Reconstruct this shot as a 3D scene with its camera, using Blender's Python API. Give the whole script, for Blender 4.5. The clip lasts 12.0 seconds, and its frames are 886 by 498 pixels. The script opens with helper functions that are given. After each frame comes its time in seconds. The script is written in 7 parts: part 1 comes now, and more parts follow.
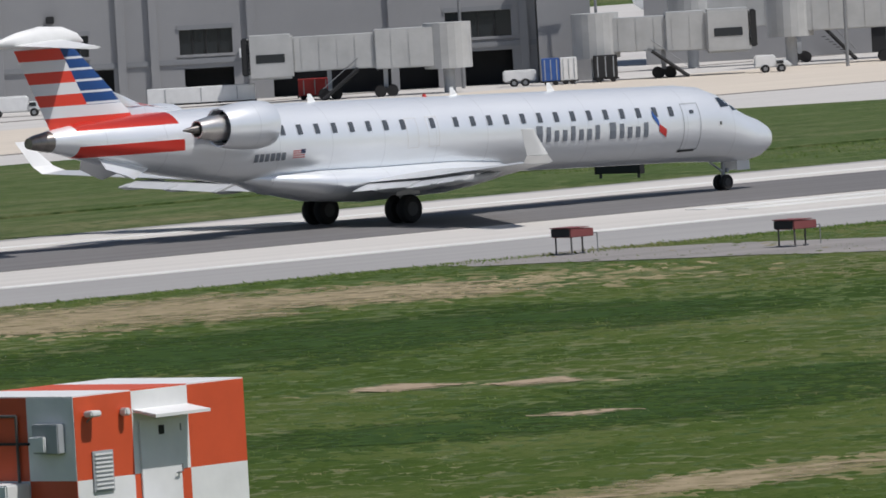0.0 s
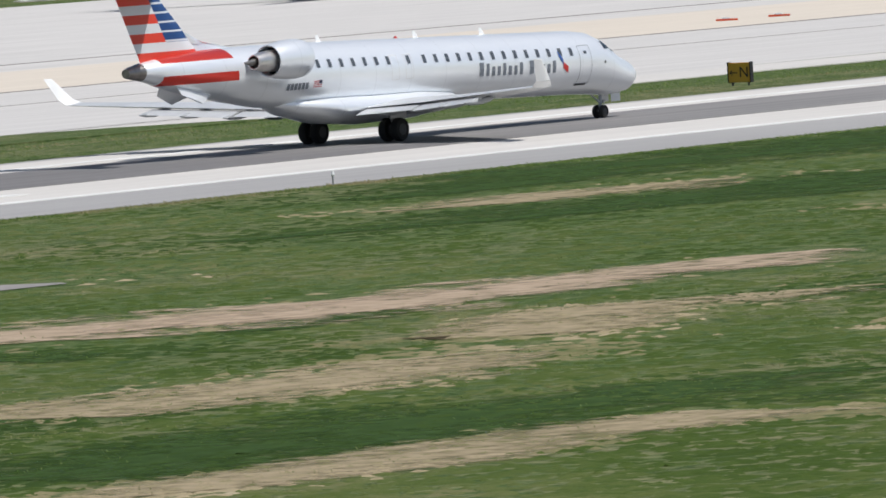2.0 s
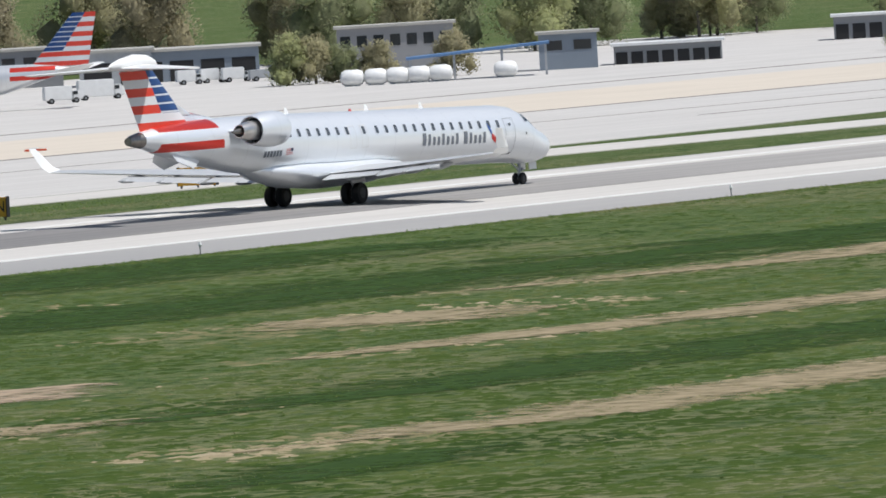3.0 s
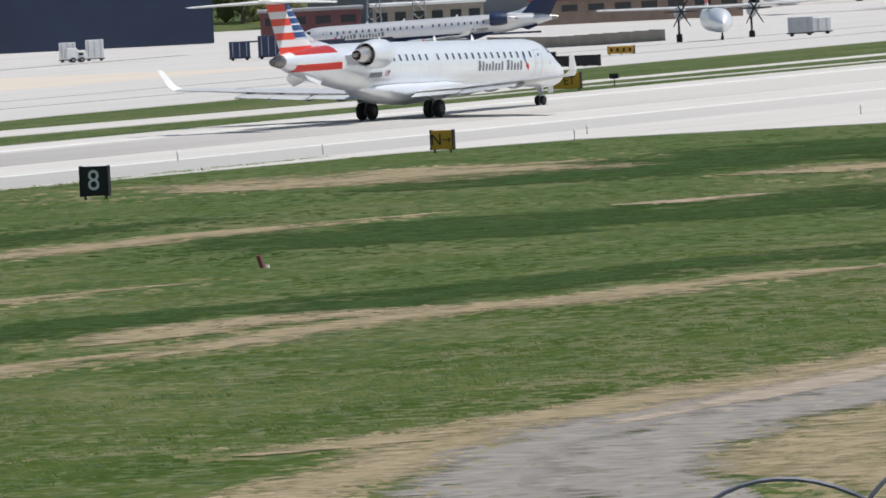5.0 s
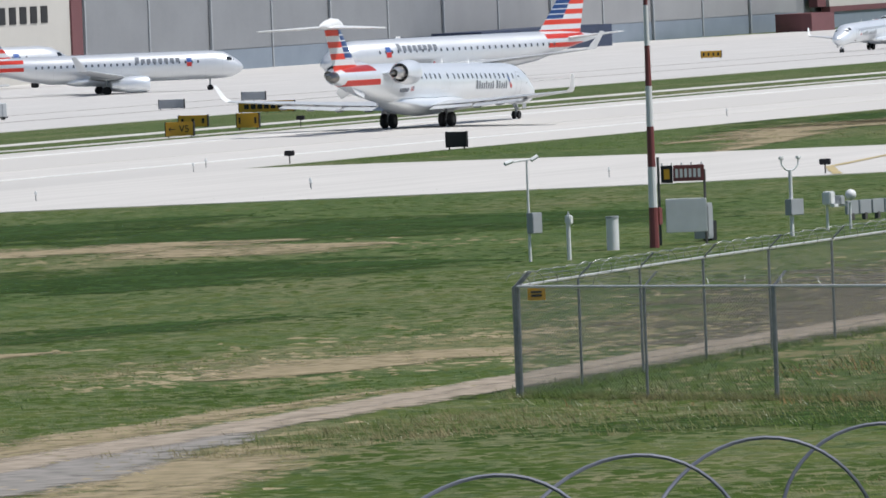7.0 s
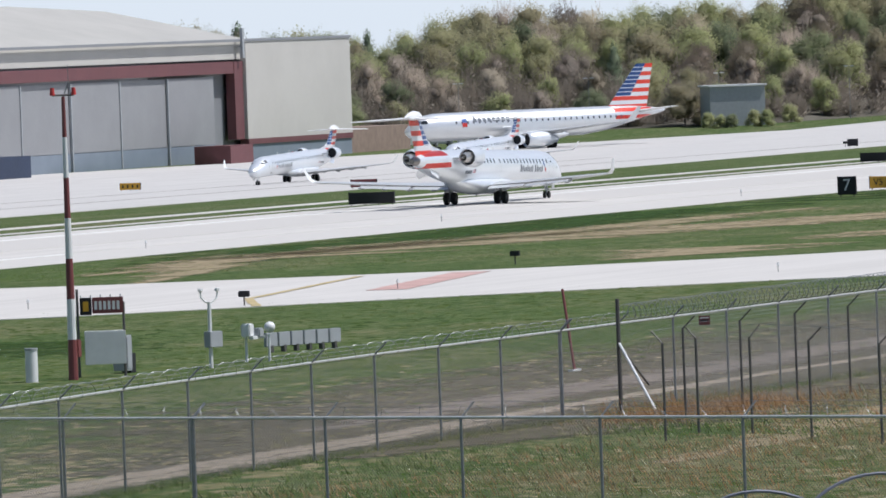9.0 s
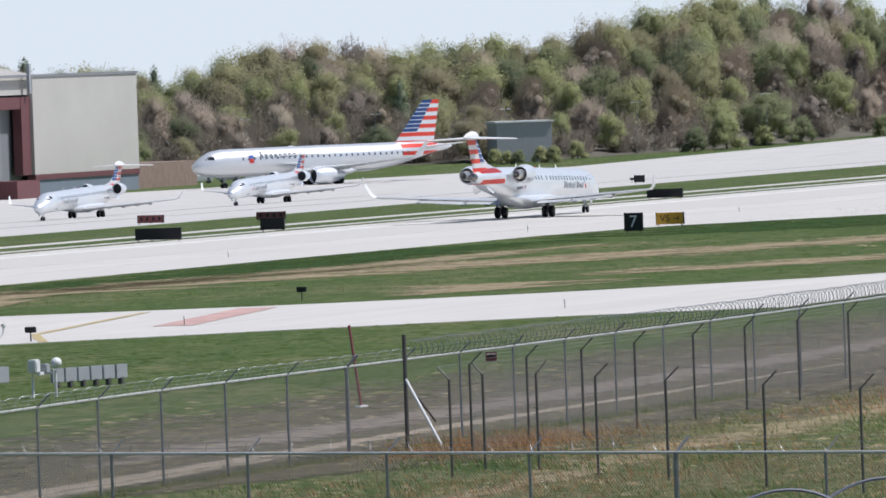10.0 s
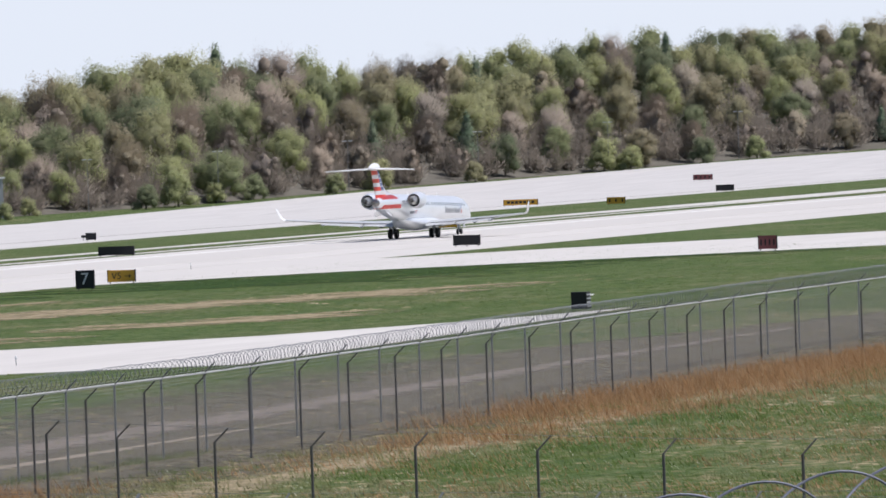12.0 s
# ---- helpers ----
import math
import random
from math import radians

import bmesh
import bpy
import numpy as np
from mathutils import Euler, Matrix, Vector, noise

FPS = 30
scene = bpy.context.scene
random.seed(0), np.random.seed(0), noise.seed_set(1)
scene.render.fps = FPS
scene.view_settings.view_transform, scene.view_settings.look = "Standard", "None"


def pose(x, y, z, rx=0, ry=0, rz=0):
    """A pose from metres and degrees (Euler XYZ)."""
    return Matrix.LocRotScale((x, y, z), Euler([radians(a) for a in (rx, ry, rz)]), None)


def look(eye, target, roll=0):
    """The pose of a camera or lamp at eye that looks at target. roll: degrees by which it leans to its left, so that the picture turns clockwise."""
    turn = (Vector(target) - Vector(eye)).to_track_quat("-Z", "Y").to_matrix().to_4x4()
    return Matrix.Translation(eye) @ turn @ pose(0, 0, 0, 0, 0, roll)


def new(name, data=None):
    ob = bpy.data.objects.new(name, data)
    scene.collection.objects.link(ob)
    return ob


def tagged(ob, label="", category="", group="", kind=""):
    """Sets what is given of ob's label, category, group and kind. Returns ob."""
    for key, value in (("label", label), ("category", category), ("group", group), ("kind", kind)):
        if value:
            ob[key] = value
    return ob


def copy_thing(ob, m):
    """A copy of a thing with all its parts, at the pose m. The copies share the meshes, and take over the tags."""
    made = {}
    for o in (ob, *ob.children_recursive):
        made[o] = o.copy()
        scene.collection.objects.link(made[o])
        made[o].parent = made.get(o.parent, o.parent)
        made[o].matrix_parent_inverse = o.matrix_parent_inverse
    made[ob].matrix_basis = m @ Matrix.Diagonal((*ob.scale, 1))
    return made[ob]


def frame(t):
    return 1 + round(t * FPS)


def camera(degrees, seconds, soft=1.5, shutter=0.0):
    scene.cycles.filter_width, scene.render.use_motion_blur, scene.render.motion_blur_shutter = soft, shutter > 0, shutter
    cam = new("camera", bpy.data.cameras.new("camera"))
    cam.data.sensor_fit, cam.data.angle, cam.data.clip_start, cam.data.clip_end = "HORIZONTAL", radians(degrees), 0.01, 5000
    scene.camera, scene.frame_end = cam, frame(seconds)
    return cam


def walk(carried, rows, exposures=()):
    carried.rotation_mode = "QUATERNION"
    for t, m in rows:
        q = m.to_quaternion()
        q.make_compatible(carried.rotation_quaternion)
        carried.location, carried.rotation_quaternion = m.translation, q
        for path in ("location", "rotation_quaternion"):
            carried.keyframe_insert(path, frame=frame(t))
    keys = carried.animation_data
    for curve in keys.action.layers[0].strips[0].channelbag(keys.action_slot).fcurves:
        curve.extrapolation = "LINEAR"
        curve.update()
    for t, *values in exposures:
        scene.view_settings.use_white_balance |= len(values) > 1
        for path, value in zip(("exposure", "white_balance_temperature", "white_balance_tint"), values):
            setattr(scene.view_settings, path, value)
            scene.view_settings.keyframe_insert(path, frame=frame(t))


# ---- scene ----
cam = camera(4.893, 12.0, soft=1.7)
EYE = (0.0, 0.0, 13.35)
# seconds, bearing from the runway's normal, tilt, roll (degrees)
VIEW = [
    (0, 43.513, -2.340, 3.280),
    (0.3, 45.274, -2.354, 3.203),
    (0.6, 46.982, -2.353, 2.915),
    (1, 49.173, -2.399, 2.952),
    (1.5, 51.580, -2.423, 2.997),
    (1.8, 52.749, -2.415, 3.533),
    (2, 53.350, -2.412, 3.378),
    (2.2, 54.087, -2.395, 3.537),
    (2.5, 55.461, -2.188, 3.735),
    (2.7, 56.290, -2.046, 3.597),
    (4.3, 62.038, -2.033, 2.962),
    (4.5, 62.502, -2.071, 2.806),
    (5, 63.267, -2.080, 2.872),
    (5.5, 64.615, -2.042, 2.512),
    (6, 65.507, -1.955, 2.455),
    (6.5, 66.744, -1.880, 2.565),
    (7, 67.847, -1.805, 2.236),
    (7.2, 68.307, -1.746, 2.394),
    (8.8, 70.882, -1.258, 1.898),
    (9, 71.083, -1.197, 2.127),
    (9.5, 71.773, -1.100, 1.936),
    (10, 72.268, -1.041, 2.063),
    (10.5, 73.268, -1.029, 2.125),
    (11, 73.758, -1.016, 2.392),
    (11.5, 74.543, -0.985, 2.161),
    (12, 75.308, -0.829, 1.968),
]


def aim(pan, tilt, roll):
    a, b = radians(pan), radians(tilt)
    way = Vector((math.sin(a) * math.cos(b), math.cos(a) * math.cos(b), math.sin(b)))
    return look(EYE, Vector(EYE) + way * 300, -roll)


walk(cam, [(t, aim(p, b, r)) for t, p, b, r in VIEW], exposures=[(0, -0.34, 6400, 12), (0.5, -0.29, 6400, 12), (1.0, -0.22, 6400, 13), (1.5, -0.14, 6400, 12), (2.5, -0.05, 6350, 10), (4.5, -0.06, 6400, 10), (6.5, -0.08, 6300, 10), (9, -0.05, 6100, 12), (11, -0.06, 6100, 14), (12, 0.02, 6200, 16)])

# ---- light ----
SUN_EL, SUN_BEARING = 61.0, 166.0      # bearing from +Y towards +X of the place where the sun stands
world = bpy.data.worlds.new("sky")
scene.world = world
world.use_nodes = True
wn = world.node_tree.nodes
sky = wn.new("ShaderNodeTexSky")
sky.sky_type, sky.sun_disc = 'NISHITA', False
sky.sun_elevation, sky.sun_rotation = radians(SUN_EL), radians(SUN_BEARING)
sky.dust_density, sky.air_density = 1.2, 1.0
world.node_tree.links.new(sky.outputs[0], wn["Background"].inputs[0])
wn["Background"].inputs[1].default_value = 0.083
sun = new("sun", bpy.data.lights.new("sun", 'SUN'))
sun.data.energy, sun.data.angle, sun.data.color = 4.75, radians(0.55), (1.0, 0.96, 0.9)
_a, _e = radians(SUN_BEARING), radians(SUN_EL)
_s = Vector((math.sin(_a) * math.cos(_e), math.cos(_a) * math.cos(_e), math.sin(_e)))
sun.matrix_world = look(_s * 50, (0, 0, 0))


# ---- materials ----
class Nodes:
    """A small writer of node materials."""

    def __init__(self, name, rough=0.6, metal=0.0, spec=0.5):
        self.mat = bpy.data.materials.new(name)
        self.mat.use_nodes = True
        self.t = self.mat.node_tree
        self.b = self.t.nodes["Principled BSDF"]
        self.b.inputs["Roughness"].default_value = rough
        self.b.inputs["Metallic"].default_value = metal
        self.b.inputs["Specular IOR Level"].default_value = spec
        self.co = None

    def put(self, socket, value):
        if isinstance(value, bpy.types.NodeSocket):
            self.t.links.new(value, socket)
        else:
            socket.default_value = value

    def coord(self, kind="Object"):
        n = self.t.nodes.new("ShaderNodeTexCoord")
        return n.outputs[kind]

    def scaled(self, vec, s):
        n = self.t.nodes.new("ShaderNodeMapping")
        self.t.links.new(vec, n.inputs[0])
        n.inputs["Scale"].default_value = s
        return n.outputs[0]

    def noise(self, vec, scale, detail=4, rough=0.55):
        n = self.t.nodes.new("ShaderNodeTexNoise")
        self.t.links.new(vec, n.inputs["Vector"])
        n.inputs["Scale"].default_value, n.inputs["Detail"].default_value = scale, detail
        n.inputs["Roughness"].default_value = rough
        return n.outputs["Fac"]

    def ramp(self, fac, stops):
        n = self.t.nodes.new("ShaderNodeValToRGB")
        self.t.links.new(fac, n.inputs[0])
        e = n.color_ramp.elements
        while len(e) < len(stops):
            e.new(0.5)
        for k, (p, c) in zip(e, stops):
            k.position = p
            k.color = (c, c, c, 1) if isinstance(c, (int, float)) else (*c, 1)
        return n.outputs[0]

    def mix(self, fac, a, b, mode='MIX'):
        n = self.t.nodes.new("ShaderNodeMix")
        n.data_type, n.blend_type = 'RGBA', mode
        for s, v in ((n.inputs[0], fac), (n.inputs[6], a), (n.inputs[7], b)):
            self.put(s, (*v, 1) if isinstance(v, tuple) and len(v) == 3 else v)
        return n.outputs[2]

    def math(self, op, a, b=0.0):
        n = self.t.nodes.new("ShaderNodeMath")
        n.operation = op
        self.put(n.inputs[0], a)
        self.put(n.inputs[1], b)
        return n.outputs[0]

    def xyz(self, vec):
        n = self.t.nodes.new("ShaderNodeSeparateXYZ")
        self.t.links.new(vec, n.inputs[0])
        return n.outputs[0], n.outputs[1], n.outputs[2]

    def band(self, v, lo, hi):
        return self.math('MULTIPLY', self.math('GREATER_THAN', v, lo), self.math('LESS_THAN', v, hi))

    def random(self):
        return self.t.nodes.new("ShaderNodeObjectInfo").outputs["Random"]

    def island(self):
        return self.t.nodes.new("ShaderNodeNewGeometry").outputs["Random Per Island"]

    def bump(self, height, strength=0.3, dist=0.02):
        n = self.t.nodes.new("ShaderNodeBump")
        self.put(n.inputs["Height"], height)
        n.inputs["Strength"].default_value, n.inputs["Distance"].default_value = strength, dist
        self.t.links.new(n.outputs[0], self.b.inputs["Normal"])

    def done(self, colour):
        self.put(self.b.inputs["Base Color"], (*colour, 1) if isinstance(colour, tuple) else colour)
        return self.mat


def paint(name, colour, rough=0.5, metal=0.0, dirt=0.15, scale=1.5, spec=0.5):
    """Painted or bare surface with faint stains and grain."""
    m = Nodes(name, rough, metal, spec)
    c = m.coord()
    big = m.ramp(m.noise(c, scale, 5), [(0.35, 0.0), (0.7, 1.0)])
    fine = m.noise(c, scale * 14, 3)
    dark = tuple(v * (1 - dirt) for v in colour)
    col = m.mix(m.math('MULTIPLY', big, 0.8), colour, dark)
    col = m.mix(m.math('MULTIPLY', fine, dirt * 0.6), col, tuple(v * 0.7 for v in colour))
    m.put(m.b.inputs["Roughness"], m.math('ADD', m.math('MULTIPLY', fine, 0.15), rough - 0.07))
    return m.done(col)


def grass_material():
    m = Nodes("mown_grass", 0.9, 0, 0.15)
    c = m.coord()
    long = m.scaled(c, (0.03, 0.06, 0.11))
    mid = m.scaled(c, (0.22, 0.3, 0.5))
    n1 = m.noise(long, 1.0, 4, 0.55)
    n2 = m.noise(mid, 1.0, 3, 0.55)
    n3 = m.noise(m.scaled(c, (2.2, 2.2, 1)), 1.0, 2, 0.5)
    n4 = m.noise(m.scaled(c, (9, 9, 9)), 1.0, 3, 0.7)
    n5 = m.noise(m.scaled(c, (1.1, 1.1, 1)), 1.0, 2, 0.5)
    n6 = m.noise(m.scaled(c, (0.06, 0.05, 1)), 1.0, 4, 0.6)
    green = m.ramp(n2, [(0.3, (0.030, 0.064, 0.013)), (0.5, (0.056, 0.100, 0.022)), (0.72, (0.105, 0.138, 0.048))])
    green = m.mix(m.ramp(n3, [(0.35, 0.0), (0.75, 0.75)]), green, (0.13, 0.165, 0.06))
    tan = m.ramp(n3, [(0.3, (0.20, 0.165, 0.095)), (0.7, (0.36, 0.29, 0.19))])
    dry = m.math('ADD', m.math('ADD', m.math('MULTIPLY', n1, 0.42), m.math('MULTIPLY', n6, 0.22)), m.math('ADD', m.math('MULTIPLY', n2, 0.2), m.math('MULTIPLY', n5, 0.16)))
    # drier towards the service track
    y = m.xyz(c)[1]
    near = m.ramp(m.math('DIVIDE', y, 260.0), [(0.36, 0.06), (0.46, 0.05), (0.62, 0.0), (1.0, -0.02)])
    dry = m.math('ADD', dry, m.math('MULTIPLY', near, 1.0))
    col = m.mix(m.ramp(dry, [(0.49, 0.0), (0.58, 0.3), (0.68, 0.65)]), green, tan)
    col = m.mix(m.ramp(n5, [(0.30, 0.75), (0.47, 0.0)]), col, (0.030, 0.066, 0.013))
    col = m.mix(m.ramp(n5, [(0.54, 0.0), (0.70, 0.6)]), col, (0.20, 0.215, 0.10))
    col = m.mix(m.ramp(n4, [(0.35, 0.35), (0.6, 0.0)]), col, (0.03, 0.055, 0.014))
    m.bump(m.math('ADD', n4, m.math('MULTIPLY', n3, 2.0)), 0.9, 0.12)
    return m.done(col)


def pavement_material(name, colour, streak=0.25, rough=0.85, pale=None):
    m = Nodes(name, rough, 0, 0.3)
    c = m.coord()
    s = m.noise(m.scaled(c, (0.02, 0.9, 1)), 1.0, 5, 0.6)
    b = m.noise(m.scaled(c, (0.05, 0.12, 1)), 1.0, 5, 0.6)
    g = m.noise(c, 6.0, 4, 0.7)
    col = m.mix(m.ramp(s, [(0.35, 0.0), (0.75, streak * 2)]), colour, tuple(v * 0.55 for v in colour))
    col = m.mix(m.ramp(b, [(0.4, 0.0), (0.7, streak)]), col, tuple(min(1, v * 1.35) for v in colour))
    col = m.mix(m.math('MULTIPLY', g, 0.25), col, tuple(v * 0.6 for v in colour))
    if pale:
        # paling with x: grazing-angle sheen far down the runway, put into the colour
        x = m.math('ADD', m.xyz(c)[0], m.math('MULTIPLY', m.math('SUBTRACT', s, 0.5), 160.0))
        u = m.math('DIVIDE', m.math('SUBTRACT', x, float(pale[0])), float(pale[1] - pale[0]))
        col = m.mix(m.ramp(u, [(0.0, 0.0), (1.0, 0.88)]), col, (0.54, 0.52, 0.49))
    m.bump(g, 0.2, 0.01)
    return m.done(col)


GRASS = grass_material()
CONCRETE = pavement_material("pale_concrete", (0.565, 0.545, 0.515), 0.18)
APRON = pavement_material("apron_concrete", (0.54, 0.525, 0.505), 0.22)
ASPHALT = pavement_material("runway_asphalt", (0.17, 0.165, 0.165), 0.3, pale=(330, 540))
SHOULDER = pavement_material("shoulder_asphalt", (0.33, 0.325, 0.32), 0.2, pale=(330, 560))
GRAVEL = pavement_material("grey_gravel", (0.27, 0.255, 0.245), 0.35)
DIRT = pavement_material("dry_dirt", (0.36, 0.30, 0.24), 0.35)
MARK = paint("white_marking", (0.72, 0.72, 0.70), 0.7, 0, 0.25, 0.4)
YELLOW_MARK = paint("yellow_marking", (0.50, 0.40, 0.20), 0.7, 0, 0.3, 0.4)
RED_MARK = paint("red_marking", (0.56, 0.36, 0.32), 0.75, 0, 0.4, 0.4)
WHITE = paint("white_paint", (0.74, 0.75, 0.75), 0.45, 0, 0.12)
GREY = paint("grey_paint", (0.36, 0.38, 0.40), 0.5, 0, 0.15)
# dark metal parts, and the near-black that stands for shade inside openings
DARK = paint("dark_metal_and_shade", (0.016, 0.017, 0.019), 0.75, 0, 0.2)
BLACK = paint("black_rubber", (0.012, 0.012, 0.013), 0.8, 0, 0.2)
STEEL = paint("galvanised_steel", (0.30, 0.31, 0.32), 0.45, 0.6, 0.3, 6)
POST = paint("weathered_post", (0.12, 0.115, 0.11), 0.6, 0.3, 0.3, 6)
ORANGE = paint("aviation_orange", (0.60, 0.085, 0.028), 0.5, 0, 0.12)
RED = paint("signal_red", (0.50, 0.035, 0.03), 0.5, 0, 0.12)
DKRED = paint("dark_red_paint", (0.20, 0.055, 0.055), 0.55, 0, 0.2)
NAVY = paint("navy_paint", (0.014, 0.026, 0.075), 0.4, 0, 0.12)
YELLOW = paint("sign_yellow", (0.62, 0.34, 0.02), 0.5, 0, 0.12)
BLUE = paint("blue_paint", (0.03, 0.10, 0.34), 0.5, 0, 0.2)
TYRE = BLACK
GREY_DK = paint("dark_grey_paint", (0.16, 0.17, 0.18), 0.5, 0, 0.15)
RAIL = paint("bright_rail", (0.62, 0.63, 0.63), 0.4, 0.3, 0.2, 6)
# rims coloured near-black: the shade they stand in is part of the paint
RIM = paint("shaded_wheel_rim", (0.06, 0.06, 0.065), 0.5, 0.4, 0.3, 6)
CHROME = paint("bare_metal", (0.74, 0.72, 0.69), 0.32, 0.9, 0.25, 3)
GLASS = paint("dark_glass", (0.02, 0.025, 0.03), 0.12, 0, 0.1)
WINDOW = paint("cabin_window", (0.075, 0.085, 0.10), 0.15, 0, 0.1)


# ---- mesh tools ----
def link(name, bm, material, parent=None, label="", smooth=False):
    me = bpy.data.meshes.new(name)
    bm.normal_update()
    bm.to_mesh(me)
    bm.free()
    for m in (material if isinstance(material, (list, tuple)) else [material]):
        me.materials.append(m)
    if smooth:
        me.polygons.foreach_set("use_smooth", [True] * len(me.polygons))
        me.set_sharp_from_angle(angle=radians(40))
    ob = new(name, me)
    if parent is not None:
        ob.parent = parent
    if label:
        ob["label"] = label
    return ob


def part(name, bm, material, parent, label="", smooth=False):
    return link(name, bm, material, parent, label, smooth)


def box(bm, x0, x1, y0, y1, z0, z1, bevel=0.0):
    r = bmesh.ops.create_cube(bm, size=1)
    vs = r["verts"]
    bmesh.ops.scale(bm, vec=(x1 - x0, y1 - y0, z1 - z0), verts=vs)
    bmesh.ops.translate(bm, vec=((x0 + x1) / 2, (y0 + y1) / 2, (z0 + z1) / 2), verts=vs)
    if bevel > 0:
        es = list({e for v in vs for e in v.link_edges})
        bmesh.ops.bevel(bm, geom=es, offset=bevel, segments=2, affect='EDGES')
    return bm


def boxm(*a, bevel=0.0):
    return box(bmesh.new(), *a, bevel=bevel)


def rod(bm, p, q, r, r2=None, n=8):
    p, q = Vector(p), Vector(q)
    d = q - p
    m = Matrix.Translation((p + q) / 2) @ d.to_track_quat('Z', 'Y').to_matrix().to_4x4()
    bmesh.ops.create_cone(bm, cap_ends=True, segments=n, radius1=r, radius2=r if r2 is None else r2, depth=d.length, matrix=m)
    return bm


def rodm(p, q, r, r2=None, n=8):
    return rod(bmesh.new(), p, q, r, r2, n)


def loft(bm, rings, cap=True):
    """Joins closed rings of equal count into a skin."""
    vs = [[bm.verts.new(p) for p in r] for r in rings]
    n = len(vs[0])
    for a, b in zip(vs, vs[1:]):
        for i in range(n):
            j = (i + 1) % n
            try:
                bm.faces.new((a[i], a[j], b[j], b[i]))
            except ValueError:
                pass
    if cap:
        bm.faces.new(vs[0][::-1])
        bm.faces.new(vs[-1])
    bmesh.ops.recalc_face_normals(bm, faces=bm.faces[:])
    return bm


def thing(name, m, label, category, group="", kind=""):
    ob = new(name)
    ob.matrix_world = m
    return tagged(ob, label, category, group, kind)


def ground_z(x, y):
    """Level up to the runway, then a gentle fall to the aprons; the bank at the viewpoint; a rise under the far wood."""
    z = -9 * min(max((y - 275) / 285, 0), 1)
    z += min(max((x - 2000) * 0.018, 0), 12)
    r = math.hypot(x, y)
    k = min(max((100 - r) / 50, 0), 1)
    return z + 8.9 * k * k * (3 - 2 * k)


# ---- ground ----
def build_ground():
    xs = sorted({*range(-600, -60, 90), *range(-60, 120, 6), *range(120, 900, 20), *range(900, 2600, 60), 2000, *range(2600, 4700, 300)})
    ys = sorted({*range(-700, -60, 90), *range(-60, 110, 6), *range(110, 260, 15), *range(260, 580, 15), *range(580, 1000, 60), *range(1000, 4700, 400)})
    bm = bmesh.new()
    g = [[bm.verts.new((x, y, ground_z(x, y))) for y in ys] for x in xs]
    for a, b in zip(g, g[1:]):
        for i in range(len(ys) - 1):
            bm.faces.new((a[i], b[i], b[i + 1], a[i + 1]))
    tagged(link("ground", bm, GRASS, smooth=True), "mown airfield grass with dry tan streaks", "grass", kind="structure")


build_ground()


def strip(name, near, far, material, label, lift, x0, x1, step=10, kind="structure", category="pavement", thick=0.25):
    """A sheet of paving between two edge lines y(x), laid over the ground."""
    bm = bmesh.new()
    n = max(2, int((x1 - x0) / step))
    rows = []
    for i in range(n + 1):
        x = x0 + (x1 - x0) * i / n
        a, b = near(x), far(x)
        k = max(1, int((b - a) / 20))
        rows.append([(x, a + (b - a) * j / k) for j in range(k + 1)])
    k = max(len(r) for r in rows)
    rows = [[(r[0][0], r[0][1] + (r[-1][1] - r[0][1]) * j / (k - 1)) for j in range(k)] for r in rows]
    vs = [[bm.verts.new((x, y, ground_z(x, y) + lift)) for x, y in r] for r in rows]
    for a, b in zip(vs, vs[1:]):
        for i in range(k - 1):
            bm.faces.new((a[i], b[i], b[i + 1], a[i + 1]))
    ex = bmesh.ops.extrude_face_region(bm, geom=bm.faces[:])
    bmesh.ops.translate(bm, vec=(0, 0, -thick), verts=[v for v in ex["geom"] if isinstance(v, bmesh.types.BMVert)])
    bmesh.ops.recalc_face_normals(bm, faces=bm.faces[:])
    return tagged(link(name, bm, material), label, category, kind=kind)


def line(*pts):
    """y(x) through the given points, straight between them and smoothed at the ends."""
    xs, ys = [p[0] for p in pts], [p[1] for p in pts]
    return lambda x: float(np.interp(x, xs, ys))


def flat(y):
    return lambda x: y

# ---- runway, taxiways, aprons ----
strip("runway", flat(228.7), flat(267.5), SHOULDER, "grey asphalt runway shoulder beside the runway", 0.03, -300, 2600, 40)
strip("runway_edge", flat(238.6), flat(266.0), CONCRETE, "pale concrete runway edge strip", 0.05, -300, 2600, 40)
strip("runway_centre", flat(246.8), flat(259.0), ASPHALT, "dark grooved asphalt runway centre with tyre streaks", 0.07, -300, 1500, 40)
strip("runway_stripe", flat(237.6), flat(238.4), MARK, "white runway side stripe", 0.06, -300, 620, 40, category="marking")
strip("runway_stripe", flat(261.0), flat(261.8), MARK, "white runway side stripe", 0.075, -300, 1400, 40, category="marking")
for ya in (242.2, 244.2):
    strip("touchdown_marking", flat(ya), flat(ya + 1.0), MARK, "broad white painted runway bar", 0.075, 244, 300, 20, category="marking")
strip("taxiway_exit", line((400, 228.6), (442, 225), (455, 221), (463, 208), (470, 194), (478, 183), (496, 168), (509, 155), (514, 146), (552, 147.7), (602, 150.5), (625, 152)),
      line((400, 228.7), (534, 228.7), (537, 206), (548, 184), (560, 172), (577, 162), (597, 156.2), (613, 153.2), (625, 152.1)), CONCRETE, "pale concrete exit taxiway", 0.035, 400, 625, 3)
strip("taxiway_exit", line((740, 228.6), (762, 227), (788, 215), (838, 182), (900, 150), (1000, 128)),
      line((740, 228.7), (848, 228.7), (853, 226), (885, 215), (918, 199), (1000, 165), (1000.1, 165)), CONCRETE, "pale concrete exit taxiway", 0.035, 740, 1000, 4)
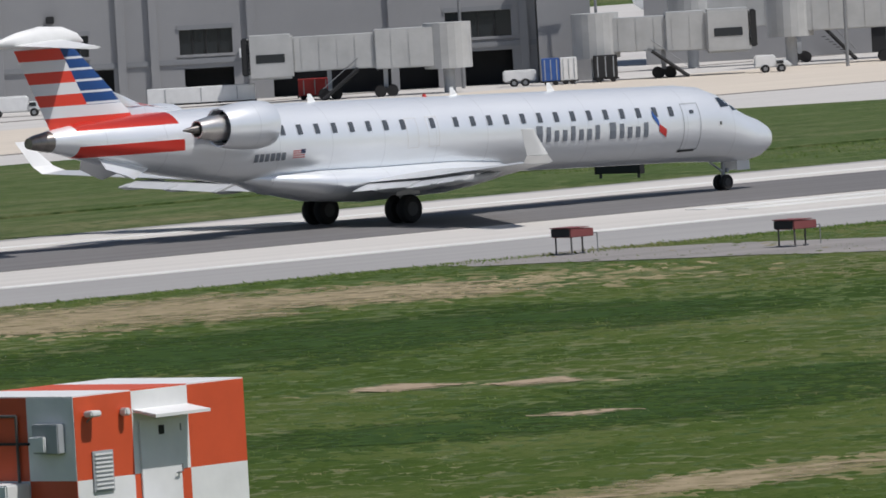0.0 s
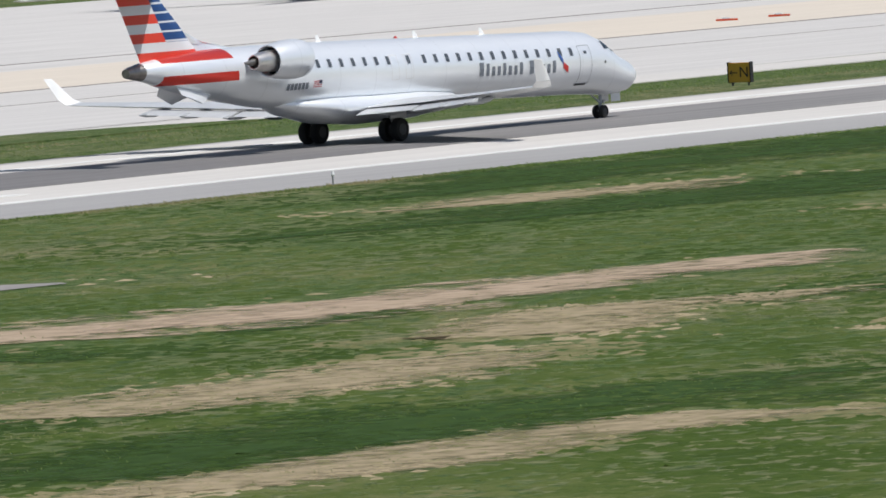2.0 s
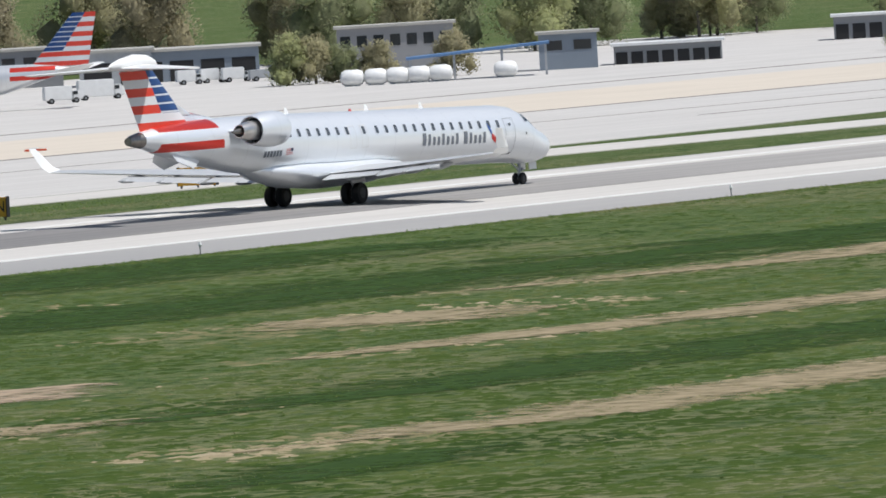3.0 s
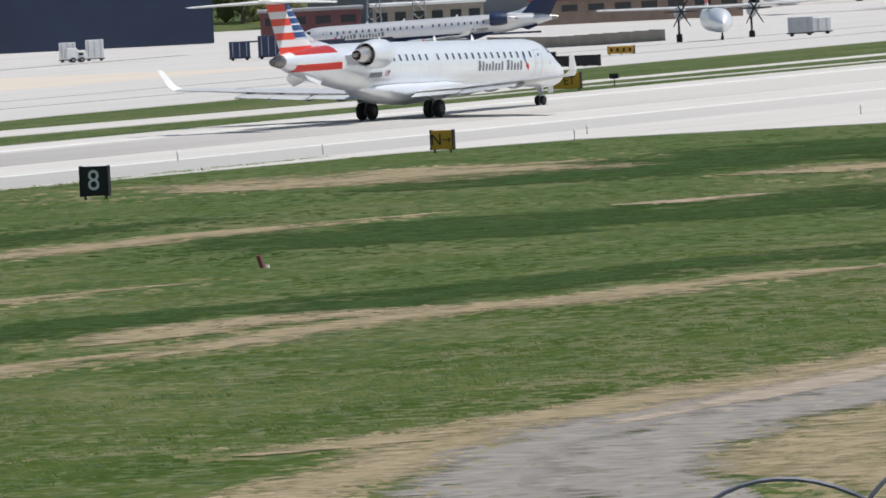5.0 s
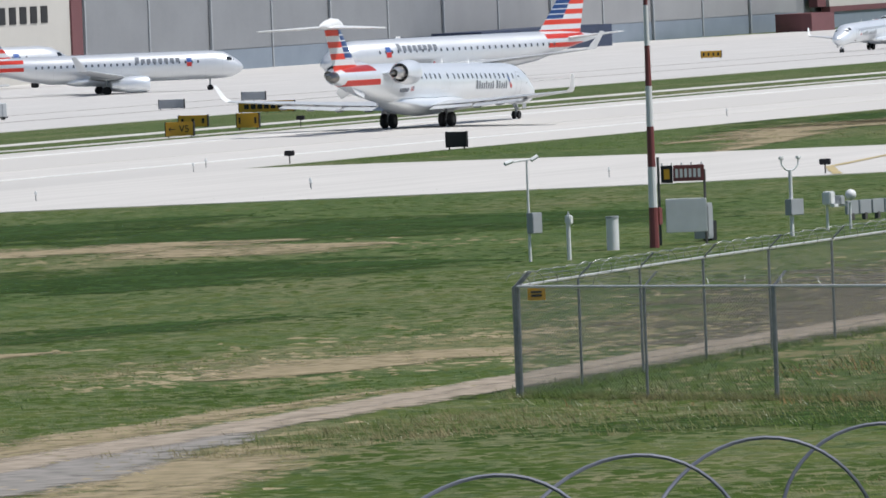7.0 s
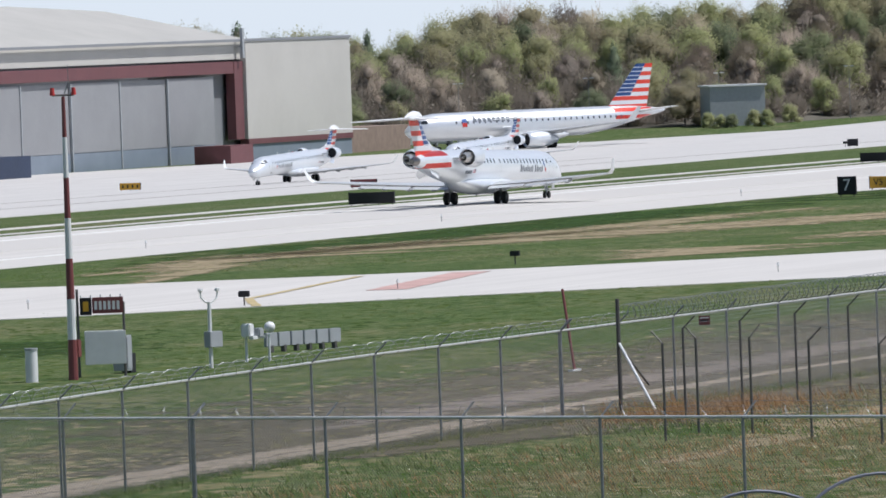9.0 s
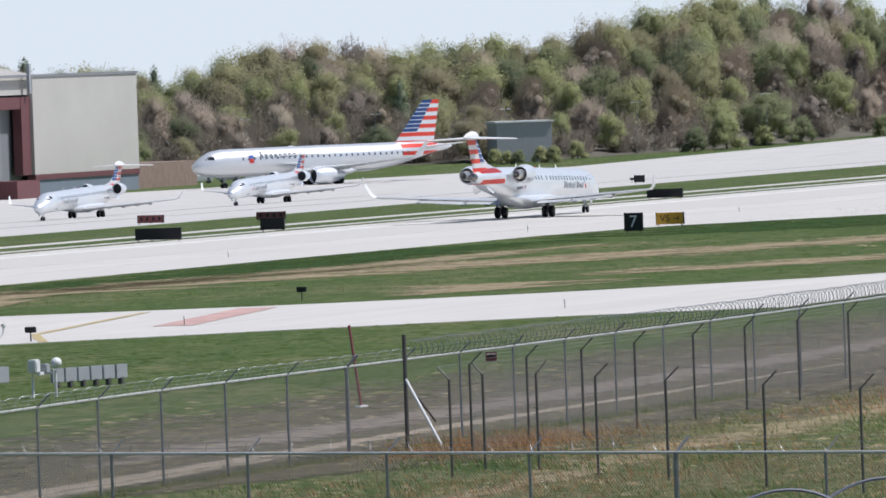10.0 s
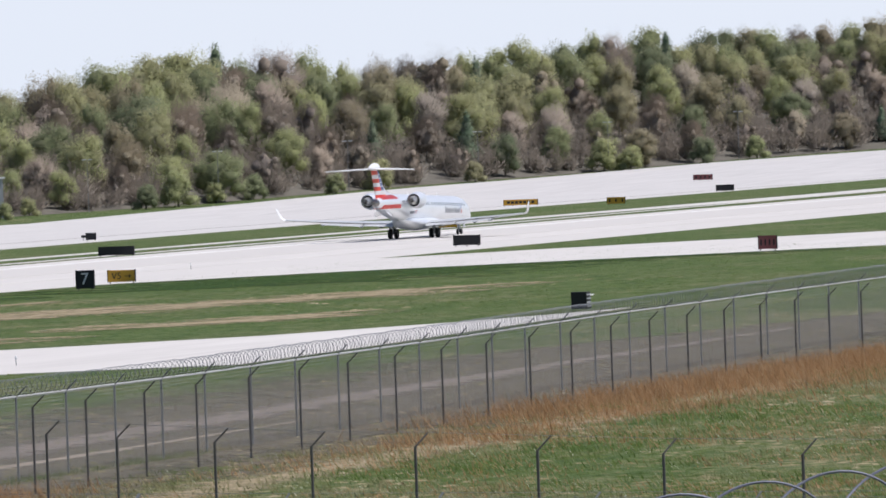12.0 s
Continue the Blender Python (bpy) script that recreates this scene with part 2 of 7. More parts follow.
strip("parallel_taxiway", line((300, 304), (440, 304), (484, 290), (532, 274), (600, 270), (1000, 270), (1300, 275), (2300, 330)),
      line((300, 330), (440, 332), (520, 318), (567, 292), (607, 288), (1000, 287), (1300, 292), (2300, 352)), CONCRETE, "pale concrete parallel taxiway", 0.05, 60, 2300, 15)
strip("apron", line((60, 328), (480, 328), (560, 334), (640, 352), (1000, 352), (1150, 362), (1300, 372), (2300, 425)),
      line((60, 920), (1000, 860), (1330, 840), (1390, 700), (2000, 611), (2080, 596), (2170, 581), (2240, 558), (2290, 529), (2300, 489)), APRON, "pale concrete apron with dark joint lines", 0.05, 60, 2300, 20)

strip("grass_verge", line((60, 300), (392, 300), (404, 322), (413, 352), (448, 403), (465, 431), (487, 483), (505, 520)), flat(526), GRASS, "wide grass verge between runway and apron", 0.085, 60, 505, 6, category="grass")
JOINT = pavement_material("dark_joint", (0.20, 0.185, 0.17), 0.2)
CREAM = pavement_material("cream_concrete", (0.60, 0.54, 0.46), 0.15)
for ya, xa, xb in ((571, 420, 1010), (486, 560, 1500), (640, 300, 1200), (420, 700, 2000)):
    strip("apron_joint", flat(ya), flat(ya + 1.6), JOINT, "dark sealed joint line across the apron", 0.07, xa, xb, 40, category="marking")
strip("apron_lane", flat(572), flat(622), CREAM, "warmer cream concrete lane of the apron", 0.062, 300, 1100, 40)

# ---- airliners ----
def oval(x, cz, ry, rz, n=28, low=1.0):
    """A cross-section; low squashes the lower half."""
    out = []
    for i in range(n):
        a = 2 * math.pi * i / n
        s = math.sin(a)
        out.append((x, ry * math.cos(a), cz + rz * s * (low if s < 0 else 1)))
    return out


def foil(bm, root, tip, thick=0.11, n=7):
    """A wing or tail blade between two chords given as (leading edge, trailing edge)."""
    rings = []
    for le, te in (root, tip):
        le, te = Vector(le), Vector(te)
        span = (Vector(tip[0]) - Vector(root[0]))
        up = (le - te).cross(span).normalized()
        c = (le - te).length
        pts = []
        for i in range(n):
            u = i / (n - 1)
            y = 5 * thick * c * (0.2969 * math.sqrt(u) - 0.126 * u - 0.3516 * u * u + 0.2843 * u ** 3 - 0.1015 * u ** 4)
            pts.append((le.lerp(te, u), y))
        ring = [p + up * y for p, y in pts] + [p - up * y for p, y in pts[-2:0:-1]]
        rings.append(ring)
    return loft(bm, rings)


def livery_body(name, base, red=True, x0=-13.0, x1=-8.9, bands=((3.02, 3.40), (3.92, 4.32)), slope=0.0):
    m = Nodes(name, 0.26, 0.5, 0.5)
    m.b.inputs["Coat Weight"].default_value = 0.15
    c = m.coord()
    x, y, z = m.xyz(c)
    grime = m.noise(m.scaled(c, (0.35, 2.5, 1.2)), 1.0, 5)
    col = m.mix(m.ramp(grime, [(0.45, 0.0), (0.8, 0.25)]), base, tuple(v * 0.75 for v in base))
    # frame joints every few metres
    joint = m.math('LESS_THAN', m.math('FRACT', m.math('DIVIDE', x, 2.4)), 0.012)
    col = m.mix(m.math('MULTIPLY', joint, 0.35), col, tuple(v * 0.6 for v in base))
    if red:
        along = m.band(x, x0, x1)
        f = None
        for lo, hi in bands:
            b = m.band(m.math('ADD', z, m.math('MULTIPLY', x, slope)), lo, hi)
            f = b if f is None else m.math('MAXIMUM', f, b)
        col = m.mix(m.math('MULTIPLY', along, f), col, (0.62, 0.045, 0.03))
    m.put(m.b.inputs["Roughness"], m.math('ADD', m.math('MULTIPLY', grime, 0.2), 0.22))
    return m.done(col)


def livery_fin(name, z0, z1, xb0, xb1, rows=7):
    """Flag-like fin: red and pale bars behind, blue bars with thin pale lines ahead, split by a slanted line."""
    m = Nodes(name, 0.35, 0.0, 0.5)
    c = m.coord()
    x, y, z = m.xyz(c)
    u = m.math('DIVIDE', m.math('SUBTRACT', z1, z), (z1 - z0))
    k = m.math('FRACT', m.math('MULTIPLY', u, rows / 2.0))
    red = m.mix(m.math('LESS_THAN', k, 0.5), (0.62, 0.64, 0.66), (0.60, 0.05, 0.03))
    kb = m.math('FRACT', m.math('MULTIPLY', u, float(rows)))
    blue = m.mix(m.math('LESS_THAN', kb, 0.8), (0.55, 0.58, 0.62), (0.012, 0.052, 0.18))
    edge = m.math('ADD', xb0, m.math('MULTIPLY', u, xb1 - xb0))
    side = m.math('MULTIPLY', m.math('GREATER_THAN', x, edge), m.math('LESS_THAN', u, 0.72))
    return m.done(m.mix(side, red, blue))


SKIN = livery_body("silver_airliner_skin", (0.84, 0.87, 0.90))
SKIN_PLAIN = livery_body("pale_airliner_skin", (0.82, 0.85, 0.88), red=False)
FIN = livery_fin("striped_fin", 4.0, 6.68, -13.25, -11.8, 7)
WINGSKIN = paint("wing_grey", (0.52, 0.535, 0.55), 0.32, 0.0, 0.2, 1.2)
NOZZLE = paint("hot_metal", (0.30, 0.28, 0.26), 0.3, 0.9, 0.35, 4)
FAR_PAINT = {}


def far_livery(s, stretch):
    """Body and fin paint of the striped-tail airliners, by size."""
    key = (s, stretch)
    if key not in FAR_PAINT:
        FAR_PAINT[key] = (livery_body("silver_jetliner_skin", (0.72, 0.74, 0.76), x0=-19.5 * s * stretch, x1=-12.6 * s * stretch, bands=((3.7 * s, 4.25 * s), (4.75 * s, 5.3 * s))),
                          livery_fin("striped_jetliner_fin", 5.2 * s, 11.6 * s, -19.6 * s, -15.4 * s, 11))
    return FAR_PAINT[key]


LETTER = paint("slate_lettering", (0.15, 0.17, 0.20), 0.5)


def wheel(parent, x, y, r, w, name="wheel"):
    bm = bmesh.new()
    prof = [(r * 0.55, -w / 2), (r * 0.9, -w / 2), (r, -w * 0.3), (r, w * 0.3), (r * 0.9, w / 2), (r * 0.55, w / 2)]
    n = 24
    loft(bm, [[(pr * math.cos(2 * math.pi * i / n), py, pr * math.sin(2 * math.pi * i / n)) for i in range(n)] for pr, py in prof])
    wh = part(name, bm, TYRE, parent, smooth=True)
    wh.location = (x, y, r)
    rim = bmesh.new()
    rod(rim, (0, -w * 0.52, 0), (0, w * 0.52, 0), r * 0.5, n=14)
    for i in range(5):
        a = 2 * math.pi * i / 5
        for s in (-1, 1):
            rod(rim, (r * .3 * math.cos(a), s * w * .5, r * .3 * math.sin(a)), (r * .3 * math.cos(a), s * w * .56, r * .3 * math.sin(a)), r * 0.08, n=6)
    part("rim", rim, RIM, wh)
    return wh


def nacelle(parent, x0, x1, y, z, r, core=True):
    """An engine pod from its lip at x1 back to its fan nozzle at x0."""
    L = x1 - x0
    prof = [(x1 - .35, r * .80), (x1 - .05, r * .84), (x1, r * .90), (x1 - .12, r * .97), (x1 - L * .25, r * 1.03), (x1 - L * .5, r * 1.02), (x1 - L * .8, r * .93), (x0, r * .82), (x0 + .03, r * .76), (x0 + .5, r * .74)]
    bm = bmesh.new()
    n = 30
    loft(bm, [[(px, y + pr * math.cos(2 * math.pi * i / n), z + pr * math.sin(2 * math.pi * i / n)) for i in range(n)] for px, pr in prof], cap=False)
    eng = part("engine", bm, SKIN_PLAIN, parent, smooth=True)
    if core:
        bm = bmesh.new()
        rod(bm, (x1 - .4, y, z), (x1 - .34, y, z), r * .8, n=24)
        part("fan", bm, DARK, eng)
        bm = bmesh.new()
        prof = [(x0 + .6, r * .56), (x0, r * .56), (x0 - .45, r * .50), (x0 - .95, r * .38), (x0 - .95, r * .33), (x0 - .6, r * .30)]
        loft(bm, [[(px, y + pr * math.cos(2 * math.pi * i / n), z + pr * math.sin(2 * math.pi * i / n)) for i in range(n)] for px, pr in prof], cap=False)
        part("core_nozzle", bm, CHROME, eng, "bare metal exhaust nozzle", smooth=True)
        bm = bmesh.new()
        rod(bm, (x0 - .5, y, z), (x0 - 1.55, y, z), r * .32, 0.03, n=18)
        part("exhaust_cone", bm, NOZZLE, eng, "dark burnt exhaust cone", smooth=True)
        # near-black disc stands for the shade inside the open bypass duct
        bm = bmesh.new()
        rod(bm, (x0 + .45, y, z), (x0 + .5, y, z), r * .76, n=24)
        part("nozzle_ring", bm, DARK, eng)
    return eng


def fuselage(parent, stations, mat, n=32):
    bm = bmesh.new()
    loft(bm, [oval(x, (t + b) / 2, w, (t - b) / 2, n) for x, t, b, w in stations])
    return part("fuselage", bm, mat, parent, smooth=True)


def lateral(stations, x, z):
    """Half width of the body at a place."""
    xs = [s[0] for s in stations][::-1]
    t, b, w = (float(np.interp(x, xs, [s[k] for s in stations][::-1])) for k in (1, 2, 3))
    u = (z - (t + b) / 2) / ((t - b) / 2)
    return w * math.sqrt(max(0.0, 1 - u * u))


def side_plate(bm, st, x0, x1, z0, z1, side, out=0.012, nx=1, nz=3, zf=None):
    """A thin plate that follows the body's side between two places."""
    g = []
    for i in range(nx + 1):
        x = x0 + (x1 - x0) * i / nx
        r = []
        for j in range(nz + 1):
            z = z0 + (z1 - z0) * j / nz + (zf(x) if zf else 0)
            r.append(bm.verts.new((x, side * (lateral(st, x, z) + out), z)))
        g.append(r)
    for a, b in zip(g, g[1:]):
        for j in range(nz):
            bm.faces.new((a[j], b[j], b[j + 1], a[j + 1]) if side < 0 else (a[j], a[j + 1], b[j + 1], b[j]))
    return bm


REGIONAL = [  # x, top, bottom, half width of the twin-jet's body
    (19.66, 1.77, 1.71, 0.03), (19.58, 1.98, 1.50, 0.26), (19.35, 2.18, 1.27, 0.50), (18.9, 2.40, 1.06, 0.74), (18.3, 2.60, 0.97, 0.93),
    (17.7, 2.86, 0.96, 1.08), (17.25, 3.12, 0.98, 1.17), (16.7, 3.44, 1.01, 1.25), (16.0, 3.68, 1.06, 1.31), (15.0, 3.79, 1.11, 1.345),
    (12.0, 3.87, 1.18, 1.345), (6.0, 4.03, 1.34, 1.345), (0.0, 4.19, 1.46, 1.345), (-4.0, 4.29, 1.58, 1.345), (-6.5, 4.33, 1.80, 1.32),
    (-9.0, 4.34, 2.20, 1.18), (-11.0, 4.28, 2.58, 0.96), (-12.6, 4.17, 2.95, 0.70), (-13.7, 4.02, 3.25, 0.45), (-14.3, 3.86, 3.44, 0.24), (-14.52, 3.74, 3.54, 0.10)]


def word_bars(parent, st, words, x, z, h, mat, side=-1):
    """A name on the body's side as plain upright bars."""
    for n in words:
        for i in range(n):
            tall = h if i == 0 else h * (0.68 if (i * 7 + n) % 3 else 0.9)
            w = .30 if i == 0 else .21
            bm = side_plate(bmesh.new(), st, x, x + w, z, z + tall, side, 0.014, 1, 2, lambda q: -0.026 * q)
            part("lettering_bar", bm, mat, parent)
            x += w + 0.18
        x += 0.3
    return x


def regional_jet(m, label, group=""):
    st = REGIONAL
    jet = thing("regional_jet", m, label, "airplane", group)
    body = fuselage(jet, st, SKIN)
    # wing-to-body fairing
    bm = bmesh.new()
    loft(bm, [oval(x, cz, w, r, 24) for x, cz, w, r in ((6.6, 1.5, .5, .15), (5.6, 1.48, 1.15, .42), (3.5, 1.42, 1.5, .62), (0, 1.40, 1.55, .66), (-2.5, 1.52, 1.45, .60), (-4.6, 1.75, 1.0, .40), (-5.8, 1.9, .4, .15))])
    part("belly_fairing", bm, SKIN_PLAIN, jet, smooth=True)
    for s, nm in ((-1, "wing"), (1, "wing")):
        bm = bmesh.new()
        foil(bm, ((5.0, s * 0.9, 1.25), (-1.0, s * 0.9, 1.42)), ((2.4, s * 4.6, 1.52), (-1.45, s * 4.6, 1.60)), 0.12, 9)
        foil(bm, ((2.4, s * 4.6, 1.52), (-1.45, s * 4.6, 1.60)), ((-2.45, s * 11.9, 2.10), (-3.75, s * 11.9, 2.10)), 0.11, 9)
        w = part(nm, bm, WINGSKIN, jet, smooth=True)
        bm = bmesh.new()
        foil(bm, ((-2.45, s * 11.88, 2.08), (-3.78, s * 11.88, 2.10)), ((-2.95, s * 12.2, 2.35), (-3.9, s * 12.2, 2.35)), 0.09)
        foil(bm, ((-2.95, s * 12.2, 2.35), (-3.9, s * 12.2, 2.35)), ((-3.85, s * 12.5, 3.22), (-4.4, s * 12.5, 3.24)), 0.08)
        part("winglet", bm, WHITE, w, "white upturned winglet", smooth=True)
        # lowered flap panels and their track fairings
        for ya, yb, xa, xb, za, zb in ((1.6, 4.5, -1.15, -1.5, 1.40, 1.50), (4.7, 8.4, -1.55, -2.65, 1.50, 1.75)):
            bm = bmesh.new()
            foil(bm, ((xa + .35, s * ya, za), (xa - .75, s * ya, za - .22)), ((xb + .3, s * yb, zb), (xb - .6, s * yb, zb - .18)), 0.1)
            part("flap", bm, WINGSKIN, w, smooth=True)
        for yf in (2.9, 4.8, 6.6, 8.3):
            xf = float(np.interp(yf, (1.3, 4.6, 11.9), (-1.0, -1.45, -3.75)))
            zf = float(np.interp(yf, (1.3, 4.6, 11.9), (1.36, 1.48, 2.05)))
            bm = bmesh.new()
            loft(bm, [oval(xf + dx, zf + dz, wy, wz, 10) for dx, dz, wy, wz in ((1.3, -.02, .03, .03), (.8, -.12, .12, .12), (.1, -.18, .14, .15), (-.5, -.2, .1, .11), (-.9, -.2, .02, .02))])
            bmesh.ops.translate(bm, vec=(0, s * yf, 0), verts=bm.verts[:])
            part("flap_track_fairing", bm, GREY, w, smooth=True)
        bm = bmesh.new()
        foil(bm, ((-5.2, s * .9, 3.7), (-8.4, s * .9, 3.72)), ((-5.5, s * 1.75, 3.72), (-8.5, s * 1.75, 3.74)), 0.1)
        part("pylon", bm, SKIN_PLAIN, jet, smooth=True)
        nacelle(jet, -8.4, -6.2, s * 2.28, 3.72, 0.78)
        # ventral strake under the tail
        bm2 = bmesh.new()
        foil(bm2, ((-10.0, s * .5, 2.5), (-12.1, s * .45, 2.95)), ((-10.9, s * .8, 2.2), (-12.0, s * .65, 2.6)), 0.05)
        part("tail_strake", bm2, SKIN_PLAIN, jet, smooth=True)
        # stabiliser
        bm = bmesh.new()
        foil(bm, ((-12.7, s * .05, 6.86), (-15.2, s * .05, 6.86)), ((-15.1, s * 4.27, 6.72), (-16.25, s * 4.27, 6.74)), 0.09)
        part("stabiliser", bm, WHITE, jet, smooth=True)
        # main gear
        for dy in (-0.3, 0.3):
            wheel(jet, 0.0, s * 2.05 + dy, 0.48, 0.34, "main_wheel")
        bm = rodm((0, s * 2.05, 0.48), (0, s * 2.05, 1.45), 0.09, n=10)
        rod(bm, (0, s * 1.7, 0.48), (0, s * 2.4, 0.48), 0.07)
        rod(bm, (0, s * 2.05, 0.9), (0.1, s * 1.2, 1.4), 0.05)
        rod(bm, (0, s * 2.05, 0.7), (-0.35, s * 2.05, 1.25), 0.04)
        part("main_gear_leg", bm, GREY, jet)
        part("gear_door", boxm(-.55, .55, s * 2.32 - .02, s * 2.32 + .02, .95, 1.4, bevel=.008), WINGSKIN, jet)
        # nose wheels
        wheel(jet, 17.3, s * 0.17, 0.275, 0.17, "nose_wheel")
        part("nose_gear_door", boxm(17.7, 18.35, s * .3 - .015, s * .3 + .015, .66, 1.0, bevel=.006), WHITE, jet)
        # windows, exits, doors
        xs = [-5.39 + .79 * i for i in range(9)] + [2.3] + [3.4 + .79 * i for i in range(14)]
        for i, x in enumerate(xs):
            zc = 3.30 - 0.026 * x
            bm = bmesh.new()
            side_plate(bm, st, x - .11, x + .11, zc - .17, zc + .17, s, 0.012, 1, 3)
            part("cabin_window", bm, WINDOW, jet)
        for xa in (1.05, 2.02):
            for a, b, c, d in ((0, .03, 0, 1.0), (.5, .53, 0, 1.0), (0, .53, 0, .03), (0, .53, 1.0, 1.03)):
                part("exit_outline", side_plate(bmesh.new(), st, xa + a, xa + b, 2.45 + c, 2.45 + d, s, .01, 1, 6), WHITE, jet)
        for a, b, c, d in ((0, .03, 0, 1.6), (.82, .85, 0, 1.6), (0, .85, 0, .03), (0, .85, 1.6, 1.63)):
            part("door_outline", side_plate(bmesh.new(), st, 14.2 + a, 14.2 + b, 1.55 + c, 1.55 + d, s, .01, 1, 8), GREY, jet)
        part("door_window", side_plate(bmesh.new(), st, 14.55, 14.75, 2.82, 2.94, s, .013), WINDOW, jet)
        part("door_sill", side_plate(bmesh.new(), st, 14.15, 14.95, 1.5, 1.57, s, .013), DARK, jet)
        # cockpit panes
        for xa, xb, za, zb in ((16.25, 16.85, 2.95, 3.28), (16.92, 17.45, 2.85, 3.08)):
            part("cockpit_window", side_plate(bmesh.new(), st, xa, xb, za - (xa - 16.2) * .08, zb - (xa - 16.2) * .12, s, .012, 3, 3), GLASS, jet)
        # airline name and emblem as plain shapes, registration and flag as bars
        word_bars(jet, st, (8, 5) if s < 0 else (8, 5), 7.1, 2.46, 0.56, LETTER, s)
        part("emblem", side_plate(bmesh.new(), st, 12.72, 13.0, 2.62, 2.85, s, .014, 3, 3, lambda q: (12.86 - q) * 1.3), BLUE, jet)
        part("emblem", side_plate(bmesh.new(), st, 13.0, 13.36, 2.18, 2.45, s, .014, 3, 3, lambda q: (13.18 - q) * .6), RED, jet)
        for i in range(6):
            part("registration_bar", side_plate(bmesh.new(), st, -5.9 + i * .24, -5.72 + i * .24, 2.42, 2.68, s, .013), LETTER, jet)
        for i in range(4):
            part("flag_stripe", side_plate(bmesh.new(), st, -4.2, -3.65, 2.46 + i * .075, 2.49 + i * .075, s, .013), RED, jet)
        part("flag_canton", side_plate(bmesh.new(), st, -3.85, -3.65, 2.6, 2.74, s, .014), NAVY, jet)
        part("static_port", side_plate(bmesh.new(), st, 16.0, 16.1, 2.35, 2.45, s, .012), DARK, jet)
    bm = rodm((17.3, 0, .3), (17.35, 0, 1.1), .075, n=10)
    rod(bm, (17.3, -.22, .28), (17.3, .22, .28), .05)
    rod(bm, (17.35, 0, .62), (16.7, 0, 1.0), .04)
    box(bm, 17.38, 17.48, -.14, .14, .62, .76)
    part("nose_gear_leg", bm, GREY, jet)
    # fin with dorsal fillet and the bullet fairing on top
    bm = bmesh.new()
    foil(bm, ((-9.9, 0, 4.2), (-13.75, 0, 3.95)), ((-12.55, 0, 6.68), (-15.15, 0, 6.68)), 0.09, 9)
    part("fin", bm, FIN, jet, "fin with red, silver and blue stripes", smooth=True)
    bm = bmesh.new()
    foil(bm, ((-7.3, 0, 4.22), (-10.9, 0, 4.2)), ((-9.6, 0, 4.62), (-11.0, 0, 4.9)), 0.08)
    foil(bm, ((-9.6, 0, 4.58), (-11.0, 0, 4.6)), ((-10.55, 0, 4.98), (-11.2, 0, 5.2)), 0.09)
    part("dorsal_fillet", bm, SKIN_PLAIN, jet, smooth=True)
    bm = bmesh.new()
    loft(bm, [oval(x, cz, w, r, 16) for x, cz, w, r in ((-12.1, 6.85, .03, .03), (-12.4, 6.95, .16, .2), (-13.0, 7.03, .26, .34), (-14.0, 7.05, .3, .38), (-15.0, 7.0, .24, .28), (-15.7, 6.95, .12, .14), (-15.95, 6.92, .02, .02))])
    part("bullet_fairing", bm, WHITE, jet, smooth=True)
    bm = bmesh.new()
    loft(bm, [oval(x, cz, w, r, 16) for x, cz, w, r in ((-13.9, 3.63, .42, .36), (-14.5, 3.63, .28, .25), (-14.75, 3.62, .2, .18))])
    part("tail_cone_exhaust", bm, NOZZLE, jet, "dark metal tail cone outlet", smooth=True)
    for x in (4.6, 9.2, -2.0):
        bm = bmesh.new()
        zt = float(np.interp(x, (-4, 15), (4.27, 3.79)))
        foil(bm, ((x + .2, 0, zt - .03), (x - .2, 0, zt - .03)), ((x - .05, 0, zt + .3), (x - .2, 0, zt + .3)), .1, 5)
        part("blade_antenna", bm, WHITE, jet)
    bm = bmesh.new()
    rod(bm, (3.2, 0, 4.07), (3.2, 0, 4.2), .09, .05)
    part("beacon", bm, RED, jet)
    return jet


jet = regional_jet(pose(238.7, 255.3, 0.075), "silver twin-engine regional jet with striped fin accelerating on the runway", "")

# ---- airfield signs ----
def writing(text, size, material, parent, m):
    cu = bpy.data.curves.new("writing", 'FONT')
    cu.body, cu.size, cu.align_x, cu.align_y, cu.extrude = text, size, 'CENTER', 'CENTER', 0.004
    tmp = bpy.data.objects.new("writing", cu)
    scene.collection.objects.link(tmp)
    me = bpy.data.meshes.new_from_object(tmp.evaluated_get(bpy.context.evaluated_depsgraph_get()))
    bpy.data.objects.remove(tmp)
    me.materials.clear()
    me.materials.append(material)
    ob = new("writing", me)
    ob.parent = parent
    ob.matrix_local = m
    return ob


FACE = Matrix(((0, 0, -1, 0), (-1, 0, 0, 0), (0, 1, 0, 0), (0, 0, 0, 1)))   # text plane turned towards -X


def arrow(parent, material, y, z, s, right=True, up=0.0):
    d = -1 if right else 1
    bm = bmesh.new()
    box(bm, -.006, .006, -s * .8, s * .8, -s * .09, s * .09)
    for k in (1, -1):
        vs = bmesh.ops.create_cube(bm, size=1)["verts"]
        bmesh.ops.scale(bm, vec=(.012, s * .62, s * .18), verts=vs)
        bmesh.ops.rotate(bm, cent=(0, 0, 0), matrix=Matrix.Rotation(k * d * radians(40), 3, 'X'), verts=vs)
        bmesh.ops.translate(bm, vec=(0, d * s * .58, -k * s * .2 * 1.0), verts=vs)
    bmesh.ops.rotate(bm, cent=(0, 0, 0), matrix=Matrix.Rotation(up, 3, 'X'), verts=bm.verts[:])
    bmesh.ops.translate(bm, vec=(-.135, y, z), verts=bm.verts[:])
    return part("arrow", bm, material, parent)


